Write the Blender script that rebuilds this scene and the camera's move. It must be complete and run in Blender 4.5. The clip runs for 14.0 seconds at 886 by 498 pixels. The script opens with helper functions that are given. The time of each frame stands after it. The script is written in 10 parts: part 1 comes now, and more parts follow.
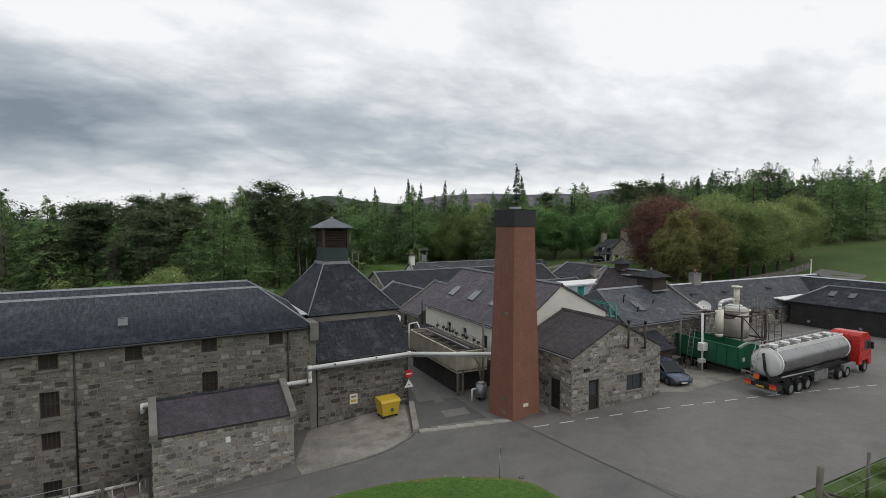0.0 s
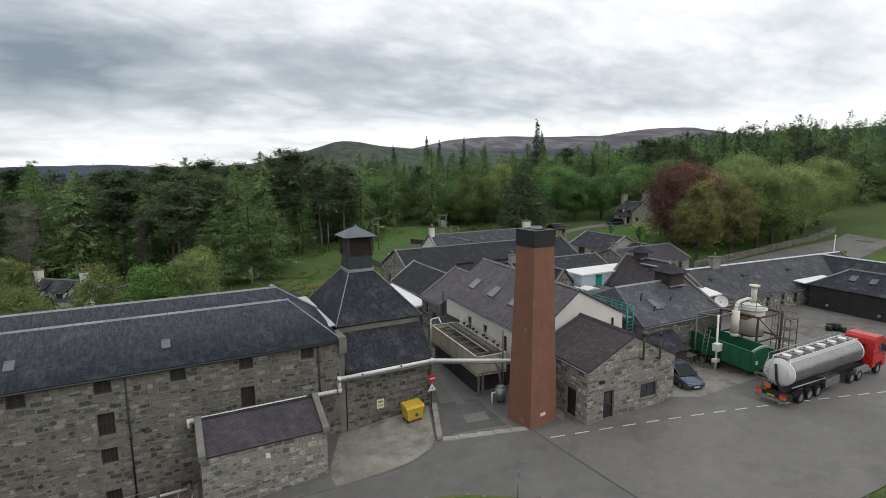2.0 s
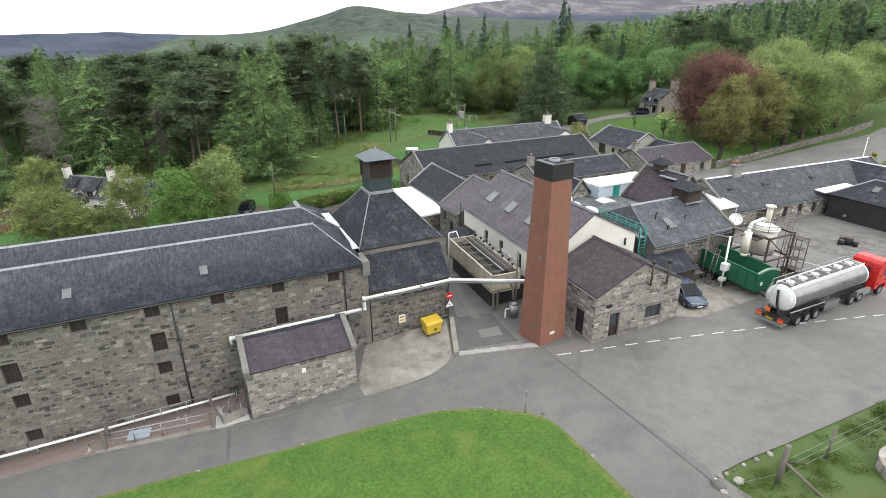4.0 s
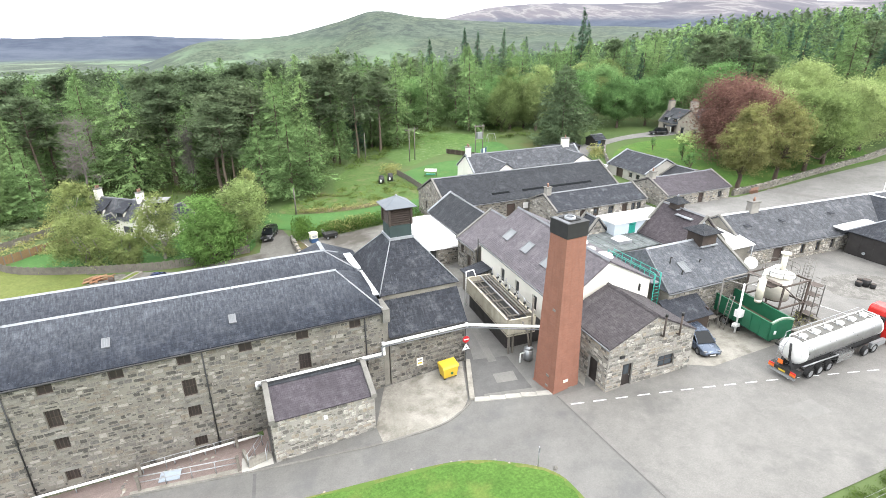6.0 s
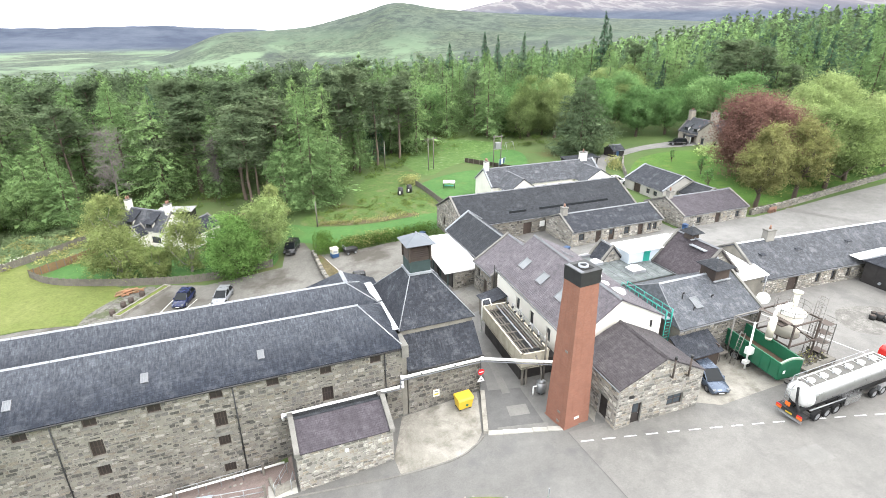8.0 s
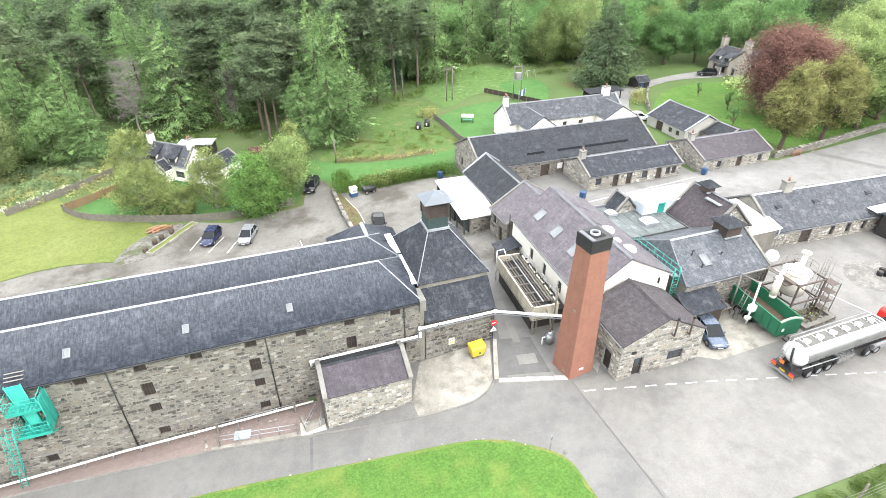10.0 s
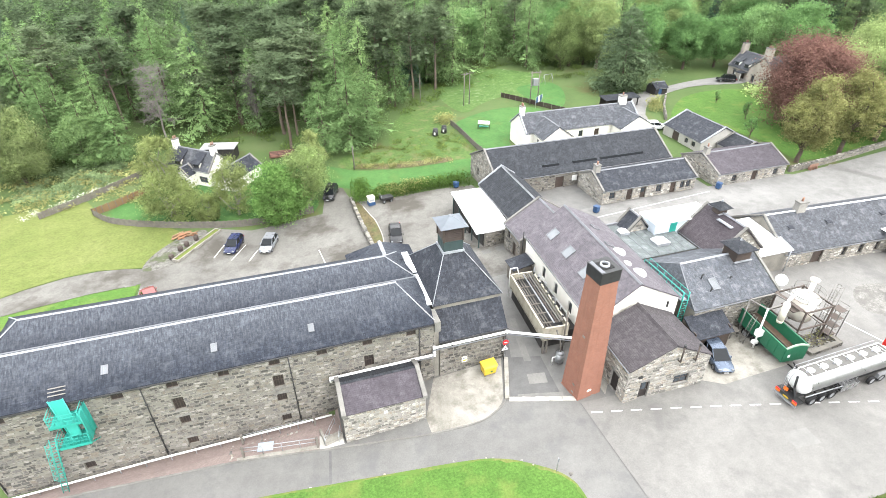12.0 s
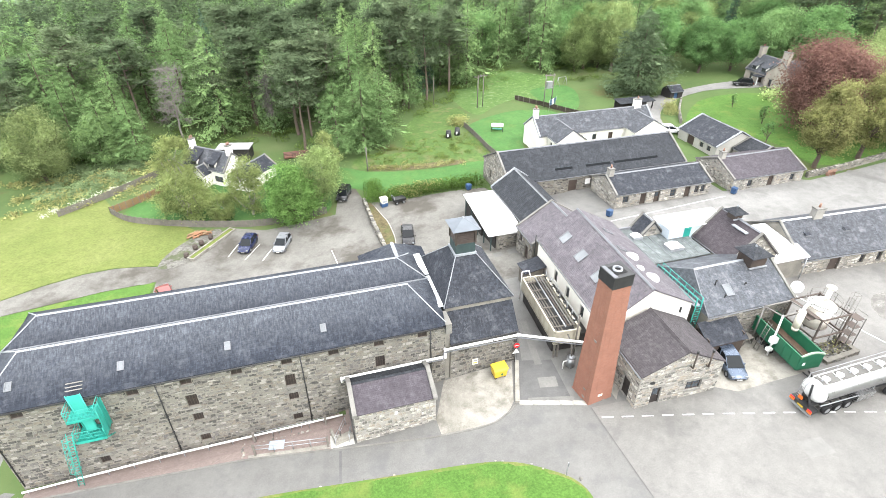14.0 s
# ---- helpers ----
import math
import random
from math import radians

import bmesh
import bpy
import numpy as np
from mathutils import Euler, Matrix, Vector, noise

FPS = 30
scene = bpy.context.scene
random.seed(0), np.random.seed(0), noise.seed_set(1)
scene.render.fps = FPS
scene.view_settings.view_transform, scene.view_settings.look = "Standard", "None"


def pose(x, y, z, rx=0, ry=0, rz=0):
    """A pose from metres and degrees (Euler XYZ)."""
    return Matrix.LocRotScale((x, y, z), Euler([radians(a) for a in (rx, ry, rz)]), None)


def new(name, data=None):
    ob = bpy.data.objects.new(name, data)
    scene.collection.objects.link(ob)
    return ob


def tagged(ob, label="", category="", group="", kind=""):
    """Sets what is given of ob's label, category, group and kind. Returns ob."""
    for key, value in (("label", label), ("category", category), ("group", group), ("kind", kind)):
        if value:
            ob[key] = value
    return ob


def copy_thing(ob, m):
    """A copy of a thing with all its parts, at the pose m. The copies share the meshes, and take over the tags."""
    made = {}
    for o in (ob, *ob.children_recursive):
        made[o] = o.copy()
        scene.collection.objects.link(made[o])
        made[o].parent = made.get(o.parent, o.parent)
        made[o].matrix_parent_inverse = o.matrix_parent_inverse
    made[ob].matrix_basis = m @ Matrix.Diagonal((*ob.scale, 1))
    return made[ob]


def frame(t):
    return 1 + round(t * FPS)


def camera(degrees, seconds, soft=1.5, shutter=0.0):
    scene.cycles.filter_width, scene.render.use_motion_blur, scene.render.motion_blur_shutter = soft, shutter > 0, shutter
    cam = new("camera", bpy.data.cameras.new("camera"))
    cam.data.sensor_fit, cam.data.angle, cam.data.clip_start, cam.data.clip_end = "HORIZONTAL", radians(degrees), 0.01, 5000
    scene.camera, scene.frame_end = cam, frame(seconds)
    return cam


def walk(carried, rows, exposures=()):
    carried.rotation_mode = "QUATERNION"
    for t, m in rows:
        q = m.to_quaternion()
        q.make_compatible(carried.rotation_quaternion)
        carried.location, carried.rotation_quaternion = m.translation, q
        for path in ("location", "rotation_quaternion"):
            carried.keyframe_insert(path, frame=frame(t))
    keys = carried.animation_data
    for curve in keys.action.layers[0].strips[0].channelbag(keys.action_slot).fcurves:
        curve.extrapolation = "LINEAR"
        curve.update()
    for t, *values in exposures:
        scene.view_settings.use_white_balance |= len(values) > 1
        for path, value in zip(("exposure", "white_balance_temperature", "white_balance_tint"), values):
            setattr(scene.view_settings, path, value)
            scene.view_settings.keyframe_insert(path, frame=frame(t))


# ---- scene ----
cam = camera(79.7, 14.0, 0.4)
METRES, EYE, TILT, LEAN, TURN = 25.0, 13.5, -3.0, 0.0, -29.5
START_X, START_Y = -9.54, -34.93
ROWS = [
    (0.0, 0.0, 0.0, 0.0, -0.0, 0.0, -0.0),
    (0.5, -0.0038, -0.0027, 0.0608, 0.5, 0.04, 0.07),
    (1.0, -0.0057, -0.011, 0.1171, 1.0, 0.18, 0.18),
    (1.5, -0.0074, -0.0219, 0.1643, 1.5, -1.53, 0.25),
    (2.0, -0.0092, -0.0321, 0.2052, 1.95, -6.06, 0.26),
    (2.5, -0.0106, -0.0395, 0.2435, 2.41, -10.53, 0.22),
    (3.0, -0.0114, -0.0451, 0.28, 2.82, -14.94, 0.2),
    (3.2, -0.0116, -0.046, 0.2954, 3.0, -16.72, 0.19),
    (3.45, -0.0121, -0.0465, 0.3148, 3.24, -18.7, 0.17),
    (3.75, -0.0128, -0.0471, 0.3381, 3.52, -19.28, 0.15),
    (5.3, -0.0166, -0.0503, 0.4586, 5.0, -19.22, 0.05),
    (5.5, -0.017, -0.0507, 0.4742, 5.2, -19.17, 0.03),
    (6.0, -0.0185, -0.0525, 0.5139, 5.75, -19.03, -0.06),
    (6.5, -0.0193, -0.0552, 0.5569, 6.27, -18.89, -0.13),
    (7.0, -0.0205, -0.0589, 0.6009, 6.79, -18.74, -0.18),
    (7.5, -0.0219, -0.0629, 0.6441, 7.28, -18.6, -0.27),
    (8.0, -0.0229, -0.0677, 0.6829, 7.73, -19.93, -0.35),
    (8.5, -0.024, -0.071, 0.7227, 8.17, -22.16, -0.42),
    (9.0, -0.0249, -0.0732, 0.7631, 8.61, -24.44, -0.46),
    (9.2, -0.0254, -0.0739, 0.7787, 8.83, -25.36, -0.47),
    (10.0, -0.0273, -0.0765, 0.8409, 9.7, -28.8, -0.52),
    (10.35, -0.0282, -0.0776, 0.868, 10.1, -29.8, -0.54),
    (11.5, -0.031, -0.0814, 0.9574, 11.42, -29.99, -0.6),
    (12.0, -0.0307, -0.0821, 0.9828, 11.52, -29.9, -0.58),
    (12.5, -0.0316, -0.0813, 0.9879, 11.87, -29.83, -0.61),
    (13.0, -0.031, -0.0825, 0.9885, 12.25, -29.8, -0.6),
    (13.5, -0.032, -0.0849, 0.9885, 12.61, -29.77, -0.6),
    (14.0, -0.033, -0.086, 0.9876, 12.95, -29.75, -0.61),
]
EXPOSURES = [(0, -0.13), (1, -0.14), (2, 0.08), (3, 0.50), (5.3, 1.90), (6.5, 2.05), (7.5, 2.07), (8, 2.13), (9, 2.34), (11.5, 2.34), (14, 2.35)]
walk(cam, [(t, pose(START_X, START_Y, EYE, TILT, LEAN, TURN) @ pose(METRES * x, METRES * y, METRES * z, 90 + pitch, roll, yaw)) for t, x, y, z, yaw, pitch, roll in ROWS], EXPOSURES)

# ---- world and light: bright broken overcast ----
SUN_ELEVATION, SUN_ROTATION = radians(48), radians(200)


def build_world():
    world = bpy.data.worlds.new("overcast_sky")
    scene.world = world
    world.use_nodes = True
    nt = world.node_tree
    nt.nodes.clear()
    out = nt.nodes.new("ShaderNodeOutputWorld")
    bg = nt.nodes.new("ShaderNodeBackground")
    sky = nt.nodes.new("ShaderNodeTexSky")
    sky.sky_type = "NISHITA"
    sky.sun_disc = False
    sky.sun_elevation, sky.sun_rotation = SUN_ELEVATION, SUN_ROTATION
    coord = nt.nodes.new("ShaderNodeTexCoord")
    split = nt.nodes.new("ShaderNodeSeparateXYZ")
    nt.links.new(coord.outputs["Generated"], split.inputs[0])

    def math_node(op, a, b=None):
        n = nt.nodes.new("ShaderNodeMath")
        n.operation = op
        for k, v in enumerate((a, b)):
            if v is None:
                continue
            if isinstance(v, (int, float)):
                n.inputs[k].default_value = v
            else:
                nt.links.new(v, n.inputs[k])
        return n.outputs[0]

    def noise_node(vec, scale, detail, rough, distort=0.0):
        n = nt.nodes.new("ShaderNodeTexNoise")
        for key, v in (("Scale", scale), ("Detail", detail), ("Roughness", rough), ("Distortion", distort)):
            n.inputs[key].default_value = v
        nt.links.new(vec, n.inputs["Vector"])
        return n.outputs[0]

    def smooth(v, a, b, c=0.0, d=1.0):
        n = nt.nodes.new("ShaderNodeMapRange")
        n.interpolation_type = "SMOOTHSTEP"
        for k, x in enumerate((a, b, c, d)):
            n.inputs[k + 1].default_value = x
        nt.links.new(v, n.inputs[0])
        return n.outputs[0]

    # clouds lie on a flat layer, so they crowd together towards the horizon
    up = math_node("ADD", math_node("MAXIMUM", split.outputs[2], 0.0), 0.30)
    px = math_node("DIVIDE", split.outputs[0], up)
    py = math_node("DIVIDE", split.outputs[1], up)
    comb = nt.nodes.new("ShaderNodeCombineXYZ")
    nt.links.new(px, comb.inputs[0])
    nt.links.new(py, comb.inputs[1])
    mp = nt.nodes.new("ShaderNodeMapping")
    mp.inputs["Rotation"].default_value = (0, 0, radians(38))
    mp.inputs["Scale"].default_value = (0.72, 1.0, 1)
    mp.inputs["Location"].default_value = (1.3, 4.2, 0)
    nt.links.new(comb.outputs[0], mp.inputs[0])
    big = noise_node(mp.outputs[0], 0.75, 4, 0.5, 0.2)
    mid = noise_node(mp.outputs[0], 1.45, 6, 0.48, 0.15)
    fine = noise_node(mp.outputs[0], 5.0, 8, 0.6, 0.25)
    puff = noise_node(mp.outputs[0], 2.6, 7, 0.52, 0.1)
    billow = math_node("MULTIPLY", math_node("ABSOLUTE", math_node("SUBTRACT", puff, 0.5)), 2.0)
    # the sky brightens towards the east; a grey bank hangs over the west, with clear light below its ragged edge
    side = math_node("SUBTRACT", math_node("MULTIPLY", split.outputs[0], 0.870), math_node("MULTIPLY", split.outputs[1], 0.492))
    ragged = math_node("ADD", split.outputs[2], math_node("MULTIPLY", math_node("SUBTRACT", fine, 0.5), 0.07))
    ragged = math_node("ADD", ragged, math_node("MULTIPLY", math_node("SUBTRACT", mid, 0.5), 0.14))
    bank = math_node("MULTIPLY", smooth(ragged, 0.050, 0.105), smooth(ragged, 0.15, 0.36, 1.0, 0.0))
    bank = math_node("MULTIPLY", bank, smooth(side, 0.30, 0.85, 1.0, 0.25))
    tone = math_node("ADD", math_node("ADD", 0.765, math_node("MULTIPLY", billow, 0.55)), math_node("MULTIPLY", math_node("SUBTRACT", big, 0.5), 0.55))
    tone = math_node("ADD", tone, math_node("MULTIPLY", math_node("SUBTRACT", mid, 0.5), 1.1))
    tone = math_node("ADD", tone, math_node("MULTIPLY", math_node("SUBTRACT", fine, 0.5), 0.45))
    tone = math_node("ADD", tone, math_node("MULTIPLY", side, 0.25))
    tone = math_node("ADD", tone, smooth(split.outputs[2], 0.22, 0.5, 0.0, 0.13))
    tone = math_node("SUBTRACT", tone, math_node("MULTIPLY", bank, 0.38))
    tone = math_node("ADD", tone, smooth(ragged, 0.03, 0.10, 0.04, 0.0))
    ramp = nt.nodes.new("ShaderNodeValToRGB")
    e = ramp.color_ramp.elements
    e[0].position, e[0].color = 0.0, (0.235, 0.285, 0.335, 1)
    e[1].position, e[1].color = 0.86, (1.06, 1.07, 1.08, 1)
    m = ramp.color_ramp.elements.new(0.42)
    m.color = (0.54, 0.59, 0.64, 1)
    m = ramp.color_ramp.elements.new(0.65)
    m.color = (0.82, 0.85, 0.88, 1)
    nt.links.new(tone, ramp.inputs[0])
    mix = nt.nodes.new("ShaderNodeMix")
    mix.data_type = "RGBA"
    mix.inputs["Factor"].default_value = 0.94
    sk = nt.nodes.new("ShaderNodeMix")
    sk.data_type, sk.blend_type = "RGBA", "MULTIPLY"
    sk.inputs["Factor"].default_value = 1
    sk.inputs["B"].default_value = (0.1, 0.1, 0.1, 1)
    nt.links.new(sky.outputs[0], sk.inputs["A"])
    nt.links.new(sk.outputs["Result"], mix.inputs["A"])
    nt.links.new(ramp.outputs[0], mix.inputs["B"])
    nt.links.new(mix.outputs["Result"], bg.inputs[0])
    bg.inputs[1].default_value = 1.0
    nt.links.new(bg.outputs[0], out.inputs[0])


build_world()
sun_data = bpy.data.lights.new("sun", "SUN")
sun_data.energy, sun_data.angle, sun_data.color = 0.65, radians(25), (1.0, 0.975, 0.945)
sun = new("sun", sun_data)
sun.rotation_euler = (radians(90) - SUN_ELEVATION, 0, radians(20))


# ---- materials ----
class Nodes:
    """A small shorthand for building one node material."""

    def __init__(self, name):
        self.mat = bpy.data.materials.new(name)
        self.mat.use_nodes = True
        self.nt = self.mat.node_tree
        self.bsdf = self.nt.nodes["Principled BSDF"]
        self.coord = self.nt.nodes.new("ShaderNodeTexCoord")

    def node(self, kind, **inputs):
        n = self.nt.nodes.new(kind)
        for key, v in inputs.items():
            self.feed(n.inputs[key.replace("_", " ")], v)
        return n

    def feed(self, socket, v):
        if isinstance(v, bpy.types.NodeSocket):
            self.nt.links.new(v, socket)
        elif isinstance(v, tuple) and len(v) == 3 and socket.type == "RGBA":
            socket.default_value = (*v, 1)
        else:
            socket.default_value = v

    def noise(self, scale, detail=4, rough=0.55, vec=None, distort=0.0):
        n = self.node("ShaderNodeTexNoise", Scale=scale, Detail=detail, Roughness=rough, Distortion=distort)
        self.nt.links.new(vec or self.coord.outputs["Object"], n.inputs["Vector"])
        return n.outputs[0]

    def ramp(self, fac, *stops):
        n = self.nt.nodes.new("ShaderNodeValToRGB")
        els = n.color_ramp.elements
        while len(els) < len(stops):
            els.new(0.5)
        for el, (p, c) in zip(els, stops):
            el.position, el.color = p, (*c, 1) if isinstance(c, tuple) else (c, c, c, 1)
        self.nt.links.new(fac, n.inputs[0])
        return n.outputs[0]

    def mix(self, fac, a, b, mode="MIX"):
        n = self.nt.nodes.new("ShaderNodeMix")
        n.data_type, n.blend_type = "RGBA", mode
        self.feed(n.inputs["Factor"], fac)
        self.feed(n.inputs["A"], a)
        self.feed(n.inputs["B"], b)
        return n.outputs["Result"]

    def calc(self, op, a, b=0.0):
        n = self.nt.nodes.new("ShaderNodeMath")
        n.operation = op
        self.feed(n.inputs[0], a)
        self.feed(n.inputs[1], b)
        return n.outputs[0]

    def bump(self, height, strength=0.4, distance=0.02):
        n = self.node("ShaderNodeBump", Strength=strength, Distance=distance, Height=height)
        self.nt.links.new(n.outputs[0], self.bsdf.inputs["Normal"])

    def done(self, colour, rough=0.8, metal=0.0, spec=0.5):
        self.feed(self.bsdf.inputs["Base Color"], colour)
        self.feed(self.bsdf.inputs["Roughness"], rough)
        self.feed(self.bsdf.inputs["Metallic"], metal)
        self.feed(self.bsdf.inputs["Specular IOR Level"], spec)
        return self.mat


def plain(name, c, c2=None, rough=0.6, metal=0.0, big=0.5, fine=14.0, bump=0.15, dirt=0.25, spec=0.5):
    """Painted or bare surface: two tones on a large scale, grain on a small one."""
    n = Nodes(name)
    c2 = c2 or tuple(v * (1 - dirt) for v in c)
    a = n.ramp(n.noise(big, 5), (0.35, c), (0.7, c2))
    g = n.noise(fine, 5, 0.65)
    col = n.mix(0.35, a, n.mix(g, a, tuple(v * 0.55 for v in c)))
    n.bump(g, bump, 0.01)
    return n.done(col, n.ramp(n.noise(big * 3), (0.3, max(rough - 0.08, 0.02)), (0.7, min(rough + 0.1, 1.0))), metal, spec)


def stone_mat(name, dark, mid, light, lichen=(0.36, 0.35, 0.30)):
    """Field stones: one tone each, with grain, stains and lichen."""
    n = Nodes(name)
    geo, info = n.nt.nodes.new("ShaderNodeNewGeometry"), n.nt.nodes.new("ShaderNodeObjectInfo")
    r = n.calc("FRACT", n.calc("ADD", geo.outputs["Random Per Island"], info.outputs["Random"]))
    warm = (mid[0] * 1.12, mid[1] * 0.98, mid[2] * 0.82)
    cool = (mid[0] * 0.72, mid[1] * 0.76, mid[2] * 0.84)
    col = n.ramp(r, (0.0, dark), (0.16, tuple(v * 1.5 for v in dark)), (0.22, tuple(v * 0.7 for v in cool)), (0.38, tuple(v * 1.0 for v in mid)), (0.52, tuple(v * 1.1 for v in warm)), (0.70, tuple(v * 0.95 for v in mid)), (0.88, tuple(v * 0.95 for v in light)), (1.0, tuple(v * 1.2 for v in light)))
    g = n.noise(9, 6, 0.75)
    col = n.mix(0.24, col, n.mix(n.ramp(g, (0.36, 0.0), (0.64, 1.0)), tuple(v * 0.25 for v in mid), tuple(v * 1.25 for v in light)))
    col = n.mix(n.ramp(n.noise(1.3, 6, 0.7), (0.58, 0.0), (0.70, 0.4)), col, lichen)
    col = n.mix(n.ramp(n.noise(0.45, 6, 0.7), (0.50, 0.0), (0.68, 0.5)), col, tuple(v * 1.3 for v in dark))
    n.bump(g, 0.8, 0.04)
    return n.done(col, 0.92)


def mortar_mat(name, c, c2):
    n = Nodes(name)
    g = n.noise(12, 6, 0.7)
    col = n.mix(n.ramp(n.noise(0.7, 6), (0.4, 0.0), (0.65, 1.0)), c, c2)
    col = n.mix(0.4, col, n.ramp(g, (0.3, tuple(v * 0.45 for v in c)), (0.7, c)))
    n.bump(g, 0.6, 0.03)
    return n.done(col, 0.95)


def slate_mat(name, c, c2, pale, width=0.26, course=0.19, lichen=0.35, ridge=None, spec=0.16):
    """Slates in courses, with tones slate by slate, pale weathering that runs down the slope."""
    n = Nodes(name)
    uv = n.coord.outputs["UV"]
    br = n.node("ShaderNodeTexBrick", Scale=1.0, Mortar_Size=0.012, Mortar_Smooth=0.5, Bias=0.0, Brick_Width=width, Row_Height=course)
    br.inputs["Color1"].default_value, br.inputs["Color2"].default_value = (*c, 1), (*c2, 1)
    br.inputs["Mortar"].default_value = tuple(v * 0.55 for v in c) + (1,)
    n.nt.links.new(uv, br.inputs["Vector"])
    streak = n.node("ShaderNodeMapping")
    streak.inputs["Scale"].default_value = (4.0, 0.8, 1)
    n.nt.links.new(uv, streak.inputs[0])
    s = n.noise(1.1, 8, 0.75, streak.outputs[0])
    where = n.ramp(n.noise(0.22, 4, 0.6, uv), (0.38, 0.25), (0.62, 1.0))
    col = n.mix(n.calc("MULTIPLY", where, n.ramp(s, (0.50, 0.0), (0.68, lichen * 0.8))), br.outputs["Color"], pale)
    col = n.mix(n.ramp(s, (0.34, 0.35), (0.47, 0.0)), col, tuple(v * 0.45 for v in c))
    blot = n.noise(6.5, 8, 0.8, uv)
    col = n.mix(n.calc("MULTIPLY", where, n.ramp(blot, (0.60, 0.0), (0.66, min(1.0, lichen * 2.0)))), col, tuple(min(0.5, v * 1.7) for v in pale))
    col = n.mix(n.ramp(n.noise(0.5, 5, 0.65, uv), (0.38, 0.0), (0.62, 0.55)), col, tuple(v * 0.5 for v in c))
    col = n.mix(n.ramp(n.noise(2.2, 8, 0.8, uv), (0.38, 0.5), (0.55, 0.0)), col, tuple(v * 0.3 for v in c))
    col = n.mix(n.ramp(n.noise(0.8, 8, 0.7, uv), (0.52, 0.0), (0.66, lichen * 0.7)), col, tuple(v * 0.8 for v in pale))
    if ridge:
        # the wash from the lead ridge: lichen-free dark runs, with pale bloom between and below them
        low = n.node("ShaderNodeSeparateXYZ")
        n.nt.links.new(n.coord.outputs["Object"], low.inputs[0])
        runs = n.node("ShaderNodeMapping")
        runs.inputs["Scale"].default_value = (3.2, 0.5, 1)
        n.nt.links.new(uv, runs.inputs[0])
        q = n.noise(1.3, 7, 0.7, runs.outputs[0])
        depth = n.calc("ADD", low.outputs[2], n.calc("MULTIPLY", n.calc("SUBTRACT", q, 0.5), 2.6))
        near = n.node("ShaderNodeMapRange", From_Min=ridge - 1.25, From_Max=ridge - 0.25)
        n.nt.links.new(depth, near.inputs["Value"])
        bloom = n.node("ShaderNodeMapRange", From_Min=ridge - 2.1, From_Max=ridge - 0.3)
        n.nt.links.new(depth, bloom.inputs["Value"])
        drips = n.node("ShaderNodeMapping")
        drips.inputs["Scale"].default_value = (6.0, 1.3, 1)
        n.nt.links.new(uv, drips.inputs[0])
        speck = n.calc("MULTIPLY", n.ramp(n.noise(1.2, 8, 0.72, drips.outputs[0]), (0.38, 0.12), (0.70, 0.52)), n.ramp(n.noise(4.0, 9, 0.8, uv), (0.38, 0.35), (0.62, 0.95)))
        col = n.mix(n.calc("MULTIPLY", bloom.outputs[0], speck), col, pale)
        col = n.mix(n.calc("MULTIPLY", near.outputs[0], n.ramp(n.noise(2.0, 8, 0.75, runs.outputs[0]), (0.40, 0.35), (0.54, 0.0))), col, tuple(v * 0.6 for v in c))
    # the lower edge of each course stands proud
    sep = n.node("ShaderNodeSeparateXYZ")
    n.nt.links.new(uv, sep.inputs[0])
    saw = n.calc("SUBTRACT", 1.0, n.calc("FRACT", n.calc("DIVIDE", sep.outputs[1], course)))
    h = n.calc("ADD", n.calc("MULTIPLY", saw, 1.0), n.calc("MULTIPLY", br.outputs["Fac"], -0.5))
    n.bump(n.calc("ADD", h, n.calc("MULTIPLY", n.noise(20, 4, 0.6, uv), 0.5)), 0.8, 0.025)
    return n.done(col, n.ramp(blot, (0.3, 0.55), (0.7, 0.8)), 0.0, spec)


def brick_mat(name, c, c2, joint):
    n = Nodes(name)
    uv = n.coord.outputs["UV"]
    br = n.node("ShaderNodeTexBrick", Scale=1.0, Mortar_Size=0.006, Mortar_Smooth=0.2, Bias=0.0, Brick_Width=0.225, Row_Height=0.075)
    br.inputs["Color1"].default_value, br.inputs["Color2"].default_value, br.inputs["Mortar"].default_value = (*c, 1), (*c2, 1), (*joint, 1)
    n.nt.links.new(uv, br.inputs["Vector"])
    band = n.noise(0.8, 5, 0.6)
    col = n.mix(n.ramp(band, (0.4, 0.0), (0.7, 0.5)), br.outputs["Color"], tuple(v * 0.68 for v in c))
    col = n.mix(n.ramp(n.noise(2.2, 7, 0.7), (0.60, 0.0), (0.74, 0.25)), col, tuple(v * 1.5 for v in c))
    runs = n.node("ShaderNodeMapping")
    runs.inputs["Scale"].default_value = (2.6, 2.6, 0.3)
    n.nt.links.new(n.coord.outputs["Object"], runs.inputs[0])
    w = n.noise(1.0, 7, 0.7, runs.outputs[0])
    col = n.mix(n.ramp(w, (0.36, 0.32), (0.46, 0.0)), col, tuple(v * 0.55 for v in c))
    col = n.mix(n.ramp(n.noise(1.7, 8, 0.75), (0.66, 0.0), (0.71, 0.45)), col, tuple(min(0.6, v * 1.9) for v in joint))
    n.bump(n.calc("ADD", n.calc("MULTIPLY", br.outputs["Fac"], -1.0), n.calc("MULTIPLY", n.noise(30, 4), 0.4)), 0.3, 0.008)
    return n.done(col, 0.85)


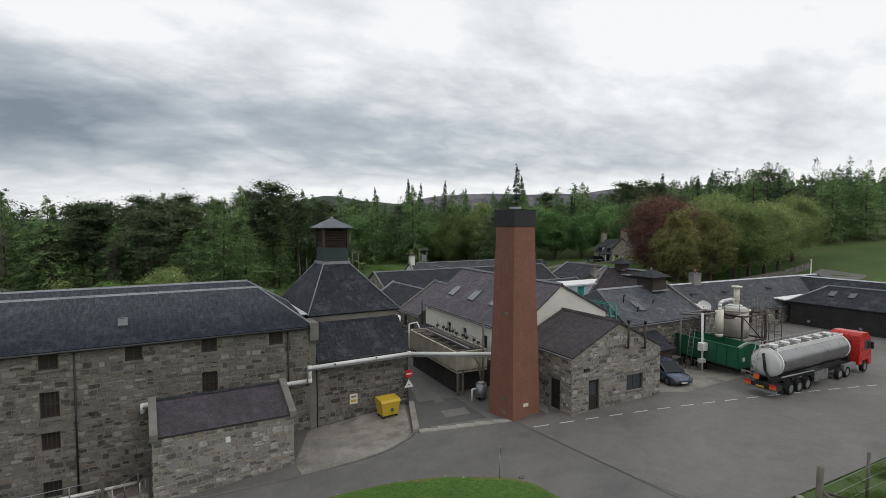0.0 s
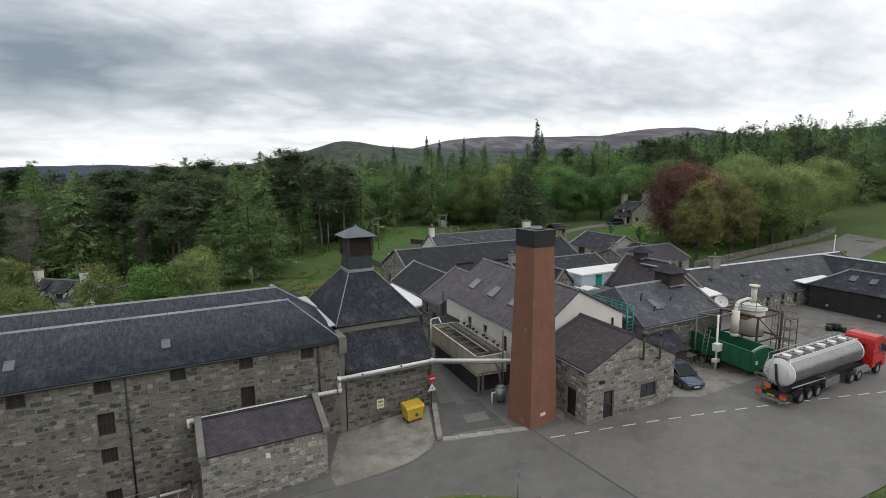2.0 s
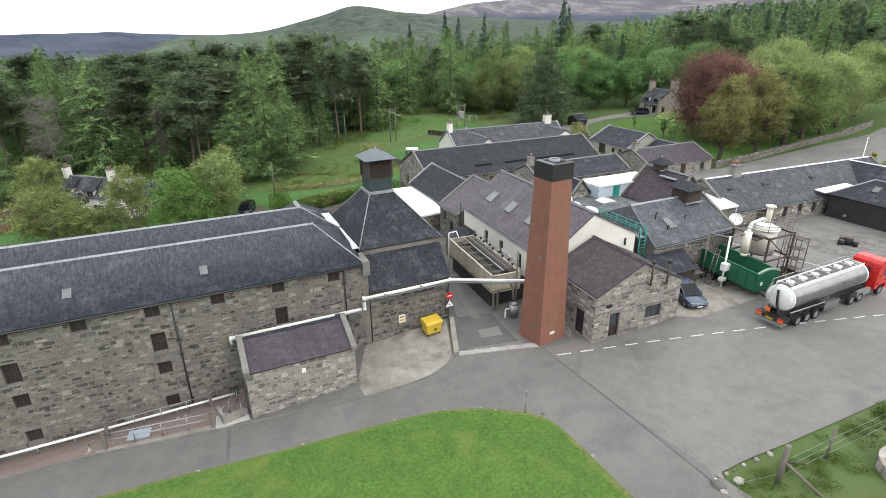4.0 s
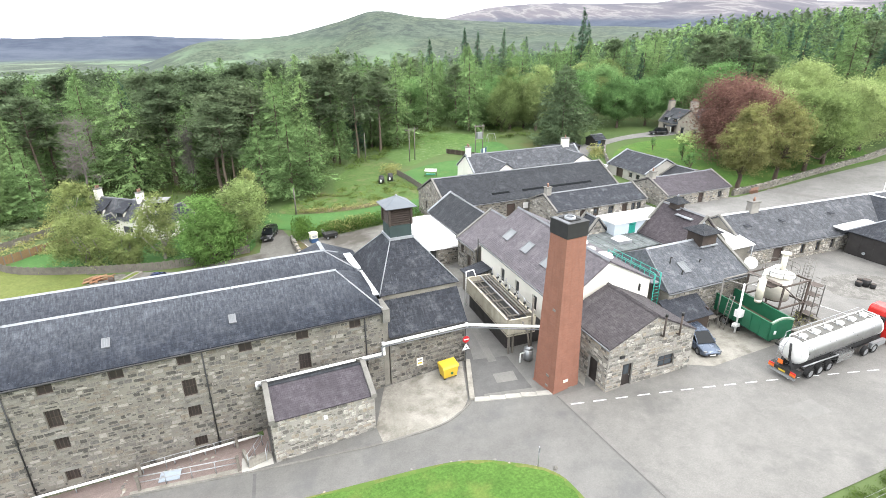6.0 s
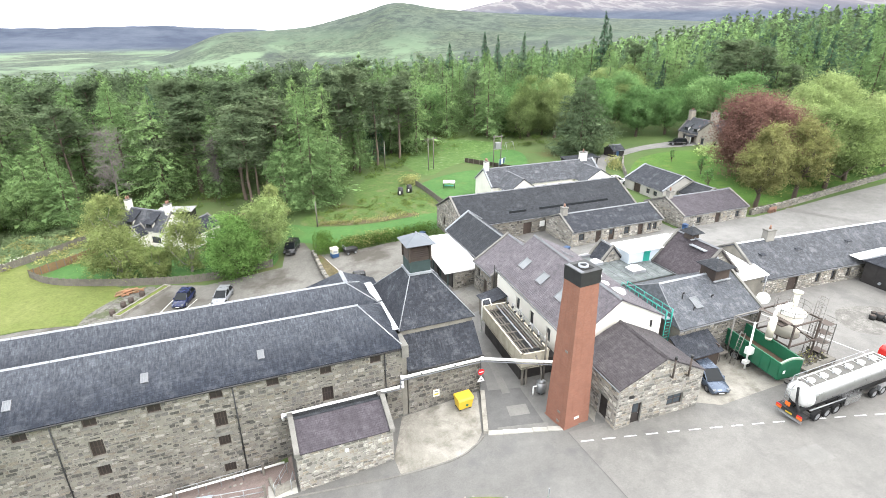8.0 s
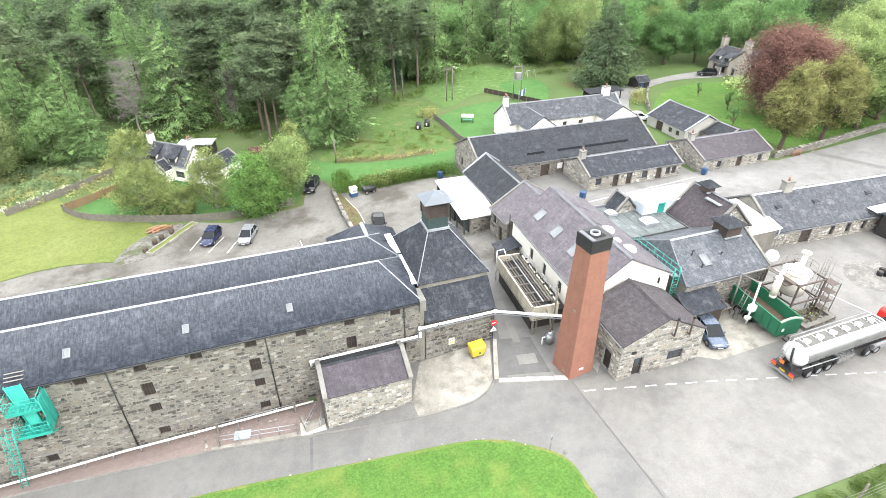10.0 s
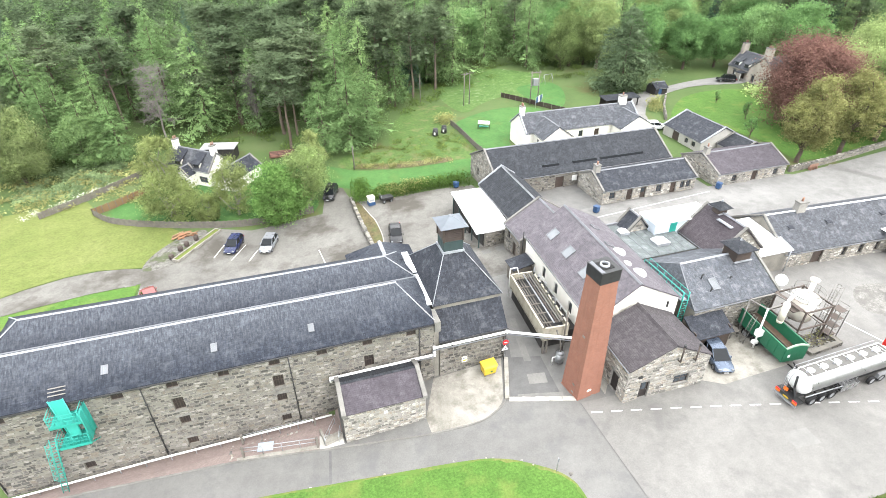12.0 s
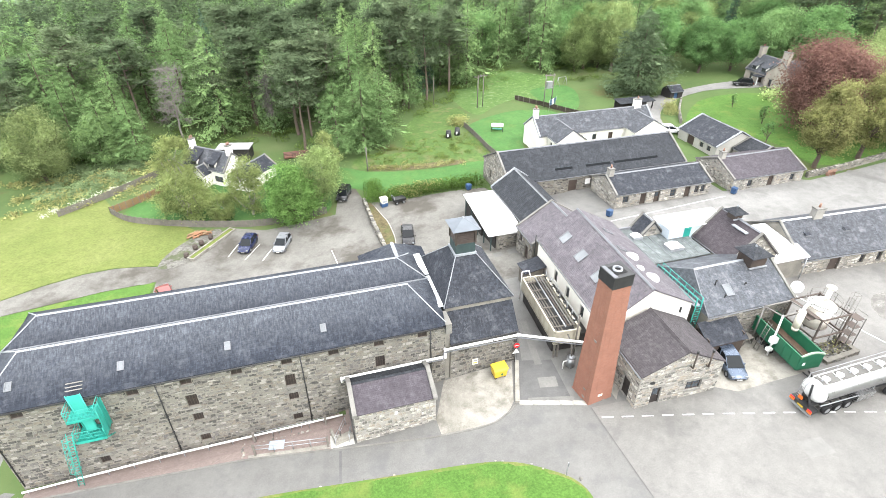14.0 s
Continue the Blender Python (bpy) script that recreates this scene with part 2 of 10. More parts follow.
def ground_mat(name, tones, scale, fine, bump=0.5, rough=0.95, patches=None, grain=0.6, spec=0.2):
    """Ground cover: tones mixed by large noise, broken by fine noise; patches of another tone."""
    n = Nodes(name)
    k = len(tones) - 1
    col = n.ramp(n.noise(scale, 6, 0.62), *[(0.3 + 0.4 * i / k, c) for i, c in enumerate(tones)])
    f = n.noise(fine, 8, 0.75)
    col = n.mix(grain, col, n.mix(n.ramp(f, (0.34, 0.0), (0.66, 1.0)), tuple(v * 0.42 for v in tones[0]), tuple(v * 1.1 for v in tones[-1])))
    col = n.mix(1.0, col, n.ramp(n.noise(0.9, 8, 0.72), (0.36, 0.90), (0.5, 1.0), (0.64, 1.09)), "MULTIPLY")
    if patches:
        c, s, lo, hi, amount = patches
        col = n.mix(n.ramp(n.noise(s, 7, 0.65), (lo, 0.0), (hi, amount)), col, c)
    n.bump(f, bump, 0.06)
    return n.done(col, rough, 0.0, spec)


def leaf_mat(name, dark, mid, light, vary=0.6, even=0.68):
    n = Nodes(name)
    geo, info = n.nt.nodes.new("ShaderNodeNewGeometry"), n.nt.nodes.new("ShaderNodeObjectInfo")
    col = n.ramp(geo.outputs["Random Per Island"], (0.0, dark), (0.5, mid), (1.0, light))
    tint = n.ramp(info.outputs["Random"], (0.0, tuple(v * 0.55 for v in mid)), (0.5, mid), (1.0, (light[0] * 1.02, light[1] * 0.98, light[2] * 0.98)))
    col = n.mix(vary, n.mix(even, col, mid), tint)
    col = n.mix(1.0, col, n.ramp(n.noise(0.22, 3, 0.6), (0.36, 0.72), (0.5, 1.02), (0.64, 1.36)), "MULTIPLY")
    col = n.mix(1.0, col, n.ramp(n.noise(1.25, 4, 0.65), (0.34, 0.62), (0.5, 1.04), (0.66, 1.42)), "MULTIPLY")
    m = n.done(col, 0.95, 0.0, 0.0)
    lean = n.node("ShaderNodeVectorMath")
    lean.operation = "MULTIPLY_ADD"
    n.nt.links.new(geo.outputs["Normal"], lean.inputs[0])
    lean.inputs[1].default_value, lean.inputs[2].default_value = (0.62, 0.62, 0.62), (0, 0, 0.58)
    unit = n.node("ShaderNodeVectorMath")
    unit.operation = "NORMALIZE"
    n.nt.links.new(lean.outputs[0], unit.inputs[0])
    n.nt.links.new(unit.outputs[0], n.bsdf.inputs["Normal"])
    tr = n.node("ShaderNodeBsdfTranslucent", Color=col)
    add = n.node("ShaderNodeMixShader", Fac=0.40)
    out = n.nt.nodes["Material Output"]
    n.nt.links.new(n.bsdf.outputs[0], add.inputs[1])
    n.nt.links.new(tr.outputs[0], add.inputs[2])
    n.nt.links.new(add.outputs[0], out.inputs[0])
    return m


def glass_mat(name, tint=(0.02, 0.025, 0.03)):
    n = Nodes(name)
    return n.done(n.mix(n.noise(3), tint, tuple(v * 2.5 for v in tint)), 0.08, 0.0, 0.8)


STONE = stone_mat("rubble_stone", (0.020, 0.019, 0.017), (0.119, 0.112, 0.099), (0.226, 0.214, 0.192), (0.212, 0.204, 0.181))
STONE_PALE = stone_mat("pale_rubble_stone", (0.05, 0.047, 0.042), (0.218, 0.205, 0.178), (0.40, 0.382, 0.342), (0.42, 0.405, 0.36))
MORTAR = mortar_mat("lime_mortar", (0.186, 0.174, 0.150), (0.112, 0.105, 0.092))
MORTAR_PALE = mortar_mat("pale_mortar", (0.28, 0.268, 0.242), (0.17, 0.163, 0.15))
DRESSED = mortar_mat("dressed_granite", (0.185, 0.178, 0.163), (0.10, 0.096, 0.088))
SLATE = slate_mat("blue_grey_slate", (0.038, 0.042, 0.053), (0.020, 0.022, 0.028), (0.20, 0.21, 0.23), lichen=0.42)
SLATE_WASHED = slate_mat("lead_washed_slate", (0.034, 0.039, 0.052), (0.020, 0.0235, 0.032), (0.235, 0.25, 0.275), lichen=0.2, ridge=11.07, spec=0.08)
SLATE_LIGHT = slate_mat("weathered_pale_slate", (0.082, 0.087, 0.099), (0.046, 0.049, 0.056), (0.26, 0.265, 0.28), lichen=0.5)
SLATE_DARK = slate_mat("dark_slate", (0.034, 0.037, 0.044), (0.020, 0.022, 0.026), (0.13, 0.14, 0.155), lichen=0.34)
SLATE_PURPLE = slate_mat("purple_slate", (0.140, 0.127, 0.141), (0.104, 0.093, 0.106), (0.27, 0.255, 0.265), 0.24, 0.18, 0.32)
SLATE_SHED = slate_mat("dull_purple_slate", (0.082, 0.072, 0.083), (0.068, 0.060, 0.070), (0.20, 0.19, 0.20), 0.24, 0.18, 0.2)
SLATE_PLUM = slate_mat("plum_slate", (0.082, 0.070, 0.078), (0.052, 0.044, 0.050), (0.18, 0.165, 0.17), lichen=0.2)
SLATE_GLINT = slate_mat("damp_grey_slate", (0.086, 0.093, 0.108), (0.050, 0.055, 0.065), (0.32, 0.33, 0.35), lichen=0.5, spec=0.3)
SLATE_BROWN = slate_mat("brown_slate", (0.080, 0.071, 0.076), (0.054, 0.048, 0.052), (0.19, 0.18, 0.175), lichen=0.3)
BRICK = brick_mat("red_brick", (0.215, 0.092, 0.060), (0.176, 0.075, 0.050), (0.195, 0.106, 0.078))
HARL = plain("white_harling", (0.72, 0.70, 0.64), rough=0.95, big=0.4, fine=22, bump=0.5, dirt=0.14)
WHITE = plain("white_paint", (0.74, 0.74, 0.72), rough=0.5, dirt=0.16)
CREAM = plain("cream_painted_steel", (0.70, 0.66, 0.55), rough=0.45, dirt=0.15)
LEAD = plain("weathered_lead", (0.28, 0.295, 0.315), (0.16, 0.17, 0.185), 0.6, 0.0, 1.2, 12)
LEAD_PALE = plain("pale_lead_sheet", (0.56, 0.58, 0.60), (0.42, 0.44, 0.46), 0.55, 0.0, 1.2, 12)
LEAD_DARK = plain("dark_lead", (0.16, 0.165, 0.18), (0.09, 0.095, 0.1), 0.6)
MEMBRANE = plain("white_roof_membrane", (0.78, 0.78, 0.77), rough=0.7, dirt=0.12)
BLACK = plain("black_paint", (0.018, 0.018, 0.019), rough=0.55, bump=0.2)
BLACK_TIMBER = plain("black_stained_boards", (0.016, 0.014, 0.014), (0.03, 0.027, 0.025), 0.75)
BROWN_TIMBER = plain("brown_stained_timber", (0.05, 0.034, 0.026), (0.028, 0.02, 0.016), 0.7, bump=0.3)
DARK_BOARD = plain("dark_window_boards", (0.026, 0.019, 0.016), (0.014, 0.011, 0.010), 0.75, bump=0.3)
WOOD = plain("weathered_wood", (0.150, 0.135, 0.116), (0.098, 0.088, 0.078), 0.85, big=1.5, bump=0.5)
CREAM_TIMBER = plain("cream_stained_boards", (0.43, 0.40, 0.325), (0.28, 0.255, 0.20), 0.85, big=1.2)
STEEL = plain("brushed_steel", (0.46, 0.46, 0.465), (0.36, 0.37, 0.38), 0.27, 0.9, 0.8, 20, 0.03)
TANK_STEEL = plain("dull_tank_steel", (0.31, 0.31, 0.31), (0.23, 0.232, 0.235), 0.34, 0.85, 0.8, 20, 0.03)
DECK_GREY = plain("dirty_grey_deck", (0.105, 0.102, 0.094), (0.075, 0.072, 0.066), 0.8)
SILO_SKIN = plain("stained_cream_steel", (0.64, 0.60, 0.53), (0.56, 0.50, 0.43), 0.55)
DULL = plain("dull_weathered_steel", (0.21, 0.20, 0.185), (0.14, 0.13, 0.12), 0.65, 0.4)
GALV = plain("galvanised_steel", (0.36, 0.37, 0.38), (0.27, 0.28, 0.29), 0.5, 0.7)
RUST = plain("rusty_brown_steel", (0.090, 0.069, 0.058), (0.055, 0.045, 0.039), 0.8)
RUBBER = plain("tyre_rubber", (0.017, 0.017, 0.018), rough=0.85)
RED = plain("red_vehicle_paint", (0.50, 0.022, 0.018), rough=0.3, dirt=0.1, bump=0.02)
GREEN_SKIP = plain("dark_green_steel", (0.014, 0.125, 0.062), (0.011, 0.085, 0.045), 0.5, dirt=0.3)
TURQ = plain("turquoise_paint", (0.022, 0.30, 0.245), (0.015, 0.22, 0.18), 0.5)
GREEN_DARK = plain("dark_green_paint", (0.026, 0.046, 0.046), rough=0.6)
YELLOW = plain("yellow_plastic", (0.54, 0.37, 0.03), (0.45, 0.30, 0.022), 0.55)
BLUE = plain("blue_plastic", (0.03, 0.075, 0.17), rough=0.45)
ORANGE = plain("orange_marker", (0.75, 0.16, 0.02), rough=0.4)
SIGN_RED = plain("sign_red", (0.55, 0.015, 0.02), rough=0.4, dirt=0.1)
TERRACOTTA = plain("terracotta", (0.25, 0.14, 0.10), rough=0.85)
GLASS = glass_mat("window_glass")
SKYGLASS = plain("pale_rooflight_glass", (0.17, 0.18, 0.19), (0.12, 0.13, 0.14), 0.15, bump=0.02)
ASPHALT = ground_mat("worn_asphalt", ((0.092, 0.089, 0.084), (0.119, 0.115, 0.109), (0.144, 0.140, 0.132)), 0.16, 9.0, 0.3, 0.72, ((0.072, 0.072, 0.073), 0.35, 0.52, 0.68, 0.6), 0.25, spec=0.55)
YARD_ASPHALT = ground_mat("pale_yard_asphalt", ((0.108, 0.104, 0.097), (0.140, 0.134, 0.125), (0.170, 0.164, 0.153)), 0.14, 9.0, 0.3, 0.72, ((0.088, 0.085, 0.081), 0.33, 0.52, 0.66, 0.7), 0.3, spec=0.55)
ASPHALT_DARK = ground_mat("dark_asphalt", ((0.092, 0.091, 0.089), (0.122, 0.120, 0.117)), 0.3, 8.0, 0.3, 0.9, None, 0.25)
CONCRETE = ground_mat("pale_concrete", ((0.158, 0.148, 0.124), (0.230, 0.216, 0.187), (0.300, 0.286, 0.255)), 0.42, 7.0, 0.2, 0.9, ((0.105, 0.096, 0.078), 0.55, 0.50, 0.64, 0.75), 0.22, spec=0.55)
PALE_ROAD = ground_mat("pale_worn_road", ((0.140, 0.137, 0.130), (0.178, 0.174, 0.167), (0.206, 0.202, 0.194)), 0.12, 6.0, 0.3, 0.92, ((0.115, 0.112, 0.107), 0.28, 0.52, 0.66, 0.6), 0.28)
# The dark patches carry stains and part of the trees' shade.
PARK_ROAD = ground_mat("worn_car_park", ((0.104, 0.099, 0.090), (0.144, 0.138, 0.126), (0.185, 0.178, 0.164)), 0.12, 5.0, 0.3, 0.92, ((0.058, 0.052, 0.043), 0.14, 0.47, 0.62, 0.85), 0.3)
FRESH_LAWN = ground_mat("fresh_lawn", ((0.038, 0.102, 0.026), (0.052, 0.126, 0.034), (0.070, 0.146, 0.042)), 0.18, 4.0, 0.5, 0.95, ((0.085, 0.120, 0.034), 0.3, 0.52, 0.70, 0.5), 0.35)
ROUGH_GRASS = ground_mat("rough_grass", ((0.045, 0.090, 0.020), (0.062, 0.118, 0.028), (0.090, 0.130, 0.040)), 0.35, 2.4, 0.9, 0.95, ((0.135, 0.118, 0.062), 0.5, 0.52, 0.66, 0.6), 0.5)
BARE_SOIL = ground_mat("bare_brown_soil", ((0.062, 0.052, 0.026), (0.105, 0.082, 0.045), (0.150, 0.128, 0.070)), 0.5, 2.2, 1.0, 0.95, ((0.060, 0.088, 0.026), 0.45, 0.50, 0.62, 0.5), 0.6)
YARD_PATCH = ground_mat("patch_asphalt", ((0.142, 0.138, 0.129), (0.160, 0.155, 0.146)), 0.6, 8.0, 0.3, 0.72, None, 0.25, spec=0.55)
PAINT_LINE = plain("road_paint", (0.62, 0.62, 0.60), rough=0.8, dirt=0.3)
PALE_KERB = plain("pale_concrete_kerb", (0.36, 0.35, 0.32), (0.25, 0.24, 0.215), 0.9, big=1.2)
PAVER = brick_mat("pink_paving_blocks", (0.215, 0.165, 0.15), (0.16, 0.125, 0.113), (0.13, 0.105, 0.097))
LAWN = ground_mat("mown_lawn", ((0.045, 0.108, 0.018), (0.062, 0.135, 0.025), (0.085, 0.155, 0.032)), 0.22, 5.0, 0.6, 0.95, ((0.130, 0.150, 0.040), 0.28, 0.52, 0.70, 0.55))
DRY_GRASS = ground_mat("dry_edge_grass", ((0.085, 0.122, 0.028), (0.118, 0.142, 0.038), (0.150, 0.156, 0.055)), 0.4, 3.5, 0.6, 0.95, ((0.070, 0.125, 0.026), 0.55, 0.44, 0.56, 0.9), 0.45)
MEADOW = ground_mat("yellow_green_meadow", ((0.088, 0.118, 0.028), (0.118, 0.142, 0.038), (0.150, 0.165, 0.056)), 0.12, 3.0, 0.5, 0.95, ((0.075, 0.105, 0.024), 0.07, 0.50, 0.62, 0.6), 0.45)
BARK = plain("brown_bark", (0.10, 0.075, 0.055), (0.06, 0.046, 0.036), 0.95, big=3, bump=0.6)
BARK_PINE = plain("pine_bark", (0.135, 0.100, 0.078), (0.085, 0.068, 0.056), 0.95, big=2, bump=0.6)
BARK_PALE = plain("pale_bark", (0.30, 0.28, 0.25), (0.17, 0.155, 0.135), 0.9, big=3, bump=0.4)
LEAF_PINE = leaf_mat("pine_needles", (0.045, 0.069, 0.039), (0.111, 0.153, 0.084), (0.180, 0.235, 0.132))
# Spruce, larch, sycamore and lime leaves are blued to stand for distance haze.
LEAF_SPRUCE = leaf_mat("spruce_needles", (0.037, 0.065, 0.045), (0.076, 0.132, 0.084), (0.145, 0.212, 0.136))
LEAF_LARCH = leaf_mat("larch_needles", (0.088, 0.151, 0.057), (0.166, 0.264, 0.106), (0.257, 0.376, 0.157), 0.5, 0.72)
LEAF_BIRCH = leaf_mat("birch_leaves", (0.156, 0.193, 0.068), (0.247, 0.299, 0.115), (0.351, 0.392, 0.166), 0.12, 0.76)
LEAF_FIR = leaf_mat("fir_needles", (0.055, 0.085, 0.046), (0.106, 0.150, 0.082), (0.178, 0.226, 0.129), 0.12, 0.55)
LEAF_BRIGHT = leaf_mat("fresh_sycamore_leaves", (0.080, 0.165, 0.055), (0.170, 0.306, 0.114), (0.276, 0.442, 0.186))
LEAF_FRESH = leaf_mat("fresh_bright_leaves", (0.089, 0.164, 0.044), (0.171, 0.297, 0.087), (0.272, 0.424, 0.145), 0.15, 0.6)
LEAF_LIME = leaf_mat("lime_leaves", (0.112, 0.167, 0.055), (0.230, 0.308, 0.118), (0.363, 0.451, 0.198))
LEAF_BEECH = leaf_mat("copper_beech_leaves", (0.117, 0.068, 0.059), (0.205, 0.116, 0.095), (0.312, 0.187, 0.154), 0.12, 0.55)
LEAF_OLIVE = leaf_mat("budding_olive_leaves", (0.141, 0.152, 0.059), (0.246, 0.252, 0.101), (0.372, 0.365, 0.164), 0.12, 0.55)
LEAF_WILLOW = leaf_mat("willow_leaves", (0.131, 0.175, 0.070), (0.221, 0.278, 0.116), (0.321, 0.385, 0.176), 0.12, 0.55)
LEAF_HEDGE = leaf_mat("hedge_leaves", (0.032, 0.068, 0.017), (0.063, 0.112, 0.026), (0.118, 0.165, 0.050))
LEAF_PALE = leaf_mat("broad_pale_leaves", (0.13, 0.18, 0.08), (0.19, 0.26, 0.13), (0.27, 0.34, 0.19), 0.2, 0.4)
LEAF_GRASS = leaf_mat("grass_blades", (0.060, 0.100, 0.024), (0.090, 0.140, 0.034), (0.14, 0.175, 0.055))
TWIG = plain("bare_twigs", (0.185, 0.168, 0.152), (0.13, 0.117, 0.106), 0.95)


# ---- mesh helpers ----
IDENT = Matrix()


class M:
    """Collects faces in metres, with flat texture coordinates, and links them as one mesh."""

    def __init__(self, T=IDENT):
        self.T, self.v, self.f, self.uv, self.smooth, self.weld = T, [], [], [], [], False

    def face(self, *pts, smooth=False):
        pts = [self.T @ Vector(p) for p in pts]
        nrm = Vector((0, 0, 0))
        for i in range(1, len(pts) - 1):
            nrm += (pts[i] - pts[0]).cross(pts[i + 1] - pts[0])
        if nrm.length < 1e-9:
            return
        nrm.normalize()
        ax = Vector((0, 0, 1)).cross(nrm)
        ax = ax.normalized() if ax.length > 0.02 else Vector((1, 0, 0))
        ay = nrm.cross(ax)
        base = len(self.v)
        self.v += [tuple(p) for p in pts]
        self.f.append(tuple(range(base, base + len(pts))))
        self.uv += [(p.dot(ax), p.dot(ay)) for p in pts]
        self.smooth.append(smooth)

    def box(self, x0, x1, y0, y1, z0, z1):
        a = [(x0, y0, z0), (x1, y0, z0), (x1, y1, z0), (x0, y1, z0), (x0, y0, z1), (x1, y0, z1), (x1, y1, z1), (x0, y1, z1)]
        for q in ((3, 2, 1, 0), (4, 5, 6, 7), (0, 1, 5, 4), (1, 2, 6, 5), (2, 3, 7, 6), (3, 0, 4, 7)):
            self.face(*[a[i] for i in q])
        return self

    def slab(self, pts, th):
        """A flat polygon given from above, with thickness below it."""
        pts = [Vector(p) for p in pts]
        n = (pts[1] - pts[0]).cross(pts[2] - pts[0]).normalized()
        low = [p - n * th for p in pts]
        self.face(*pts)
        self.face(*reversed(low))
        for i in range(len(pts)):
            j = (i + 1) % len(pts)
            self.face(low[i], low[j], pts[j], pts[i])
        return self

    def prism(self, profile, axis, a, b):
        """A profile of (p, z) pushed along x or y from a to b."""
        def at(p, z, s):
            return (s, p, z) if axis == "x" else (p, s, z)
        n = len(profile)
        A, B = [at(p, z, a) for p, z in profile], [at(p, z, b) for p, z in profile]
        self.face(*A), self.face(*reversed(B))
        for i in range(n):
            j = (i + 1) % n
            self.face(A[j], A[i], B[i], B[j])
        return self

    def cyl(self, p0, p1, r0, r1=None, n=10, caps=True, smooth=True):
        p0, p1 = Vector(p0), Vector(p1)
        r1 = r0 if r1 is None else r1
        d = (p1 - p0).normalized()
        a = d.cross(Vector((0, 0, 1)))
        a = a.normalized() if a.length > 0.01 else Vector((1, 0, 0))
        b = d.cross(a)
        ring = [(math.cos(2 * math.pi * k / n), math.sin(2 * math.pi * k / n)) for k in range(n)]
        A = [p0 + (a * c + b * s) * r0 for c, s in ring]
        B = [p1 + (a * c + b * s) * r1 for c, s in ring]
        for i in range(n):
            j = (i + 1) % n
            self.face(A[i], A[j], B[j], B[i], smooth=smooth)
        if caps:
            self.face(*reversed(A)), self.face(*B)
        return self

    def tube(self, pts, r, n=8):
        for a, b in zip(pts, pts[1:]):
            self.cyl(a, b, r, n=n)
        return self

    def put(self, name, mat, parent=None, label="", bevel=0.0):
        me = bpy.data.meshes.new(name)
        me.from_pydata(self.v, [], self.f)
        layer = me.uv_layers.new(name="UVMap")
        layer.data.foreach_set("uv", [c for q in self.uv for c in q])
        me.polygons.foreach_set("use_smooth", self.smooth)
        if any(self.smooth) or bevel or self.weld:
            bm = bmesh.new()
            bm.from_mesh(me)
            bmesh.ops.remove_doubles(bm, verts=bm.verts, dist=0.0005)
            if bevel:
                sharp = [e for e in bm.edges if len(e.link_faces) == 2 and e.calc_face_angle() > 0.5]
                bmesh.ops.bevel(bm, geom=sharp, offset=bevel, segments=2, affect="EDGES", clamp_overlap=True)
            bm.to_mesh(me)
            bm.free()
        me.materials.append(mat)
        ob = new(name, me)
        if parent is not None:
            ob.parent = parent
        if label:
            ob["label"] = label
        return ob


def root(name, label, category, x, y, z, turn=0.0, group="", kind=""):
    ob = new(name)
    ob.empty_display_size = 0.2
    ob.matrix_world = pose(x, y, z, 0, 0, turn)
    return tagged(ob, label, category, group, kind)


# ---- lie of the land ----
LEVELS = np.array([
    (6.7, -6.2, 0.0), (16, -10.3, 0.6), (28, -12.7, 0.7), (44, -13.5, 0.8), (55, -2.4, 0.6), (33, 24, 0.6), (54, 25, 0.7),
    (74, 25, 0.8), (-2.6, -5.6, -0.4), (-10.3, -5.8, -0.8), (-24, -4, -1.4), (-36.5, -3, -1.8), (-50, -4, -2.3), (-20, 38, -4.2),
    (-15, 30, -4.0), (-30, 34, -4.3), (-42, 55, -4.8), (-25, 62, -4.6), (-3.6, 43.8, -3.4), (3, 27, -1.9), (1.4, 53, -2.0), (18, 40, -0.6),
    (30, 63, -0.4), (22, 80, -1.2), (46, 73, 0.0), (64, 46, 1.0), (97, 67, 1.6), (70, 73, 1.1), (86, 38, 1.2), (105, 20, 1.0),
    (6, -14, 0.3), (-10, -20, 0.0), (15, -23.2, 1.6), (24, -23.4, 1.75), (35, -23.4, 1.75), (20, -18, 0.95), (31, -18.5, 1.0), (30, -27, 2.5), (16, -27, 2.4), (7, -18, 0.4), (-50, 30, -4.5), (-57, 73, -5.5), (9, 10, 0.2), (20, 8, 0.4),
    (-20, 88, -4.5), (-40, 110, -5.0), (20, 110, -2.0), (60, 110, 1.5), (100, 100, 4.0), (130, 70, 4.0), (112, 29.5, 1.3), (128, 31, 1.5), (142, 34, 2.0), (100, 20, 1.1), (118, 22, 1.2), (120, 6, 1.1), (105, 36, 2.0), (120, 42, 2.4), (120, -10, 1.2),
    (60, -40, 1.0), (0, -60, 0.0), (-60, -40, -2.0), (-34, -0.4, -2.2), (-25, -0.4, -1.9), (-14, -0.4, -1.75), (-11, -1.2, -1.7), (-14, -2.4, -1.6), (-90, 20, -6.0), (-100, 90, -8.0)])


def ring_point(azimuth, distance):
    """A place seen from the start of the flight at so many degrees to the right of its first heading."""
    a = radians(azimuth + 29.5)
    return START_X + distance * math.sin(a), START_Y + distance * math.cos(a)


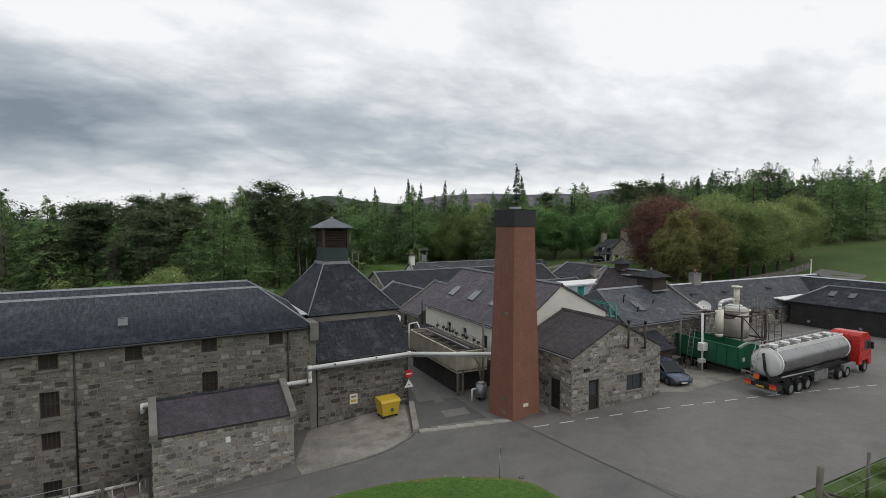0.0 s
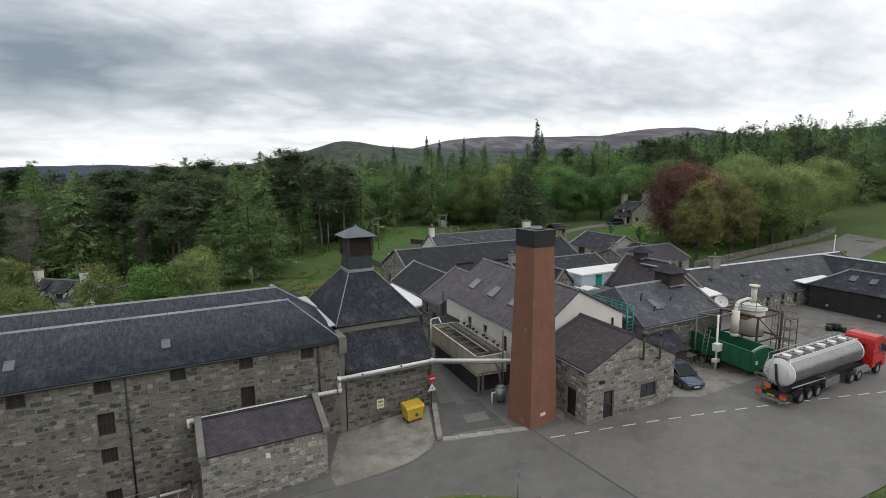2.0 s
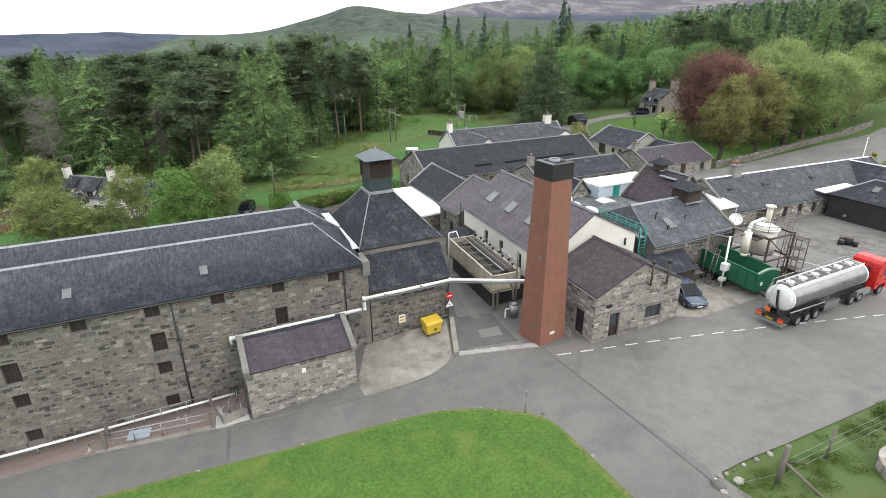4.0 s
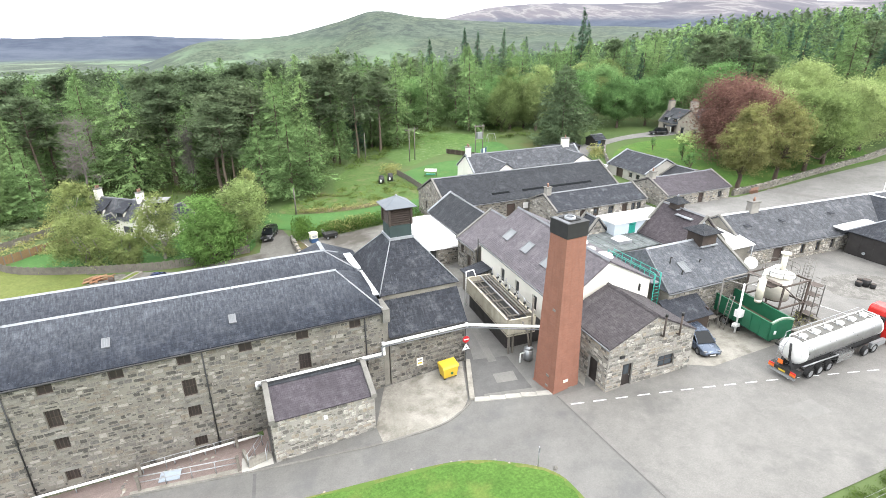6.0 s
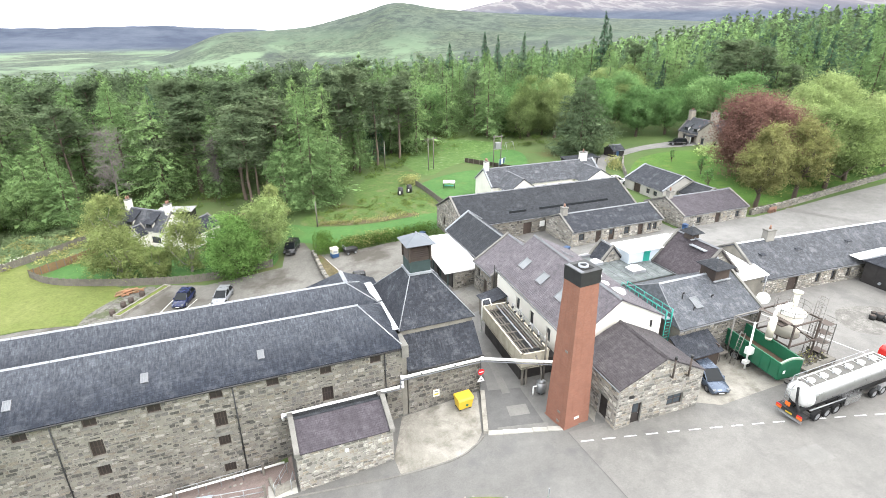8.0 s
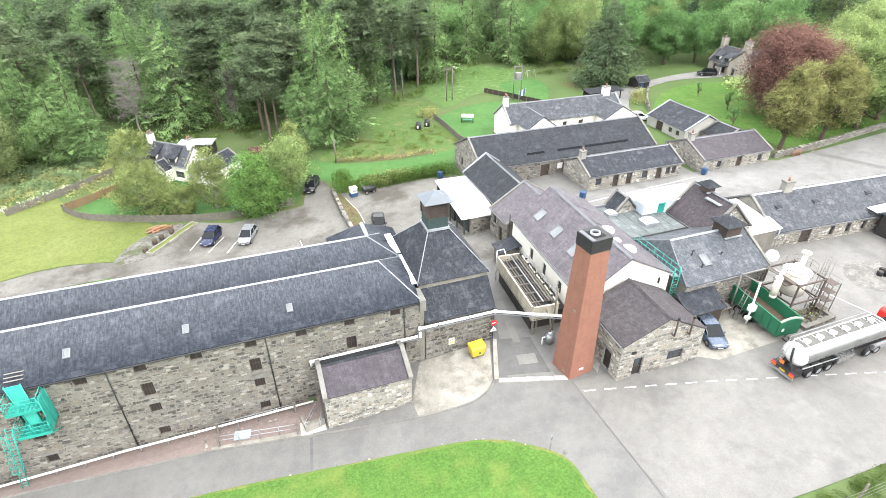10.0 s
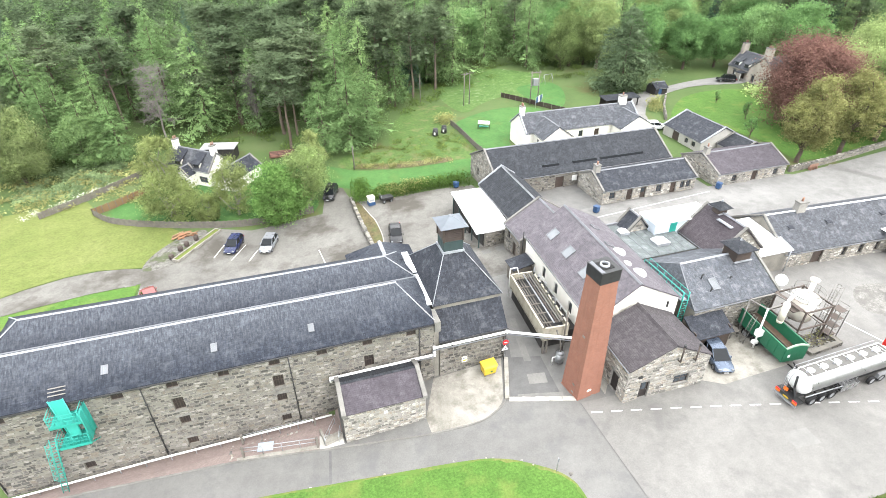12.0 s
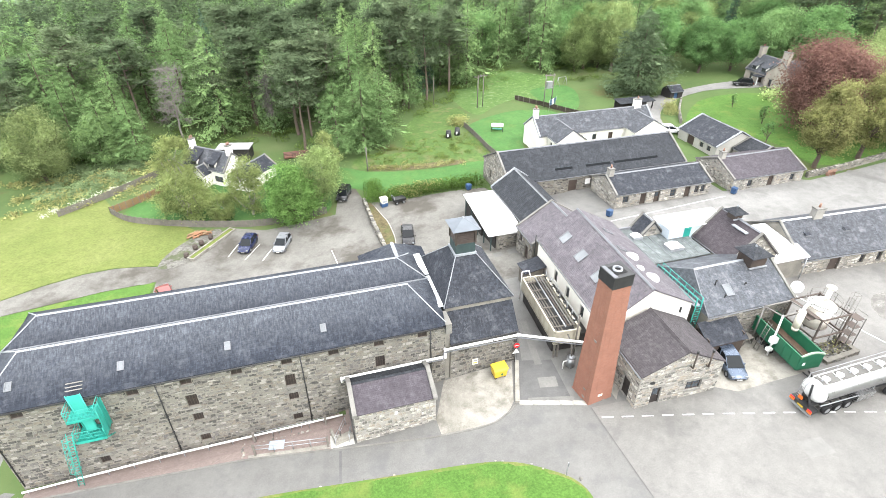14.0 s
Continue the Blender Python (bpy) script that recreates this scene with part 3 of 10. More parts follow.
# skylines: distance, depth, and pairs of heading and height
RIDGES = (
    (1500, 330, ((-60, -60), (-34, -40), (-29, 12), (-25.3, 18), (-21.8, 21), (-18.8, 37), (-15.8, 60), (-14, 75), (-12.6, 84), (-10.5, 79), (-9, 70), (-5.1, 61), (-2, 58), (2.9, 52), (10.9, 42), (20, 36), (60, 30))),
    (3900, 650, ((-30, -30), (-14, 30), (-8, 90), (-4.7, 140), (-2.6, 170), (-0.3, 196), (4, 217), (9.7, 202), (12.6, 205), (15.1, 209), (16.4, 230), (19.4, 246), (22.4, 251), (24.9, 217), (27.4, 185), (31.5, 200), (36, 214), (45, 225), (75, 230))),
    (3400, 420, ((-90, 20), (-50, 14), (-41.4, 18), (-37.6, 26), (-33.7, 31), (-29, 14), (-24, 2), (-20, -20), (-15, -50))),
)


def land(x, y):
    """Height of the ground; x and y may be arrays."""
    x, y = np.asarray(x, float), np.asarray(y, float)
    num, den = np.zeros_like(x), np.zeros_like(x)
    for px, py, pz in LEVELS:
        d2 = (x - px) ** 2 + (y - py) ** 2
        w = np.exp(-d2 / 130.0) + 2e-4 / (1 + d2 / 400.0) ** 2
        num, den = num + w * pz, den + w
    z = num / den
    d = np.hypot(x - START_X, y - START_Y)
    az = np.degrees(np.arctan2(x - START_X, y - START_Y)) - 29.5
    far = np.clip((d - 170) / 600.0, 0, 1)
    far = far * far * (3 - 2 * far)
    left = np.clip((20 - az) / 38.0, 0, 1)
    z = z * (1 - far) + far * (-62 * left + 26 * (1 - left))
    steep = np.clip((az - 20) / 10, 0, 1)
    rise = np.clip((d - 110 - 36 * steep) / (170 - 80 * steep), 0, 1) * np.clip((az - 6) / 26, 0, 1)
    z = z + rise * 13
    # the paving falls towards the foot of the warehouse wall
    z = z - 0.62 * np.clip((y + 2.2) / 1.9, 0, 1) * np.clip((9 - y) / 3, 0, 1) * np.clip((x + 39) / 2, 0, 1) * np.clip((-9.2 - x) / 1.2, 0, 1)
    lift = np.zeros_like(z)
    for dist, depth, line in RIDGES:
        table = np.linspace(-90, 90, 361)
        tops = np.interp(table, [p[0] for p in line], [p[1] for p in line])
        tops = np.convolve(np.pad(tops, 2, mode="edge"), np.ones(5) / 5, "valid")
        lift = np.maximum(lift, (np.interp(az, table, tops) - z) * np.exp(-((d - dist) / depth) ** 2))
    z = z + lift
    return z


def G(x, y):
    return float(land(x, y))


def build_ground():
    k, near, n = 5.75, 28.0, 330
    s = np.linspace(-1, 1, n)
    span = near * np.sinh(k * s)
    X, Y = np.meshgrid(20 + span, 30 + span)
    Z = land(X, Y)
    d = np.hypot(X - START_X, Y - START_Y)
    rough = np.array([noise.noise(Vector((x * 0.004, y * 0.004, 0))) + 0.5 * noise.noise(Vector((x * 0.013, y * 0.013, 3))) for x, y in zip(X.ravel(), Y.ravel())]).reshape(X.shape)
    Z = Z + rough * np.clip((d - 500) / 1500, 0, 1) * 6
    verts = np.stack([X.ravel(), Y.ravel(), Z.ravel()], 1).tolist()
    idx = np.arange(n * n).reshape(n, n)
    faces = np.stack([idx[:-1, :-1].ravel(), idx[:-1, 1:].ravel(), idx[1:, 1:].ravel(), idx[1:, :-1].ravel()], 1).tolist()
    me = bpy.data.meshes.new("ground")
    me.from_pydata(verts, [], faces)
    me.polygons.foreach_set("use_smooth", [True] * len(faces))
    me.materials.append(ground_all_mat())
    return tagged(new("ground", me), "grassy valley floor rising to wooded hills and heather moor", "ground", kind="structure")


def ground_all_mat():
    """Rough grass near by; farther off fields and woods on low ground, heather and pale burnt strips on the high moor.
    Far tones are muted and blued to paint in haze.
    """
    n = Nodes("valley_ground")
    pos = n.coord.outputs["Object"]
    near = n.ramp(n.noise(0.05, 6, 0.62), (0.3, (0.044, 0.074, 0.026)), (0.5, (0.066, 0.104, 0.036)), (0.7, (0.098, 0.122, 0.054)))
    near = n.mix(n.ramp(n.noise(0.09, 7, 0.65), (0.54, 0.0), (0.66, 0.7)), near, (0.095, 0.072, 0.035))
    f = n.noise(1.6, 8, 0.75)
    near = n.mix(n.ramp(f, (0.35, 0.0), (0.7, 0.6)), near, (0.082, 0.112, 0.040))
    vor = n.node("ShaderNodeTexVoronoi", Scale=0.0042, Randomness=1.0)
    n.nt.links.new(pos, vor.inputs["Vector"])
    sep = n.node("ShaderNodeSeparateColor")
    n.nt.links.new(vor.outputs["Color"], sep.inputs[0])
    fields = n.ramp(sep.outputs[0], (0.0, (0.088, 0.132, 0.080)), (0.4, (0.128, 0.176, 0.112)), (0.75, (0.094, 0.136, 0.084)), (1.0, (0.130, 0.160, 0.110)))
    woods = n.ramp(n.noise(0.012, 9, 0.72), (0.40, (0.035, 0.045, 0.042)), (0.6, (0.062, 0.08, 0.058)))
    fields = n.mix(n.ramp(n.noise(0.0026, 6, 0.6), (0.50, 0.0), (0.55, 1.0)), fields, woods)
    xyz = n.node("ShaderNodeSeparateXYZ")
    n.nt.links.new(pos, xyz.inputs[0])
    stretch = n.node("ShaderNodeMapping")
    stretch.inputs["Scale"].default_value = (1.0, 0.35, 1)
    stretch.inputs["Rotation"].default_value = (0, 0, 0.6)
    n.nt.links.new(pos, stretch.inputs[0])
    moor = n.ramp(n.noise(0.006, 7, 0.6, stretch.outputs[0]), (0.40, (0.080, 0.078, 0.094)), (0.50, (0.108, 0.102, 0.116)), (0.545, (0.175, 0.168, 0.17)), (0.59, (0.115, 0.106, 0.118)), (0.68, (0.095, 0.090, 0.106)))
    hillside = n.mix(n.ramp(n.noise(0.03, 9, 0.75), (0.42, 0.0), (0.58, 1.0)), (0.034, 0.046, 0.040), (0.074, 0.094, 0.072))
    height = xyz.outputs[2]
    hr = n.node("ShaderNodeMapRange", From_Min=-25.0, From_Max=30.0)
    n.nt.links.new(height, hr.inputs["Value"])
    hazed = n.mix(hr.outputs[0], fields, hillside)
    scrub = n.ramp(n.noise(0.07, 9, 0.8), (0.43, (0.028, 0.038, 0.031)), (0.57, (0.078, 0.096, 0.066)))
    hazed = n.mix(n.ramp(n.noise(0.0075, 8, 0.68), (0.46, 0.0), (0.54, 0.8)), hazed, scrub)
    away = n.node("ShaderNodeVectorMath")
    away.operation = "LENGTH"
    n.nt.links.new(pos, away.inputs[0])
    # Past 2300 m the ground turns blue: distance haze put into its colour.
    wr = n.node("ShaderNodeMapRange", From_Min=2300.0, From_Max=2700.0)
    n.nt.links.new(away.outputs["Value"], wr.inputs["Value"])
    hazed = n.mix(wr.outputs[0], hazed, n.ramp(n.noise(0.004, 7, 0.7), (0.4, (0.030, 0.040, 0.064)), (0.62, (0.060, 0.072, 0.098))))
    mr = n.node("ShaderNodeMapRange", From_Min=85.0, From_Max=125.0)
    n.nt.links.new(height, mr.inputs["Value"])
    hazed = n.mix(mr.outputs[0], hazed, moor)
    dist = n.node("ShaderNodeVectorMath")
    dist.operation = "LENGTH"
    n.nt.links.new(pos, dist.inputs[0])
    dr = n.node("ShaderNodeMapRange", From_Min=260.0, From_Max=420.0)
    n.nt.links.new(dist.outputs["Value"], dr.inputs["Value"])
    col = n.mix(dr.outputs[0], near, hazed)
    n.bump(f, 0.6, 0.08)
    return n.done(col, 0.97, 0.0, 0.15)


def clip_poly(poly, x0, x1, y0, y1):
    for axis, lim, keep in ((0, x0, 1), (0, x1, -1), (1, y0, 1), (1, y1, -1)):
        out = []
        for i, p in enumerate(poly):
            q = poly[(i + 1) % len(poly)]
            a, b = (p[axis] - lim) * keep, (q[axis] - lim) * keep
            if a >= 0:
                out.append(p)
            if (a > 0 > b) or (a < 0 < b):
                t = a / (a - b)
                out.append((p[0] + (q[0] - p[0]) * t, p[1] + (q[1] - p[1]) * t))
        poly = out
        if len(poly) < 3:
            return []
    return poly


def smooth_line(pts, steps=5, closed=False):
    """A curve through the points."""
    n, out = len(pts), []
    for i in range(n if closed else n - 1):
        p = [Vector((*pts[(i + k) % n if closed else min(max(i + k, 0), n - 1)][:2], 0)) for k in (-1, 0, 1, 2)]
        for s in range(steps):
            t = s / steps
            q = 0.5 * (2 * p[1] + (p[2] - p[0]) * t + (2 * p[0] - 5 * p[1] + 4 * p[2] - p[3]) * t * t + (3 * p[1] - p[0] - 3 * p[2] + p[3]) * t ** 3)
            out.append((q.x, q.y))
    if not closed:
        out.append(tuple(pts[-1][:2]))
    return out


def drape(name, poly, lift, mat, label, category, cell=2.0, kind="structure", skirt=0.0):
    """A sheet that follows the land inside an outline."""
    xs, ys = [p[0] for p in poly], [p[1] for p in poly]
    m = M()
    i0, i1, j0, j1 = math.floor(min(xs) / cell), math.ceil(max(xs) / cell), math.floor(min(ys) / cell), math.ceil(max(ys) / cell)
    cells = []
    for i in range(i0, i1):
        col = clip_poly(poly, i * cell, (i + 1) * cell, -1e4, 1e4)
        if not col:
            continue
        for j in range(j0, j1):
            c = clip_poly(col, i * cell, (i + 1) * cell, j * cell, (j + 1) * cell)
            if len(c) > 2:
                cells.append(c)
    flat = [p for c in cells for p in c]
    zs = land([p[0] for p in flat], [p[1] for p in flat]) + lift
    area = sum(a[0] * b[1] - b[0] * a[1] for a, b in zip(poly, poly[1:] + poly[:1]))
    k = 0
    for c in cells:
        pts = [(*p, z) for p, z in zip(c, zs[k:k + len(c)])]
        k += len(c)
        m.face(*(pts if area > 0 else reversed(pts)))
    m.weld = True
    if skirt:
        ring = poly if area > 0 else poly[::-1]
        for a, b in zip(ring, ring[1:] + ring[:1]):
            m.face((*a, G(*a) - skirt), (*b, G(*b) - skirt), (*b, G(*b) + lift), (*a, G(*a) + lift))
    return tagged(m.put(name, mat), label, category, kind=kind)


# ---- ground, roads and lawns ----
build_ground()
EDGE_LAWN = smooth_line([(-60, -4.6), (-40, -5.4), (-20, -6.9), (-11.3, -8.0), (-1.4, -9.7), (2.2, -10.7), (4.6, -12.2), (6.6, -14.2), (7.0, -17), (6.8, -25), (6.5, -60)])
EDGE_VERGE = smooth_line([(12, -60), (11.2, -30), (10.9, -23.3), (12.6, -22.6), (17.6, -22.9), (26, -23.2), (45, -23.4), (80, -23.5)])
YARD = [(-60, 8), (-36.8, 8), (-36.8, -1.5), (-18.6, -3.05), (-11.5, -4.2), (-9.6, -4.3), (-9.6, 0.2), (7.2, 0.2), (7.2, 20), (24.4, 20), (24.4, 33), (53, 33), (53, 24.4), (68, 24.4), (69, 23.5), (88, 25.2), (112, 27.5), (128, 29), (128, 20), (100, 14), (82, 9), (82, -22.5)]
drape("road", YARD + EDGE_VERGE[::-1] + EDGE_LAWN[::-1], 0.05, ASPHALT, "worn grey asphalt yard and road, patched and stained", "road")
drape("lawn", [(-60, -60)] + EDGE_LAWN, 0.09, LAWN, "bright green mown lawn beside the road", "lawn", skirt=0.2)
rim = random.Random(21)
inner = []
for (ax, ay), (bx, by) in zip(EDGE_LAWN, EDGE_LAWN[1:]):
    d, k = math.hypot(bx - ax, by - ay) or 1.0, rim.uniform(0.12, 0.4)
    inner.append((ax + (by - ay) / d * k, ay - (bx - ax) / d * k))
drape("lawn_edge", EDGE_LAWN[:-1] + inner[::-1], 0.098, DRY_GRASS, "dry yellowish grass along the kerb", "lawn")
drape("concrete_apron", [(-2.2, -6.1)] + smooth_line([(-2.2, -6.1), (1.8, -6.5), (4.0, -5.9), (5.1, -4.9)]) + [(6.9, -0.1), (-0.2, -0.1), (-2.2, -4.4)], 0.075, CONCRETE, "stained pale concrete apron by the kiln wall", "pavement")
drape("lane_patch", [(5.6, -4.9), (10.2, -6.2), (10.7, -1.2), (7.4, -0.2)], 0.07, ASPHALT_DARK, "dark asphalt patch in the lane", "road")
drape("concrete_yard", [(23.2, -9.4), (24.8, -10.5), (32.6, -10.4), (35.4, -7.5), (35.4, -4.0), (23.2, -2.5)], 0.08, CONCRETE, "pale concrete hardstanding beside the skip", "pavement")
drape("block_pavement", [(-36.4, -0.1), (-36.4, -1.6), (-18.6, -3.1), (-11.5, -4.3), (-9.6, -4.4), (-9.6, -0.1)], 0.07, PAVER, "red block paving along the warehouse wall", "pavement")
drape("car_park", [(-110, 9), (-70, 21.2), (-58, 26), (-49, 29.4), (-44.4, 30.2), (-38, 31.2), (-31.4, 31.5), (-31.5, 27.5), (-33, 20), (-34, 13), (20, 13), (20, 33), (18.5, 39), (2.2, 42.4), (-0.8, 43.5), (-1.6, 48.6), (-4.2, 50.4), (-6, 41.5), (-17, 41), (-22, 43.4), (-26.5, 36.0), (-30.1, 34.6), (-33.5, 35.9), (-37.5, 36.6), (-41.4, 36.4), (-46, 35.0), (-50.5, 32.8), (-70, 24.3), (-110, 12)], 0.058, PARK_ROAD, "pale worn car park and access lane", "road")
drape("back_road", [(30, 14), (30, 24.1), (68, 24.1), (69.4, 23.4), (88, 25), (112, 27.3), (127.8, 28.8), (127.8, 20.2), (100, 14.2), (84, 9.8), (60, 9.5), (44, 9.5)], 0.075, PALE_ROAD, "pale gravelled road behind the buildings", "road")
drape("meadow", [(-110, 12.3), (-70, 24.5), (-50.5, 33.0), (-46, 35.2), (-41.4, 36.6), (-37.5, 36.8), (-31.2, 35.4), (-28.8, 40), (-27.5, 44.5), (-29.2, 46.5), (-30.4, 47.6), (-38, 51.6), (-41, 55.4), (-44, 61.5), (-60, 60.5), (-110, 66)], 0.06, MEADOW, "open yellow-green meadow behind the car park", "field")
drape("meadow_strip", [(-70, 21), (-58, 25.8), (-49, 29.2), (-44.4, 30.0), (-38, 31.0), (-31.6, 31.3), (-31.9, 27.4), (-34, 21), (-36, 13), (-60, 12.5), (-90, 12.5)], 0.08, LAWN, "green grass strip by the access lane", "lawn")
drape("house_garden", smooth_line([(-40, 54), (-33, 48.5), (-24, 45), (-16, 43), (-7, 43), (-6.5, 52), (-8, 64), (-22, 66), (-34, 62)], 4, True), 0.06, FRESH_LAWN, "green garden lawn round the white house", "lawn")
drape("green_path", smooth_line([(-5.4, 52.5), (-3.6, 50.4), (-1.2, 48.6), (1.0, 46.6), (6, 45.0), (12, 43.6), (18.5, 42.0), (21, 44.6), (22.6, 49.2), (15.3, 49.9), (7.5, 52.3), (1.6, 54.4), (-1.2, 56.6), (-4.2, 58)], 4, True), 0.06, FRESH_LAWN, "mown grass behind the hedge", "lawn")
drape("rough_bank", smooth_line([(-1, 57.2), (2, 54.9), (7.8, 52.8), (15.4, 50.4), (22.6, 49.6), (24.2, 54), (24.2, 61), (17, 61.6), (9, 60.5), (2, 62)], 4, True), 0.05, ROUGH_GRASS, "rough tussocky grass on the bank", "field")
drape("flower_bed", smooth_line([(1.8, 55.0), (7.8, 52.7), (15.3, 50.2), (19.0, 50.0), (18.4, 51.6), (14.8, 52.8), (8.2, 54.9), (3.0, 56.6)], 4, True), 0.07, BARE_SOIL, "weedy brown flower bed above the grass", "flower bed")
drape("soil_patch", smooth_line([(10.5, 61.5), (16, 61.0), (19, 63.8), (26, 71), (27.5, 80), (22, 84), (15, 76), (11, 67)], 4, True), 0.05, ROUGH_GRASS, "rough brownish grass below the wood", "field")
drape("cottage_lawn", smooth_line([(25.2, 48), (31, 50), (33, 56), (44, 62), (46, 70), (36, 73), (25.2, 67.5), (24.9, 58)], 4, True), 0.06, FRESH_LAWN, "cottage lawn with a swing seat", "lawn")
drape("rough_paddock", smooth_line([(28.8, 92), (29.4, 74.5), (35.4, 78), (42.2, 80), (46, 72.5), (48, 84.5), (56, 88), (57, 91), (48.7, 99), (36, 104)], 4, True), 0.05, ground_mat("flowery_paddock", ((0.050, 0.105, 0.024), (0.070, 0.135, 0.032), (0.10, 0.155, 0.050)), 0.3, 2.2, 0.9, 0.95, ((0.20, 0.24, 0.15), 0.9, 0.56, 0.66, 0.5), 0.5), "rough green paddock dotted with pale flowers", "field")
drape("drying_green", smooth_line([(47.3, 84.8), (48.4, 69.0), (53.2, 70.8), (57.6, 80.8), (56.0, 86.8)], 4, True), 0.06, FRESH_LAWN, "drying green behind the cottage", "lawn")
drape("far_lawn", smooth_line([(66, 50), (72, 46), (76, 36), (76, 27.5), (95, 28), (120, 31), (120, 50), (100, 56), (90, 62), (78, 62)], 4, True), 0.06, LAWN, "sloping lawn below the copper beech", "lawn")
drape("drive", smooth_line([(60, 46), (64, 56), (72, 64), (84, 67.5), (96, 64), (99, 66), (97, 70), (84, 71), (70, 68.5), (60, 60), (55.5, 47)], 3, True), 0.07, PALE_ROAD, "pale drive to the stone house", "road")
drape("right_lawn", [(84, -22), (84, 8), (100, 13), (135, 19), (135, -30), (100, -30)], 0.06, LAWN, "mown green beside the road", "lawn")


drape("yard", [(11.35, -7.9), (15, -8.2), (23, -9.0), (33, -10.0), (36, 2.0), (46, 3.1), (61, 3.1), (60.9, -30), (70, -30), (82, -22)] + EDGE_VERGE[::-1][2:] + [(12.4, -34), (11.2, -17)], 0.062, YARD_ASPHALT, "broad pale asphalt yard with oil stains", "road")


def ground_strip(name, a, b, width, lift, mat, parent):
    """A thin painted strip lying on the road."""
    a, b = Vector((*a, 0)), Vector((*b, 0))
    d = (b - a).normalized()
    s = Vector((-d.y, d.x, 0)) * width / 2
    k = max(1, int((b - a).length / 1.5))
    m = M()
    for i in range(k):
        p, q = a + (b - a) * i / k, a + (b - a) * (i + 1) / k
        m.face(*[(c.x, c.y, G(c.x, c.y) + lift) for c in (p - s, q - s, q + s, p + s)])
    return m.put(name, mat, parent)


def road_lines():
    line = tagged(new("road_marking"), "worn white dashed line painted on the asphalt", "road marking", kind="structure")
    a, d = Vector((11.6, -9.2, 0)), Vector((17.0, -5.1, 0)).normalized()
    for i in range(19):
        p = a + d * (i * 1.75)
        q = p + d * (0.95 + 0.1 * random.random())
        ground_strip("dash", p[:2], q[:2], 0.13, 0.085, PAINT_LINE, line)
    bays = tagged(new("parking_bay_lines"), "white parking bay lines", "road marking", kind="structure")
    for a, b in (((-22.3, 34.9), (-20.9, 38.2)), ((-19.9, 33.4), (-17.9, 37.0)), ((-17.5, 32.3), (-16.2, 35.0)), ((-7.3, 26.3), (-7.8, 31.2))):
        ground_strip("bay_line", a, b, 0.12, 0.072, PAINT_LINE, bays)
    edge = tagged(new("court_edge_line"), "long white line along the court", "road marking", kind="structure")
    ground_strip("edge_strip", (41.5, 1.0), (44.6, -11.5), 0.16, 0.085, PAINT_LINE, edge)
    ground_strip("edge_strip", (31, 21.2), (52, 22.8), 0.14, 0.085, PAINT_LINE, edge)
    joint = tagged(new("asphalt_joint"), "dark tar joints between asphalt layers", "road marking", kind="structure")
    ground_strip("joint", (11.3, -7.9), (11.2, -17), 0.05, 0.08, ASPHALT_DARK, joint)
    ground_strip("joint", (11.2, -17), (11.0, -22.9), 0.05, 0.08, ASPHALT_DARK, joint)
    ground_strip("joint", (-10.9, -4.75), (-11.3, -7.9), 0.22, 0.056, ASPHALT_DARK, joint)
    lane = tagged(new("lane_patches"), "concrete and tar patches in the lane between the buildings", "road marking", kind="structure")
    for a, b, w, mt in (((8.2, -3.6), (9.9, -4.0), 1.3, YARD_ASPHALT), ((7.6, -0.4), (9.4, 5.5), 0.5, ASPHALT_DARK), ((9.2, -1.4), (10.4, 5.0), 0.7, YARD_ASPHALT), ((6.4, -5.2), (10.4, -6.4), 0.5, YARD_ASPHALT), ((8.0, 7.0), (9.0, 12.0), 1.1, YARD_ASPHALT)):
        ground_strip("patch", a, b, w, 0.078, mt, lane)
    worn = tagged(new("yard_patches"), "square reinstated patch and tar marks in the yard", "road marking", kind="structure")
    for a, b, w, mt in (((25.0, -17.3), (27.4, -17.5), 1.6, YARD_PATCH),):
        ground_strip("patch", a, b, w, 0.074, mt, worn)
    band = tagged(new("road_patch"), "dark reinstated strip across the pale road", "road marking", kind="structure")
    ground_strip("patch", (78, 24.4), (84, 12.2), 1.6, 0.085, ASPHALT, band)


road_lines()


# ---- building helpers ----
def turned(x, y, z, deg):
    return pose(x, y, z, 0, 0, deg)


def wall_mesh(m, x0, x1, z0, z1, holes, th):
    """An upright wall from x0 to x1, its face at y = 0 and its back at y = th, with holes through it."""
    xs = sorted({x0, x1, *[h[0] for h in holes], *[h[1] for h in holes]})
    zs = sorted({z0, z1, *[h[2] for h in holes], *[h[3] for h in holes]})
    for a, b in zip(xs, xs[1:]):
        for c, d in zip(zs, zs[1:]):
            if any(h[0] <= a and b <= h[1] and h[2] <= c and d <= h[3] for h in holes):
                continue
            m.face((a, 0, c), (b, 0, c), (b, 0, d), (a, 0, d))
            m.face((b, th, c), (a, th, c), (a, th, d), (b, th, d))
    for a, b, c, d in holes:
        m.face((a, 0, c), (a, th, c), (b, th, c), (b, 0, c))
        m.face((a, 0, d), (b, 0, d), (b, th, d), (a, th, d))
        m.face((a, 0, c), (a, 0, d), (a, th, d), (a, th, c))
        m.face((b, 0, c), (b, th, c), (b, th, d), (b, 0, d))
    m.face((x0, 0, z0), (x0, 0, z1), (x0, th, z1), (x0, th, z0))
    m.face((x1, 0, z0), (x1, th, z0), (x1, th, z1), (x1, 0, z1))
    m.face((x0, 0, z1), (x1, 0, z1), (x1, th, z1), (x0, th, z1))


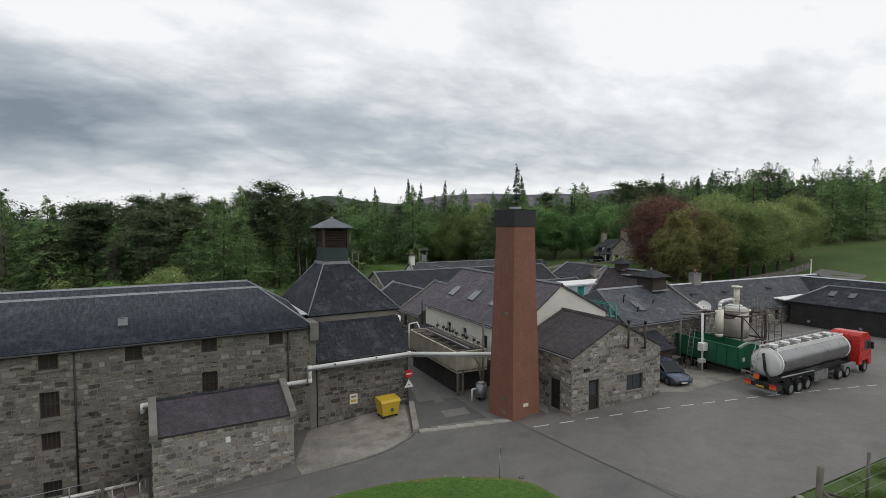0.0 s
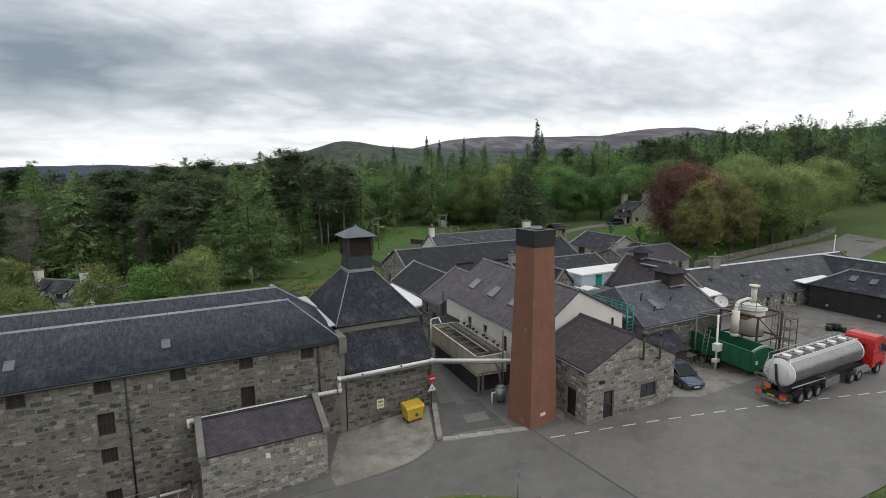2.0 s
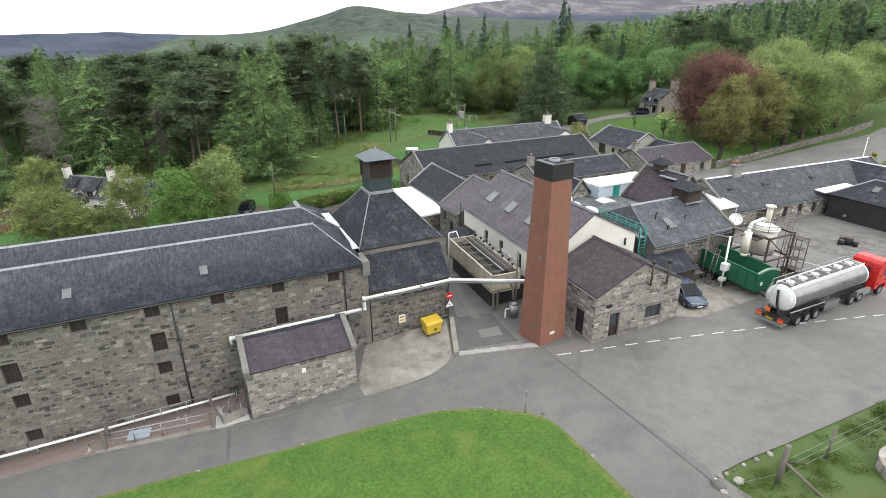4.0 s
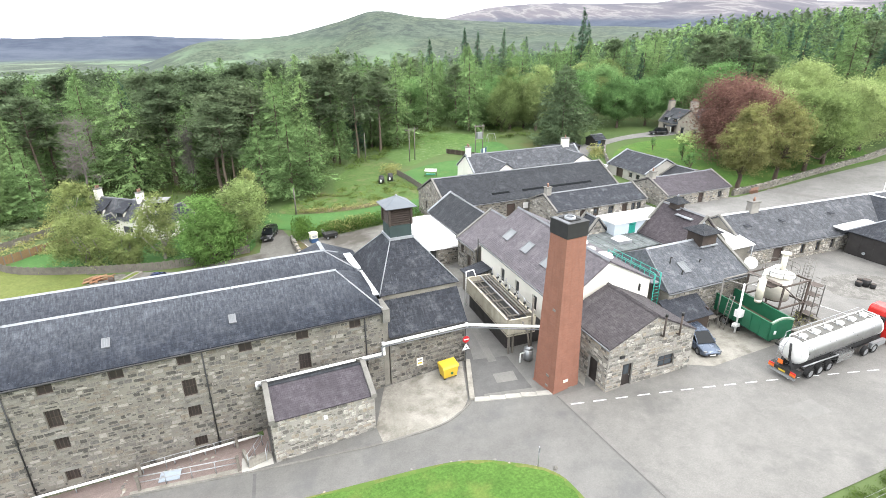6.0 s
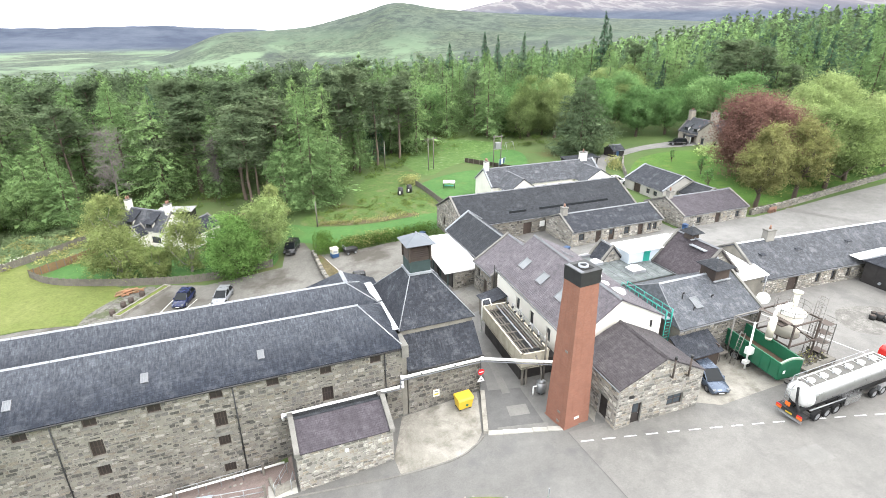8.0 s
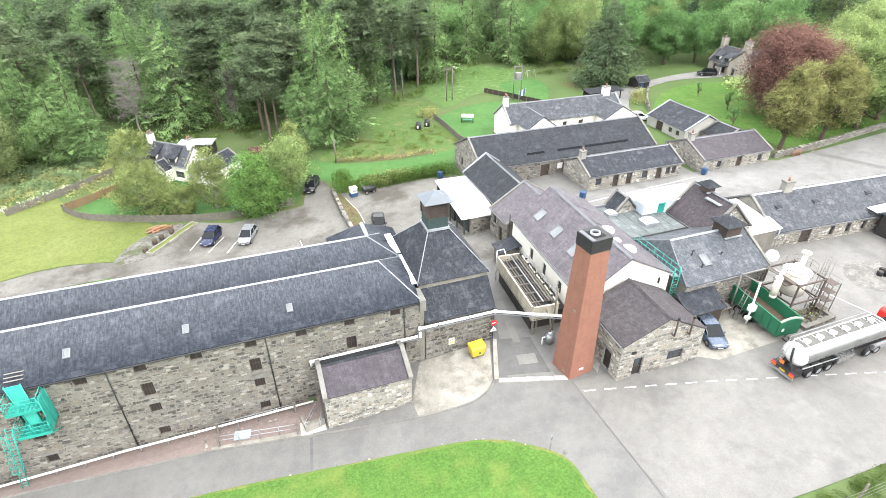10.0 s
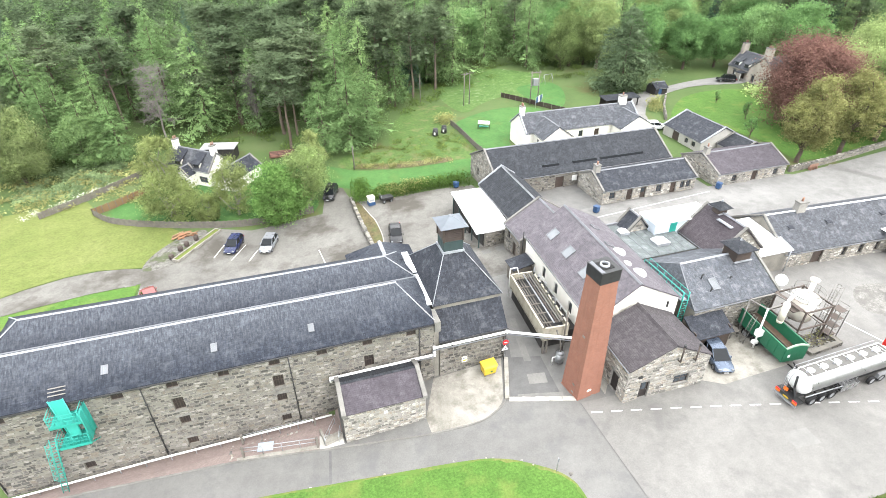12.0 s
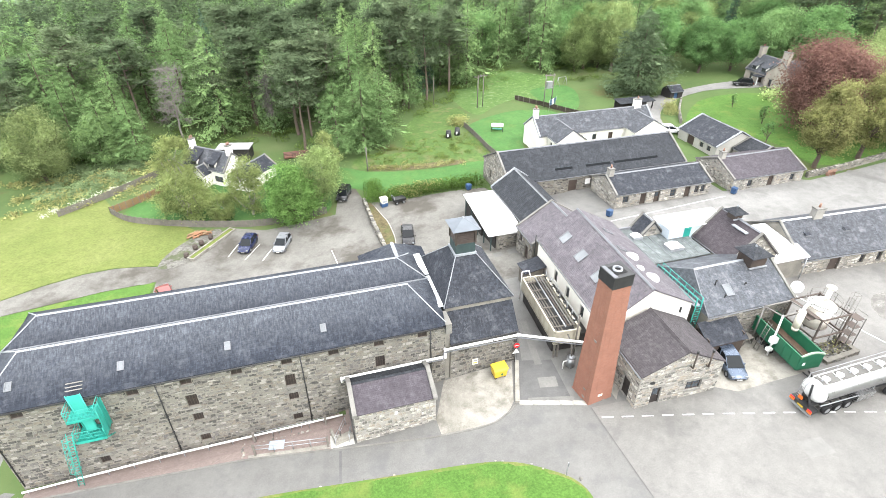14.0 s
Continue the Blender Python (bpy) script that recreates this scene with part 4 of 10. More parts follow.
def gable_mesh(m, x0, x1, z, peak, th, px=None):
    px = (x0 + x1) / 2 if px is None else px
    m.prism([(x0, z), (px, peak), (x1, z)][::-1], "y", 0, th)


STONE_BANK = []


def stone_bank():
    """A few rough stone blocks, one metre wide and high, that single stones share at their own size."""
    rng = random.Random(5)
    for k in range(18):
        m = M()
        rim = []
        for sx, sz, flip in ((1, -1, 0), (1, 1, 1), (-1, 1, 0), (-1, -1, 1)):
            a, b = rng.uniform(0.04, 0.17), rng.uniform(0.06, 0.24)
            pair = [(sx * (0.5 - a), sz * 0.5), (sx * 0.5, sz * (0.5 - b))]
            rim += [(x * rng.uniform(0.93, 1.0), z * rng.uniform(0.90, 1.0)) for x, z in (pair[::-1] if flip else pair)]
        base = [(x, 0, z) for x, z in rim]
        top = [(x * rng.uniform(0.86, 0.96), -rng.uniform(0.75, 1.0), z * rng.uniform(0.80, 0.94)) for x, z in rim]
        m.face(*top)
        for i in range(8):
            n = (i + 1) % 8
            m.face(base[i], base[n], top[n], top[i])
        STONE_BANK.append(m)


stone_bank()
STONE_MESHES = {}


def stone_mesh(k, mat):
    key = (k, mat.name)
    if key not in STONE_MESHES:
        m = STONE_BANK[k]
        me = bpy.data.meshes.new("stone")
        me.from_pydata(m.v, [], m.f)
        me.materials.append(mat)
        STONE_MESHES[key] = me
    return STONE_MESHES[key]


def lay_stones(T, x0, x1, z0, top, holes, mat, parent, seed, single=(), size=0.86, cover=0.96):
    """Rubble courses proud of a wall's face. top: a height or a function of x. single: the stretch (x from, x to) laid as single stones, the rest as one mesh."""
    rng = random.Random(seed)
    high = top if callable(top) else (lambda x: top)
    m = M()
    count, z = 0, z0
    zmax = max(high(x0 + (x1 - x0) * i / 8) for i in range(9))
    rows = []
    while z < zmax:
        h = rng.uniform(0.24, 0.44) * size
        x = x0 - rng.uniform(0, 0.4)
        while x < x1:
            w = rng.uniform(0.26, 0.86) * size
            u = rng.random()
            lift = rng.uniform(-0.06, 0.06) * size
            if u < 0.28:
                cut = rng.uniform(0.4, 0.62)
                rows.append((x, x + w, z + lift, z + lift + h * cut))
                rows.append((x + rng.uniform(0, 0.1), x + w * rng.uniform(0.6, 1.0), z + lift + h * cut, z + lift + h))
            elif u < 0.40:
                rows.append((x, x + w * 0.55, z + lift + h * 0.2, z + lift + h * 0.62))
            else:
                rows.append((x, x + w, z + lift, z + lift + h))
            x += w
        z += h
    for xa, xb, za, zb in rows:
            gap = rng.uniform(0.006, 0.022) * size
            a, b = max(xa, x0) + gap, min(xb, x1) - gap
            c, d = za + gap, zb - gap
            for q in holes:
                if a < q[1] + 0.03 and b > q[0] - 0.03 and c < q[3] + 0.03 and d > q[2] - 0.03:
                    if a < q[0] - 0.12:
                        b = q[0] - 0.03
                    elif b > q[1] + 0.12:
                        a = q[1] + 0.03
                    elif c < q[2] - 0.1:
                        d = q[2] - 0.03
                    elif d > q[3] + 0.1:
                        c = q[3] + 0.03
                    else:
                        b = a
            d = min(d, high(a) - 0.03, high(b) - 0.03)
            if b - a < 0.09 or d - c < 0.05 or c < z0 or rng.random() > cover:
                continue
            k, depth = rng.randrange(18), rng.uniform(0.015, 0.06)
            L = T @ Matrix.Translation(((a + b) / 2, 0.004, (c + d) / 2)) @ Matrix.Rotation(rng.uniform(-0.05, 0.05), 4, "Y") @ Matrix.Diagonal((b - a, depth, d - c, 1))
            if single and single[0] <= a and b <= single[1] and count < 300:
                ob = new("stone", stone_mesh(k, mat))
                ob.parent = parent
                ob.matrix_local = L
                count += 1
            else:
                src = STONE_BANK[k]
                base = len(m.v)
                m.v += [tuple(L @ Vector(p)) for p in src.v]
                m.f += [tuple(i + base for i in f) for f in src.f]
    if m.f:
        me = bpy.data.meshes.new("rubble_face")
        me.from_pydata(m.v, [], m.f)
        me.materials.append(mat)
        ob = new("rubble_face", me)
        ob.parent = parent
        tagged(ob, kind="stuff")


def window(T, parent, x0, x1, z0, z1, depth=0.16, bars=(1, 1), frame_mat=None, sill=None, lintel=None, glass=None, name="window"):
    """Frame, glazing bars and pane set back in a wall's opening."""
    fm = frame_mat or BROWN_TIMBER
    m = M(T)
    t = 0.07
    m.box(x0, x0 + t, depth, depth + 0.07, z0, z1), m.box(x1 - t, x1, depth, depth + 0.07, z0, z1)
    m.box(x0 + t, x1 - t, depth, depth + 0.07, z0, z0 + t), m.box(x0 + t, x1 - t, depth, depth + 0.07, z1 - t, z1)
    for i in range(bars[0]):
        x = x0 + (x1 - x0) * (i + 1) / (bars[0] + 1)
        m.box(x - 0.025, x + 0.025, depth + 0.005, depth + 0.06, z0 + t, z1 - t)
    for i in range(bars[1]):
        z = z0 + (z1 - z0) * (i + 1) / (bars[1] + 1)
        m.box(x0 + t, x1 - t, depth + 0.008, depth + 0.055, z - 0.025, z + 0.025)
    ob = m.put(name, fm, parent)
    M(T).box(x0 + t, x1 - t, depth + 0.03, depth + 0.036, z0 + t, z1 - t).put("pane", glass or GLASS, ob)
    if sill:
        M(T).box(x0 - 0.1, x1 + 0.1, -0.07, depth, z0 - 0.12, z0 - 0.002).put("sill", sill, ob)
    if lintel:
        M(T).box(x0 - 0.2, x1 + 0.2, -0.05, 0.1, z1 + 0.002, z1 + 0.24).put("lintel", lintel, ob)
    return ob


def door(T, parent, x0, x1, z0, z1, mat, depth=0.18, boards=5, glazed=False, lintel=None):
    m = M(T)
    m.box(x0, x0 + 0.07, depth - 0.02, depth + 0.08, z0, z1), m.box(x1 - 0.07, x1, depth - 0.02, depth + 0.08, z0, z1)
    m.box(x0 + 0.07, x1 - 0.07, depth - 0.02, depth + 0.08, z1 - 0.07, z1)
    ob = m.put("door", mat, parent)
    w = (x1 - x0 - 0.14) / boards
    for i in range(boards):
        a = x0 + 0.07 + i * w
        M(T).box(a + 0.004, a + w - 0.004, depth + 0.01, depth + 0.05, z0, z1 - 0.07).put("board", mat, ob)
    M(T).cyl((x1 - 0.16, depth - 0.05, z0 + 1.0), (x1 - 0.16, depth + 0.02, z0 + 1.0), 0.03, n=8).put("handle", GALV, ob)
    if glazed:
        M(T).box(x0 + 0.22, x1 - 0.22, depth - 0.002, depth + 0.008, z0 + 1.1, z1 - 0.25).put("pane", GLASS, ob)
    if lintel:
        M(T).box(x0 - 0.2, x1 + 0.2, -0.05, 0.1, z1 + 0.002, z1 + 0.24).put("lintel", lintel, ob)
    return ob


def skylight(parent, p, along, up, w, h, mat=None):
    """A roof window lying on a slope at p; along and up are the slope's own axes."""
    p, a, u = Vector(p), Vector(along).normalized(), Vector(up).normalized()
    n = a.cross(u)
    T = Matrix((a.to_4d(), u.to_4d(), n.to_4d(), (0, 0, 0, 1))).transposed()
    T.translation = p
    for i in range(3):
        T[3][i] = 0
    m = M(T)
    m.box(-w / 2, w / 2, -h / 2, -h / 2 + 0.07, 0, 0.1), m.box(-w / 2, w / 2, h / 2 - 0.07, h / 2, 0, 0.1)
    m.box(-w / 2, -w / 2 + 0.07, -h / 2 + 0.07, h / 2 - 0.07, 0, 0.1), m.box(w / 2 - 0.07, w / 2, -h / 2 + 0.07, h / 2 - 0.07, 0, 0.1)
    ob = m.put("rooflight", LEAD_DARK, parent)
    M(T).box(-w / 2 + 0.07, w / 2 - 0.07, -h / 2 + 0.07, h / 2 - 0.07, 0.05, 0.07).put("pane", mat or SKYGLASS, ob)
    if mat is None:
        for k in (-1.2, -0.4, 0.4, 1.2):
            M(T).box(k * w / 4 - 0.015, k * w / 4 + 0.015, -h / 2 + 0.07, h / 2 - 0.07, 0.07, 0.085).put("glazing_bar", LEAD_DARK, ob)
    return ob


def chimney_stack(parent, x, y, z0, z1, w, d, mat, pots=1, pot_mat=None, cope=None):
    s = M().box(x - w / 2, x + w / 2, y - d / 2, y + d / 2, z0, z1 - 0.16).put("chimney", mat, parent)
    M().box(x - w / 2 - 0.07, x + w / 2 + 0.07, y - d / 2 - 0.07, y + d / 2 + 0.07, z1 - 0.16, z1).put("coping", cope or DRESSED, s)
    for i in range(pots):
        px = x + (i - (pots - 1) / 2) * 0.42 if w >= d else x
        py = y if w >= d else y + (i - (pots - 1) / 2) * 0.42
        M().cyl((px, py, z1), (px, py, z1 + 0.5), 0.15, 0.12, 10).put("chimney_pot", pot_mat or TERRACOTTA, s)
    return s


def gable_house(name, label, x0, x1, y0, y1, z0, eave, peak, axis="x", wall=None, roof=None, holes=None, category="building", over=0.15,
                skews=True, skew_mat=None, stones=None, seed=1, base=1.0, windows=True, door_mat=None, frame_mat=None, ridge_mat=None, ridge_at=None, single=None, gutter=True, lintels=True, turn=0.0, eave_right=None):
    """A house with four walls, two slopes, ridge, gutters and gable copings. holes: side -> list of (kind, from, to, low, high), measured
    along the side from its own left end as one faces it, and from the floor."""
    ob = root(name, label, category, x0, y0, z0, turn)
    L, D = x1 - x0, y1 - y0
    e, p = eave - z0, peak - z0
    e2 = e if eave_right is None else eave_right - z0
    th = 0.5
    wall, roof = wall or MORTAR, roof or SLATE
    sides = {"front": (turned(0, 0, 0, 0), L), "back": (turned(L, D, 0, 180), L), "left": (turned(0, D, 0, -90), D), "right": (turned(L, 0, 0, 90), D)}
    gables = ("left", "right") if axis == "x" else ("front", "back")
    for side, (T, w) in sides.items():
        hs = (holes or {}).get(side, [])
        rects = [h[1:] for h in hs]
        m = M(T)
        inset = th if side in ("left", "right") else 0.0
        wall_mesh(m, inset, w - inset, -base, e2 if side == "right" and axis == "y" else e, rects, th)
        top = e
        if side in gables and e2 != e:
            mid = ridge_at or w / 2
            prof = [(0, e + 0.001), (mid, p - 0.06), (w, e2 - 0.06), (w, e + 0.001)]
            m.prism([(x if side == "front" else w - x, z) for x, z in (prof[::-1] if side == "front" else prof)], "y", 0, th)
        elif side in gables:
            mid = w / 2 if ridge_at is None else (ridge_at if side in ("front", "right") else w - ridge_at)
            gable_mesh(m, 0, w, e + 0.001, p - 0.06, th, mid)

            def top(x, w=w, mid=mid):
                return e + (p - e) * (x / mid if x < mid else (w - x) / (w - mid)) - 0.05
        wob = m.put("wall", wall, ob)
        for h in hs:
            if h[0] == "door":
                door(T, wob, *h[1:], door_mat or BROWN_TIMBER, lintel=DRESSED if lintels else None)
            elif h[0] == "glazed_door":
                door(T, wob, *h[1:], door_mat or BROWN_TIMBER, glazed=True, lintel=DRESSED if lintels else None)
            elif h[0] == "shut":
                M(T).box(h[1], h[2], 0.12, 0.18, h[3], h[4]).put("shutter", door_mat or BROWN_TIMBER, wob)
            else:
                window(T, wob, *h[1:], frame_mat=frame_mat, sill=DRESSED if lintels else None, lintel=DRESSED if lintels else None)
        if stones and side in stones:
            lay_stones(T, 0.02, w - 0.02, -0.3, top, rects, stones[side], wob, seed + len(side), single=(single or {}).get(side, ()))
    rm = ridge_mat or LEAD_DARK
    rt = 0.12
    if axis == "x":
        mid = D / 2 if ridge_at is None else ridge_at
        s0, s1 = (p - e) / mid, (p - e) / (D - mid)
        M().slab([(-over, -over, e - over * s0 + rt), (L + over, -over, e - over * s0 + rt), (L + over, mid, p + rt), (-over, mid, p + rt)], rt).put("roof", roof, ob)
        M().slab([(L + over, D + over, e - over * s1 + rt), (-over, D + over, e - over * s1 + rt), (-over, mid, p + rt), (L + over, mid, p + rt)], rt).put("roof", roof, ob)
        M().prism([(mid - 0.17, p - 0.04 + rt), (mid, p + 0.10 + rt), (mid + 0.17, p - 0.04 + rt)][::-1], "x", -over, L + over).put("ridge_cap", rm, ob)
        if gutter:
            M().cyl((-over, -over - 0.06, e - over * s0), (L + over, -over - 0.06, e - over * s0), 0.065, n=8).put("gutter", LEAD_DARK, ob)
        if skews:
            for a in (-over - 0.02, L + over - 0.28):
                M().prism([(-over - 0.05, e - 0.14), (mid, p + rt + 0.02), (D + over + 0.05, e - 0.14), (D + over + 0.05, e + 0.12), (mid, p + rt + 0.2), (-over - 0.05, e + 0.12)][::-1], "x", a, a + 0.3).put("skew_coping", skew_mat or DRESSED, ob)
    else:
        mid = L / 2 if ridge_at is None else ridge_at
        s0, s1 = (p - e) / mid, (p - e2) / (L - mid)
        M().slab([(-over, D + over, e - over * s0 + rt), (-over, -over, e - over * s0 + rt), (mid, -over, p + rt), (mid, D + over, p + rt)], rt).put("roof", roof, ob)
        M().slab([(L + over, -over, e2 - over * s1 + rt), (L + over, D + over, e2 - over * s1 + rt), (mid, D + over, p + rt), (mid, -over, p + rt)], rt).put("roof", roof, ob)
        M().prism([(mid - 0.17, p - 0.04 + rt), (mid, p + 0.10 + rt), (mid + 0.17, p - 0.04 + rt)], "y", -over, D + over).put("ridge_cap", rm, ob)
        if gutter:
            M().cyl((-over - 0.06, -over, e - over * s0), (-over - 0.06, D + over, e - over * s0), 0.065, n=8).put("gutter", LEAD_DARK, ob)
        if skews:
            for a in (-over - 0.02, D + over - 0.28):
                M().prism([(-over - 0.05, e - 0.14), (mid, p + rt + 0.02), (L + over + 0.05, e - 0.14), (L + over + 0.05, e + 0.12), (mid, p + rt + 0.2), (-over - 0.05, e + 0.12)], "y", a, a + 0.3).put("skew_coping", skew_mat or DRESSED, ob)
    return ob


# ---- the long warehouse ----
def build_warehouse():
    z0 = -2.2
    ob = root("warehouse", "long three-storey rubble warehouse with twin slate roofs", "warehouse", -36.6, 0, z0)
    L, D, e, p = 36.6, 12.4, 6.5 - z0, 8.75 - z0
    bays = [-2.2, -6.18, -10.17, -14.14, -18.2, -22.12, -26.1, -30.12, -34.12]
    big, low = {-6.18, -14.14, -22.12, -30.12}, {-14.14, -22.12, -30.12}
    holes = []
    for b in bays:
        x = b + 36.6
        holes.append(("cat", x - 0.44, x + 0.44, 5.5 - z0, 6.42 - z0))
        if b in big and b != -30.12:
            holes.append(("loft", x - 0.44, x + 0.44, 2.85 - z0, 4.3 - z0))
        if b in low:
            holes.append(("slit", x - 0.42, x + 0.42, 1.08 - z0, 2.1 - z0))
            holes.append(("slit", x - 0.42, x + 0.42, -1.55 - z0, -0.6 - z0))
    holes.append(("hatch", 36.6 - 30.6, 36.6 - 29.4, 2.6 - z0, 4.7 - z0))
    T = IDENT
    m = M()
    rects = [h[1:] for h in holes]
    wall_mesh(m, 0, L, -1, e, rects, 0.7)
    front = m.put("wall", MORTAR, ob)
    for kind, *r in holes:
        if kind == "loft":
            window(T, front, *r, depth=0.25, bars=(3, 1), sill=DRESSED, glass=DARK_BOARD)
        elif kind == "cat":
            window(T, front, *r, depth=0.14, bars=(1, 0), glass=DARK_BOARD, sill=DRESSED)
        else:
            window(T, front, *r, depth=0.22, bars=(3, 0), glass=DARK_BOARD, lintel=DRESSED)
    lay_stones(T, 0.03, L - 0.03, -0.2, e - 0.12, rects, STONE, front, 11, single=(L - 8.2, L))
    for T2, w in ((turned(L, D, 0, 180), L), (turned(0, D, 0, -90), D), (turned(L, 0, 0, 90), D)):
        m = M(T2)
        ins = 0.7 if w == D else 0.0
        wall_mesh(m, ins, w - ins, -2.5, e - 0.02, [], 0.7)
        m.put("wall", MORTAR, ob)
    # twin roofs, hipped at both ends, with a lead valley between them
    v = 6.15
    r1, r2 = 3.95, 8.55
    o, rt = 0.22, 0.12
    vz = e + 0.75

    def slope(*pts):
        M().slab([(x, y, z + rt) for x, y, z in pts], rt).put("roof", SLATE_WASHED, ob)
    xa, xb = 2.45, L - 2.6
    ez = e - 0.08
    slope((-o, -o, ez), (L + o, -o, ez), (xb, r1, p), (xa, r1, p))
    slope((L, v, vz), (0, v, vz), (xa, r1, p), (xb, r1, p))
    slope((-o, -o, ez), (xa, r1, p), (0, v, vz), (-o, v, ez))
    slope((L + o, -o, ez), (L + o, v, ez), (L, v, vz), (xb, r1, p))
    slope((0, v, vz), (L, v, vz), (xb, r2, p), (xa, r2, p))
    slope((L + o, D + o, ez), (-o, D + o, ez), (xa, r2, p), (xb, r2, p))
    slope((-o, v, ez), (0, v, vz), (xa, r2, p), (-o, D + o, ez))
    slope((L + o, v, ez), (L + o, D + o, ez), (xb, r2, p), (L, v, vz))
    M().box(0, L, v - 0.3, v + 0.3, vz + rt - 0.06, vz + rt + 0.06).put("valley_gutter", LEAD_DARK, ob)
    for y in (r1, r2):
        cap = M().prism([(y - 0.11, p + rt - 0.05), (y, p + rt + 0.075), (y + 0.11, p + rt - 0.05)][::-1], "x", xa - 0.1, xb + 0.1).put("ridge_cap", LEAD, ob, "pale lead ridge")
        for i in range(18):
            x = xa + (xb - xa) * (i + 0.5) / 18
            M().prism([(y - 0.12, p + rt - 0.045), (y, p + rt + 0.085), (y + 0.12, p + rt - 0.045)][::-1], "x", x - 0.025, x + 0.025).put("ridge_strap", LEAD_DARK, cap)
    for a, b in (((xa, r1, p), (-o, -o, ez)), ((xb, r1, p), (L + o, -o, ez)), ((xa, r2, p), (-o, D + o, ez)), ((xb, r2, p), (L + o, D + o, ez)), ((xa, r1, p), (0, v, vz)), ((xb, r2, p), (L, v, vz)), ((xa, r2, p), (0, v, vz))):
        M().cyl((a[0], a[1], a[2] + rt), (b[0], b[1], b[2] + rt + 0.02), 0.06, 0.06, 6).put("hip_flashing", LEAD, ob)
    for x in (-34.5, -26.7, -18.6, -10.7):
        y = 1.5
        skylight(ob, (x + 36.6, y, ez + rt + (p - ez) * (y + o) / (r1 + o)), (1, 0, 0), (0, r1 + o, p - ez), 0.5, 0.75)
    M().cyl((-o, -o - 0.06, ez + 0.02), (L + 0.1, -o - 0.06, ez + 0.02), 0.07, n=8).put("gutter", BLACK, ob)
    for x, lo in ((-1.45, 0.2), (-12.98, -2.0), (-24.35, -2.0), (-36.4, -2.0)):
        pipe = M().cyl((x + 36.6, -0.1, lo - z0), (x + 36.6, -0.1, ez - 0.1), 0.05, n=8).cyl((x + 36.6, -0.1, ez - 0.12), (x + 36.6, -0.28, ez), 0.05, n=8).put("downpipe", BLACK, ob)
        for k in range(4):
            z = lo - z0 + 0.6 + k * 1.9
            M().box(x + 36.5, x + 36.7, -0.14, -0.02, z, z + 0.06).put("bracket", BLACK, pipe)
    # the stone kneeler at the corner and the broad lead gutter towards the kiln
    M().box(L - 0.05, L + 0.5, -0.35, 1.6, e - 0.9, e + 0.25).put("corner_block", DRESSED, ob)
    for ya, yb, zg in ((2.0, 7.1, e + 0.5), (7.3, 11.2, e + 0.62)):
        M().slab([(L - 0.28, ya, zg), (L + 0.42, ya, zg), (L + 0.42, yb, zg + 0.03), (L - 0.28, yb, zg + 0.03)], 0.08).put("box_gutter", LEAD_PALE, ob, "wide pale lead gutter")
    # the short wing at the back
    wx0, wx1, wy0, wy1, wp = L - 5.9, L + 1.3, 9.0, 13.9, p - 0.6
    wm, we = L - 2.3, e - 0.35
    M().box(wx0 + 0.3, wx1 - 0.3, D, wy1 - 0.2, -2.5, we - 0.1).put("wing_wall", MORTAR, ob)
    slope((wx0, wy1, we), (wx0, wy0, we), (wm, wy0 - 0.4, wp), (wm, wy1 - 1.6, wp))
    slope((wx1, 10.9, we), (wx1, wy1, we), (wm, wy1 - 1.6, wp), (wm, wy0 - 0.4, wp))
    slope((wx1, wy1, we), (wx0, wy1, we), (wm, wy1 - 1.6, wp))
    M().prism([(wm - 0.2, wp + rt - 0.05), (wm, wp + rt + 0.1), (wm + 0.2, wp + rt - 0.05)], "y", wy0 - 0.3, wy1 - 1.5).put("ridge_cap", LEAD, ob)
    # vents in the wall
    for x, z in ((-17.6, 0.6), (-9.4, 4.7), (-12.3, 2.7), (-27.6, 4.5)):
        M().box(x + 36.5, x + 36.7, -0.06, 0.02, z - z0, z - z0 + 0.16).put("vent_grille", BLACK, ob)


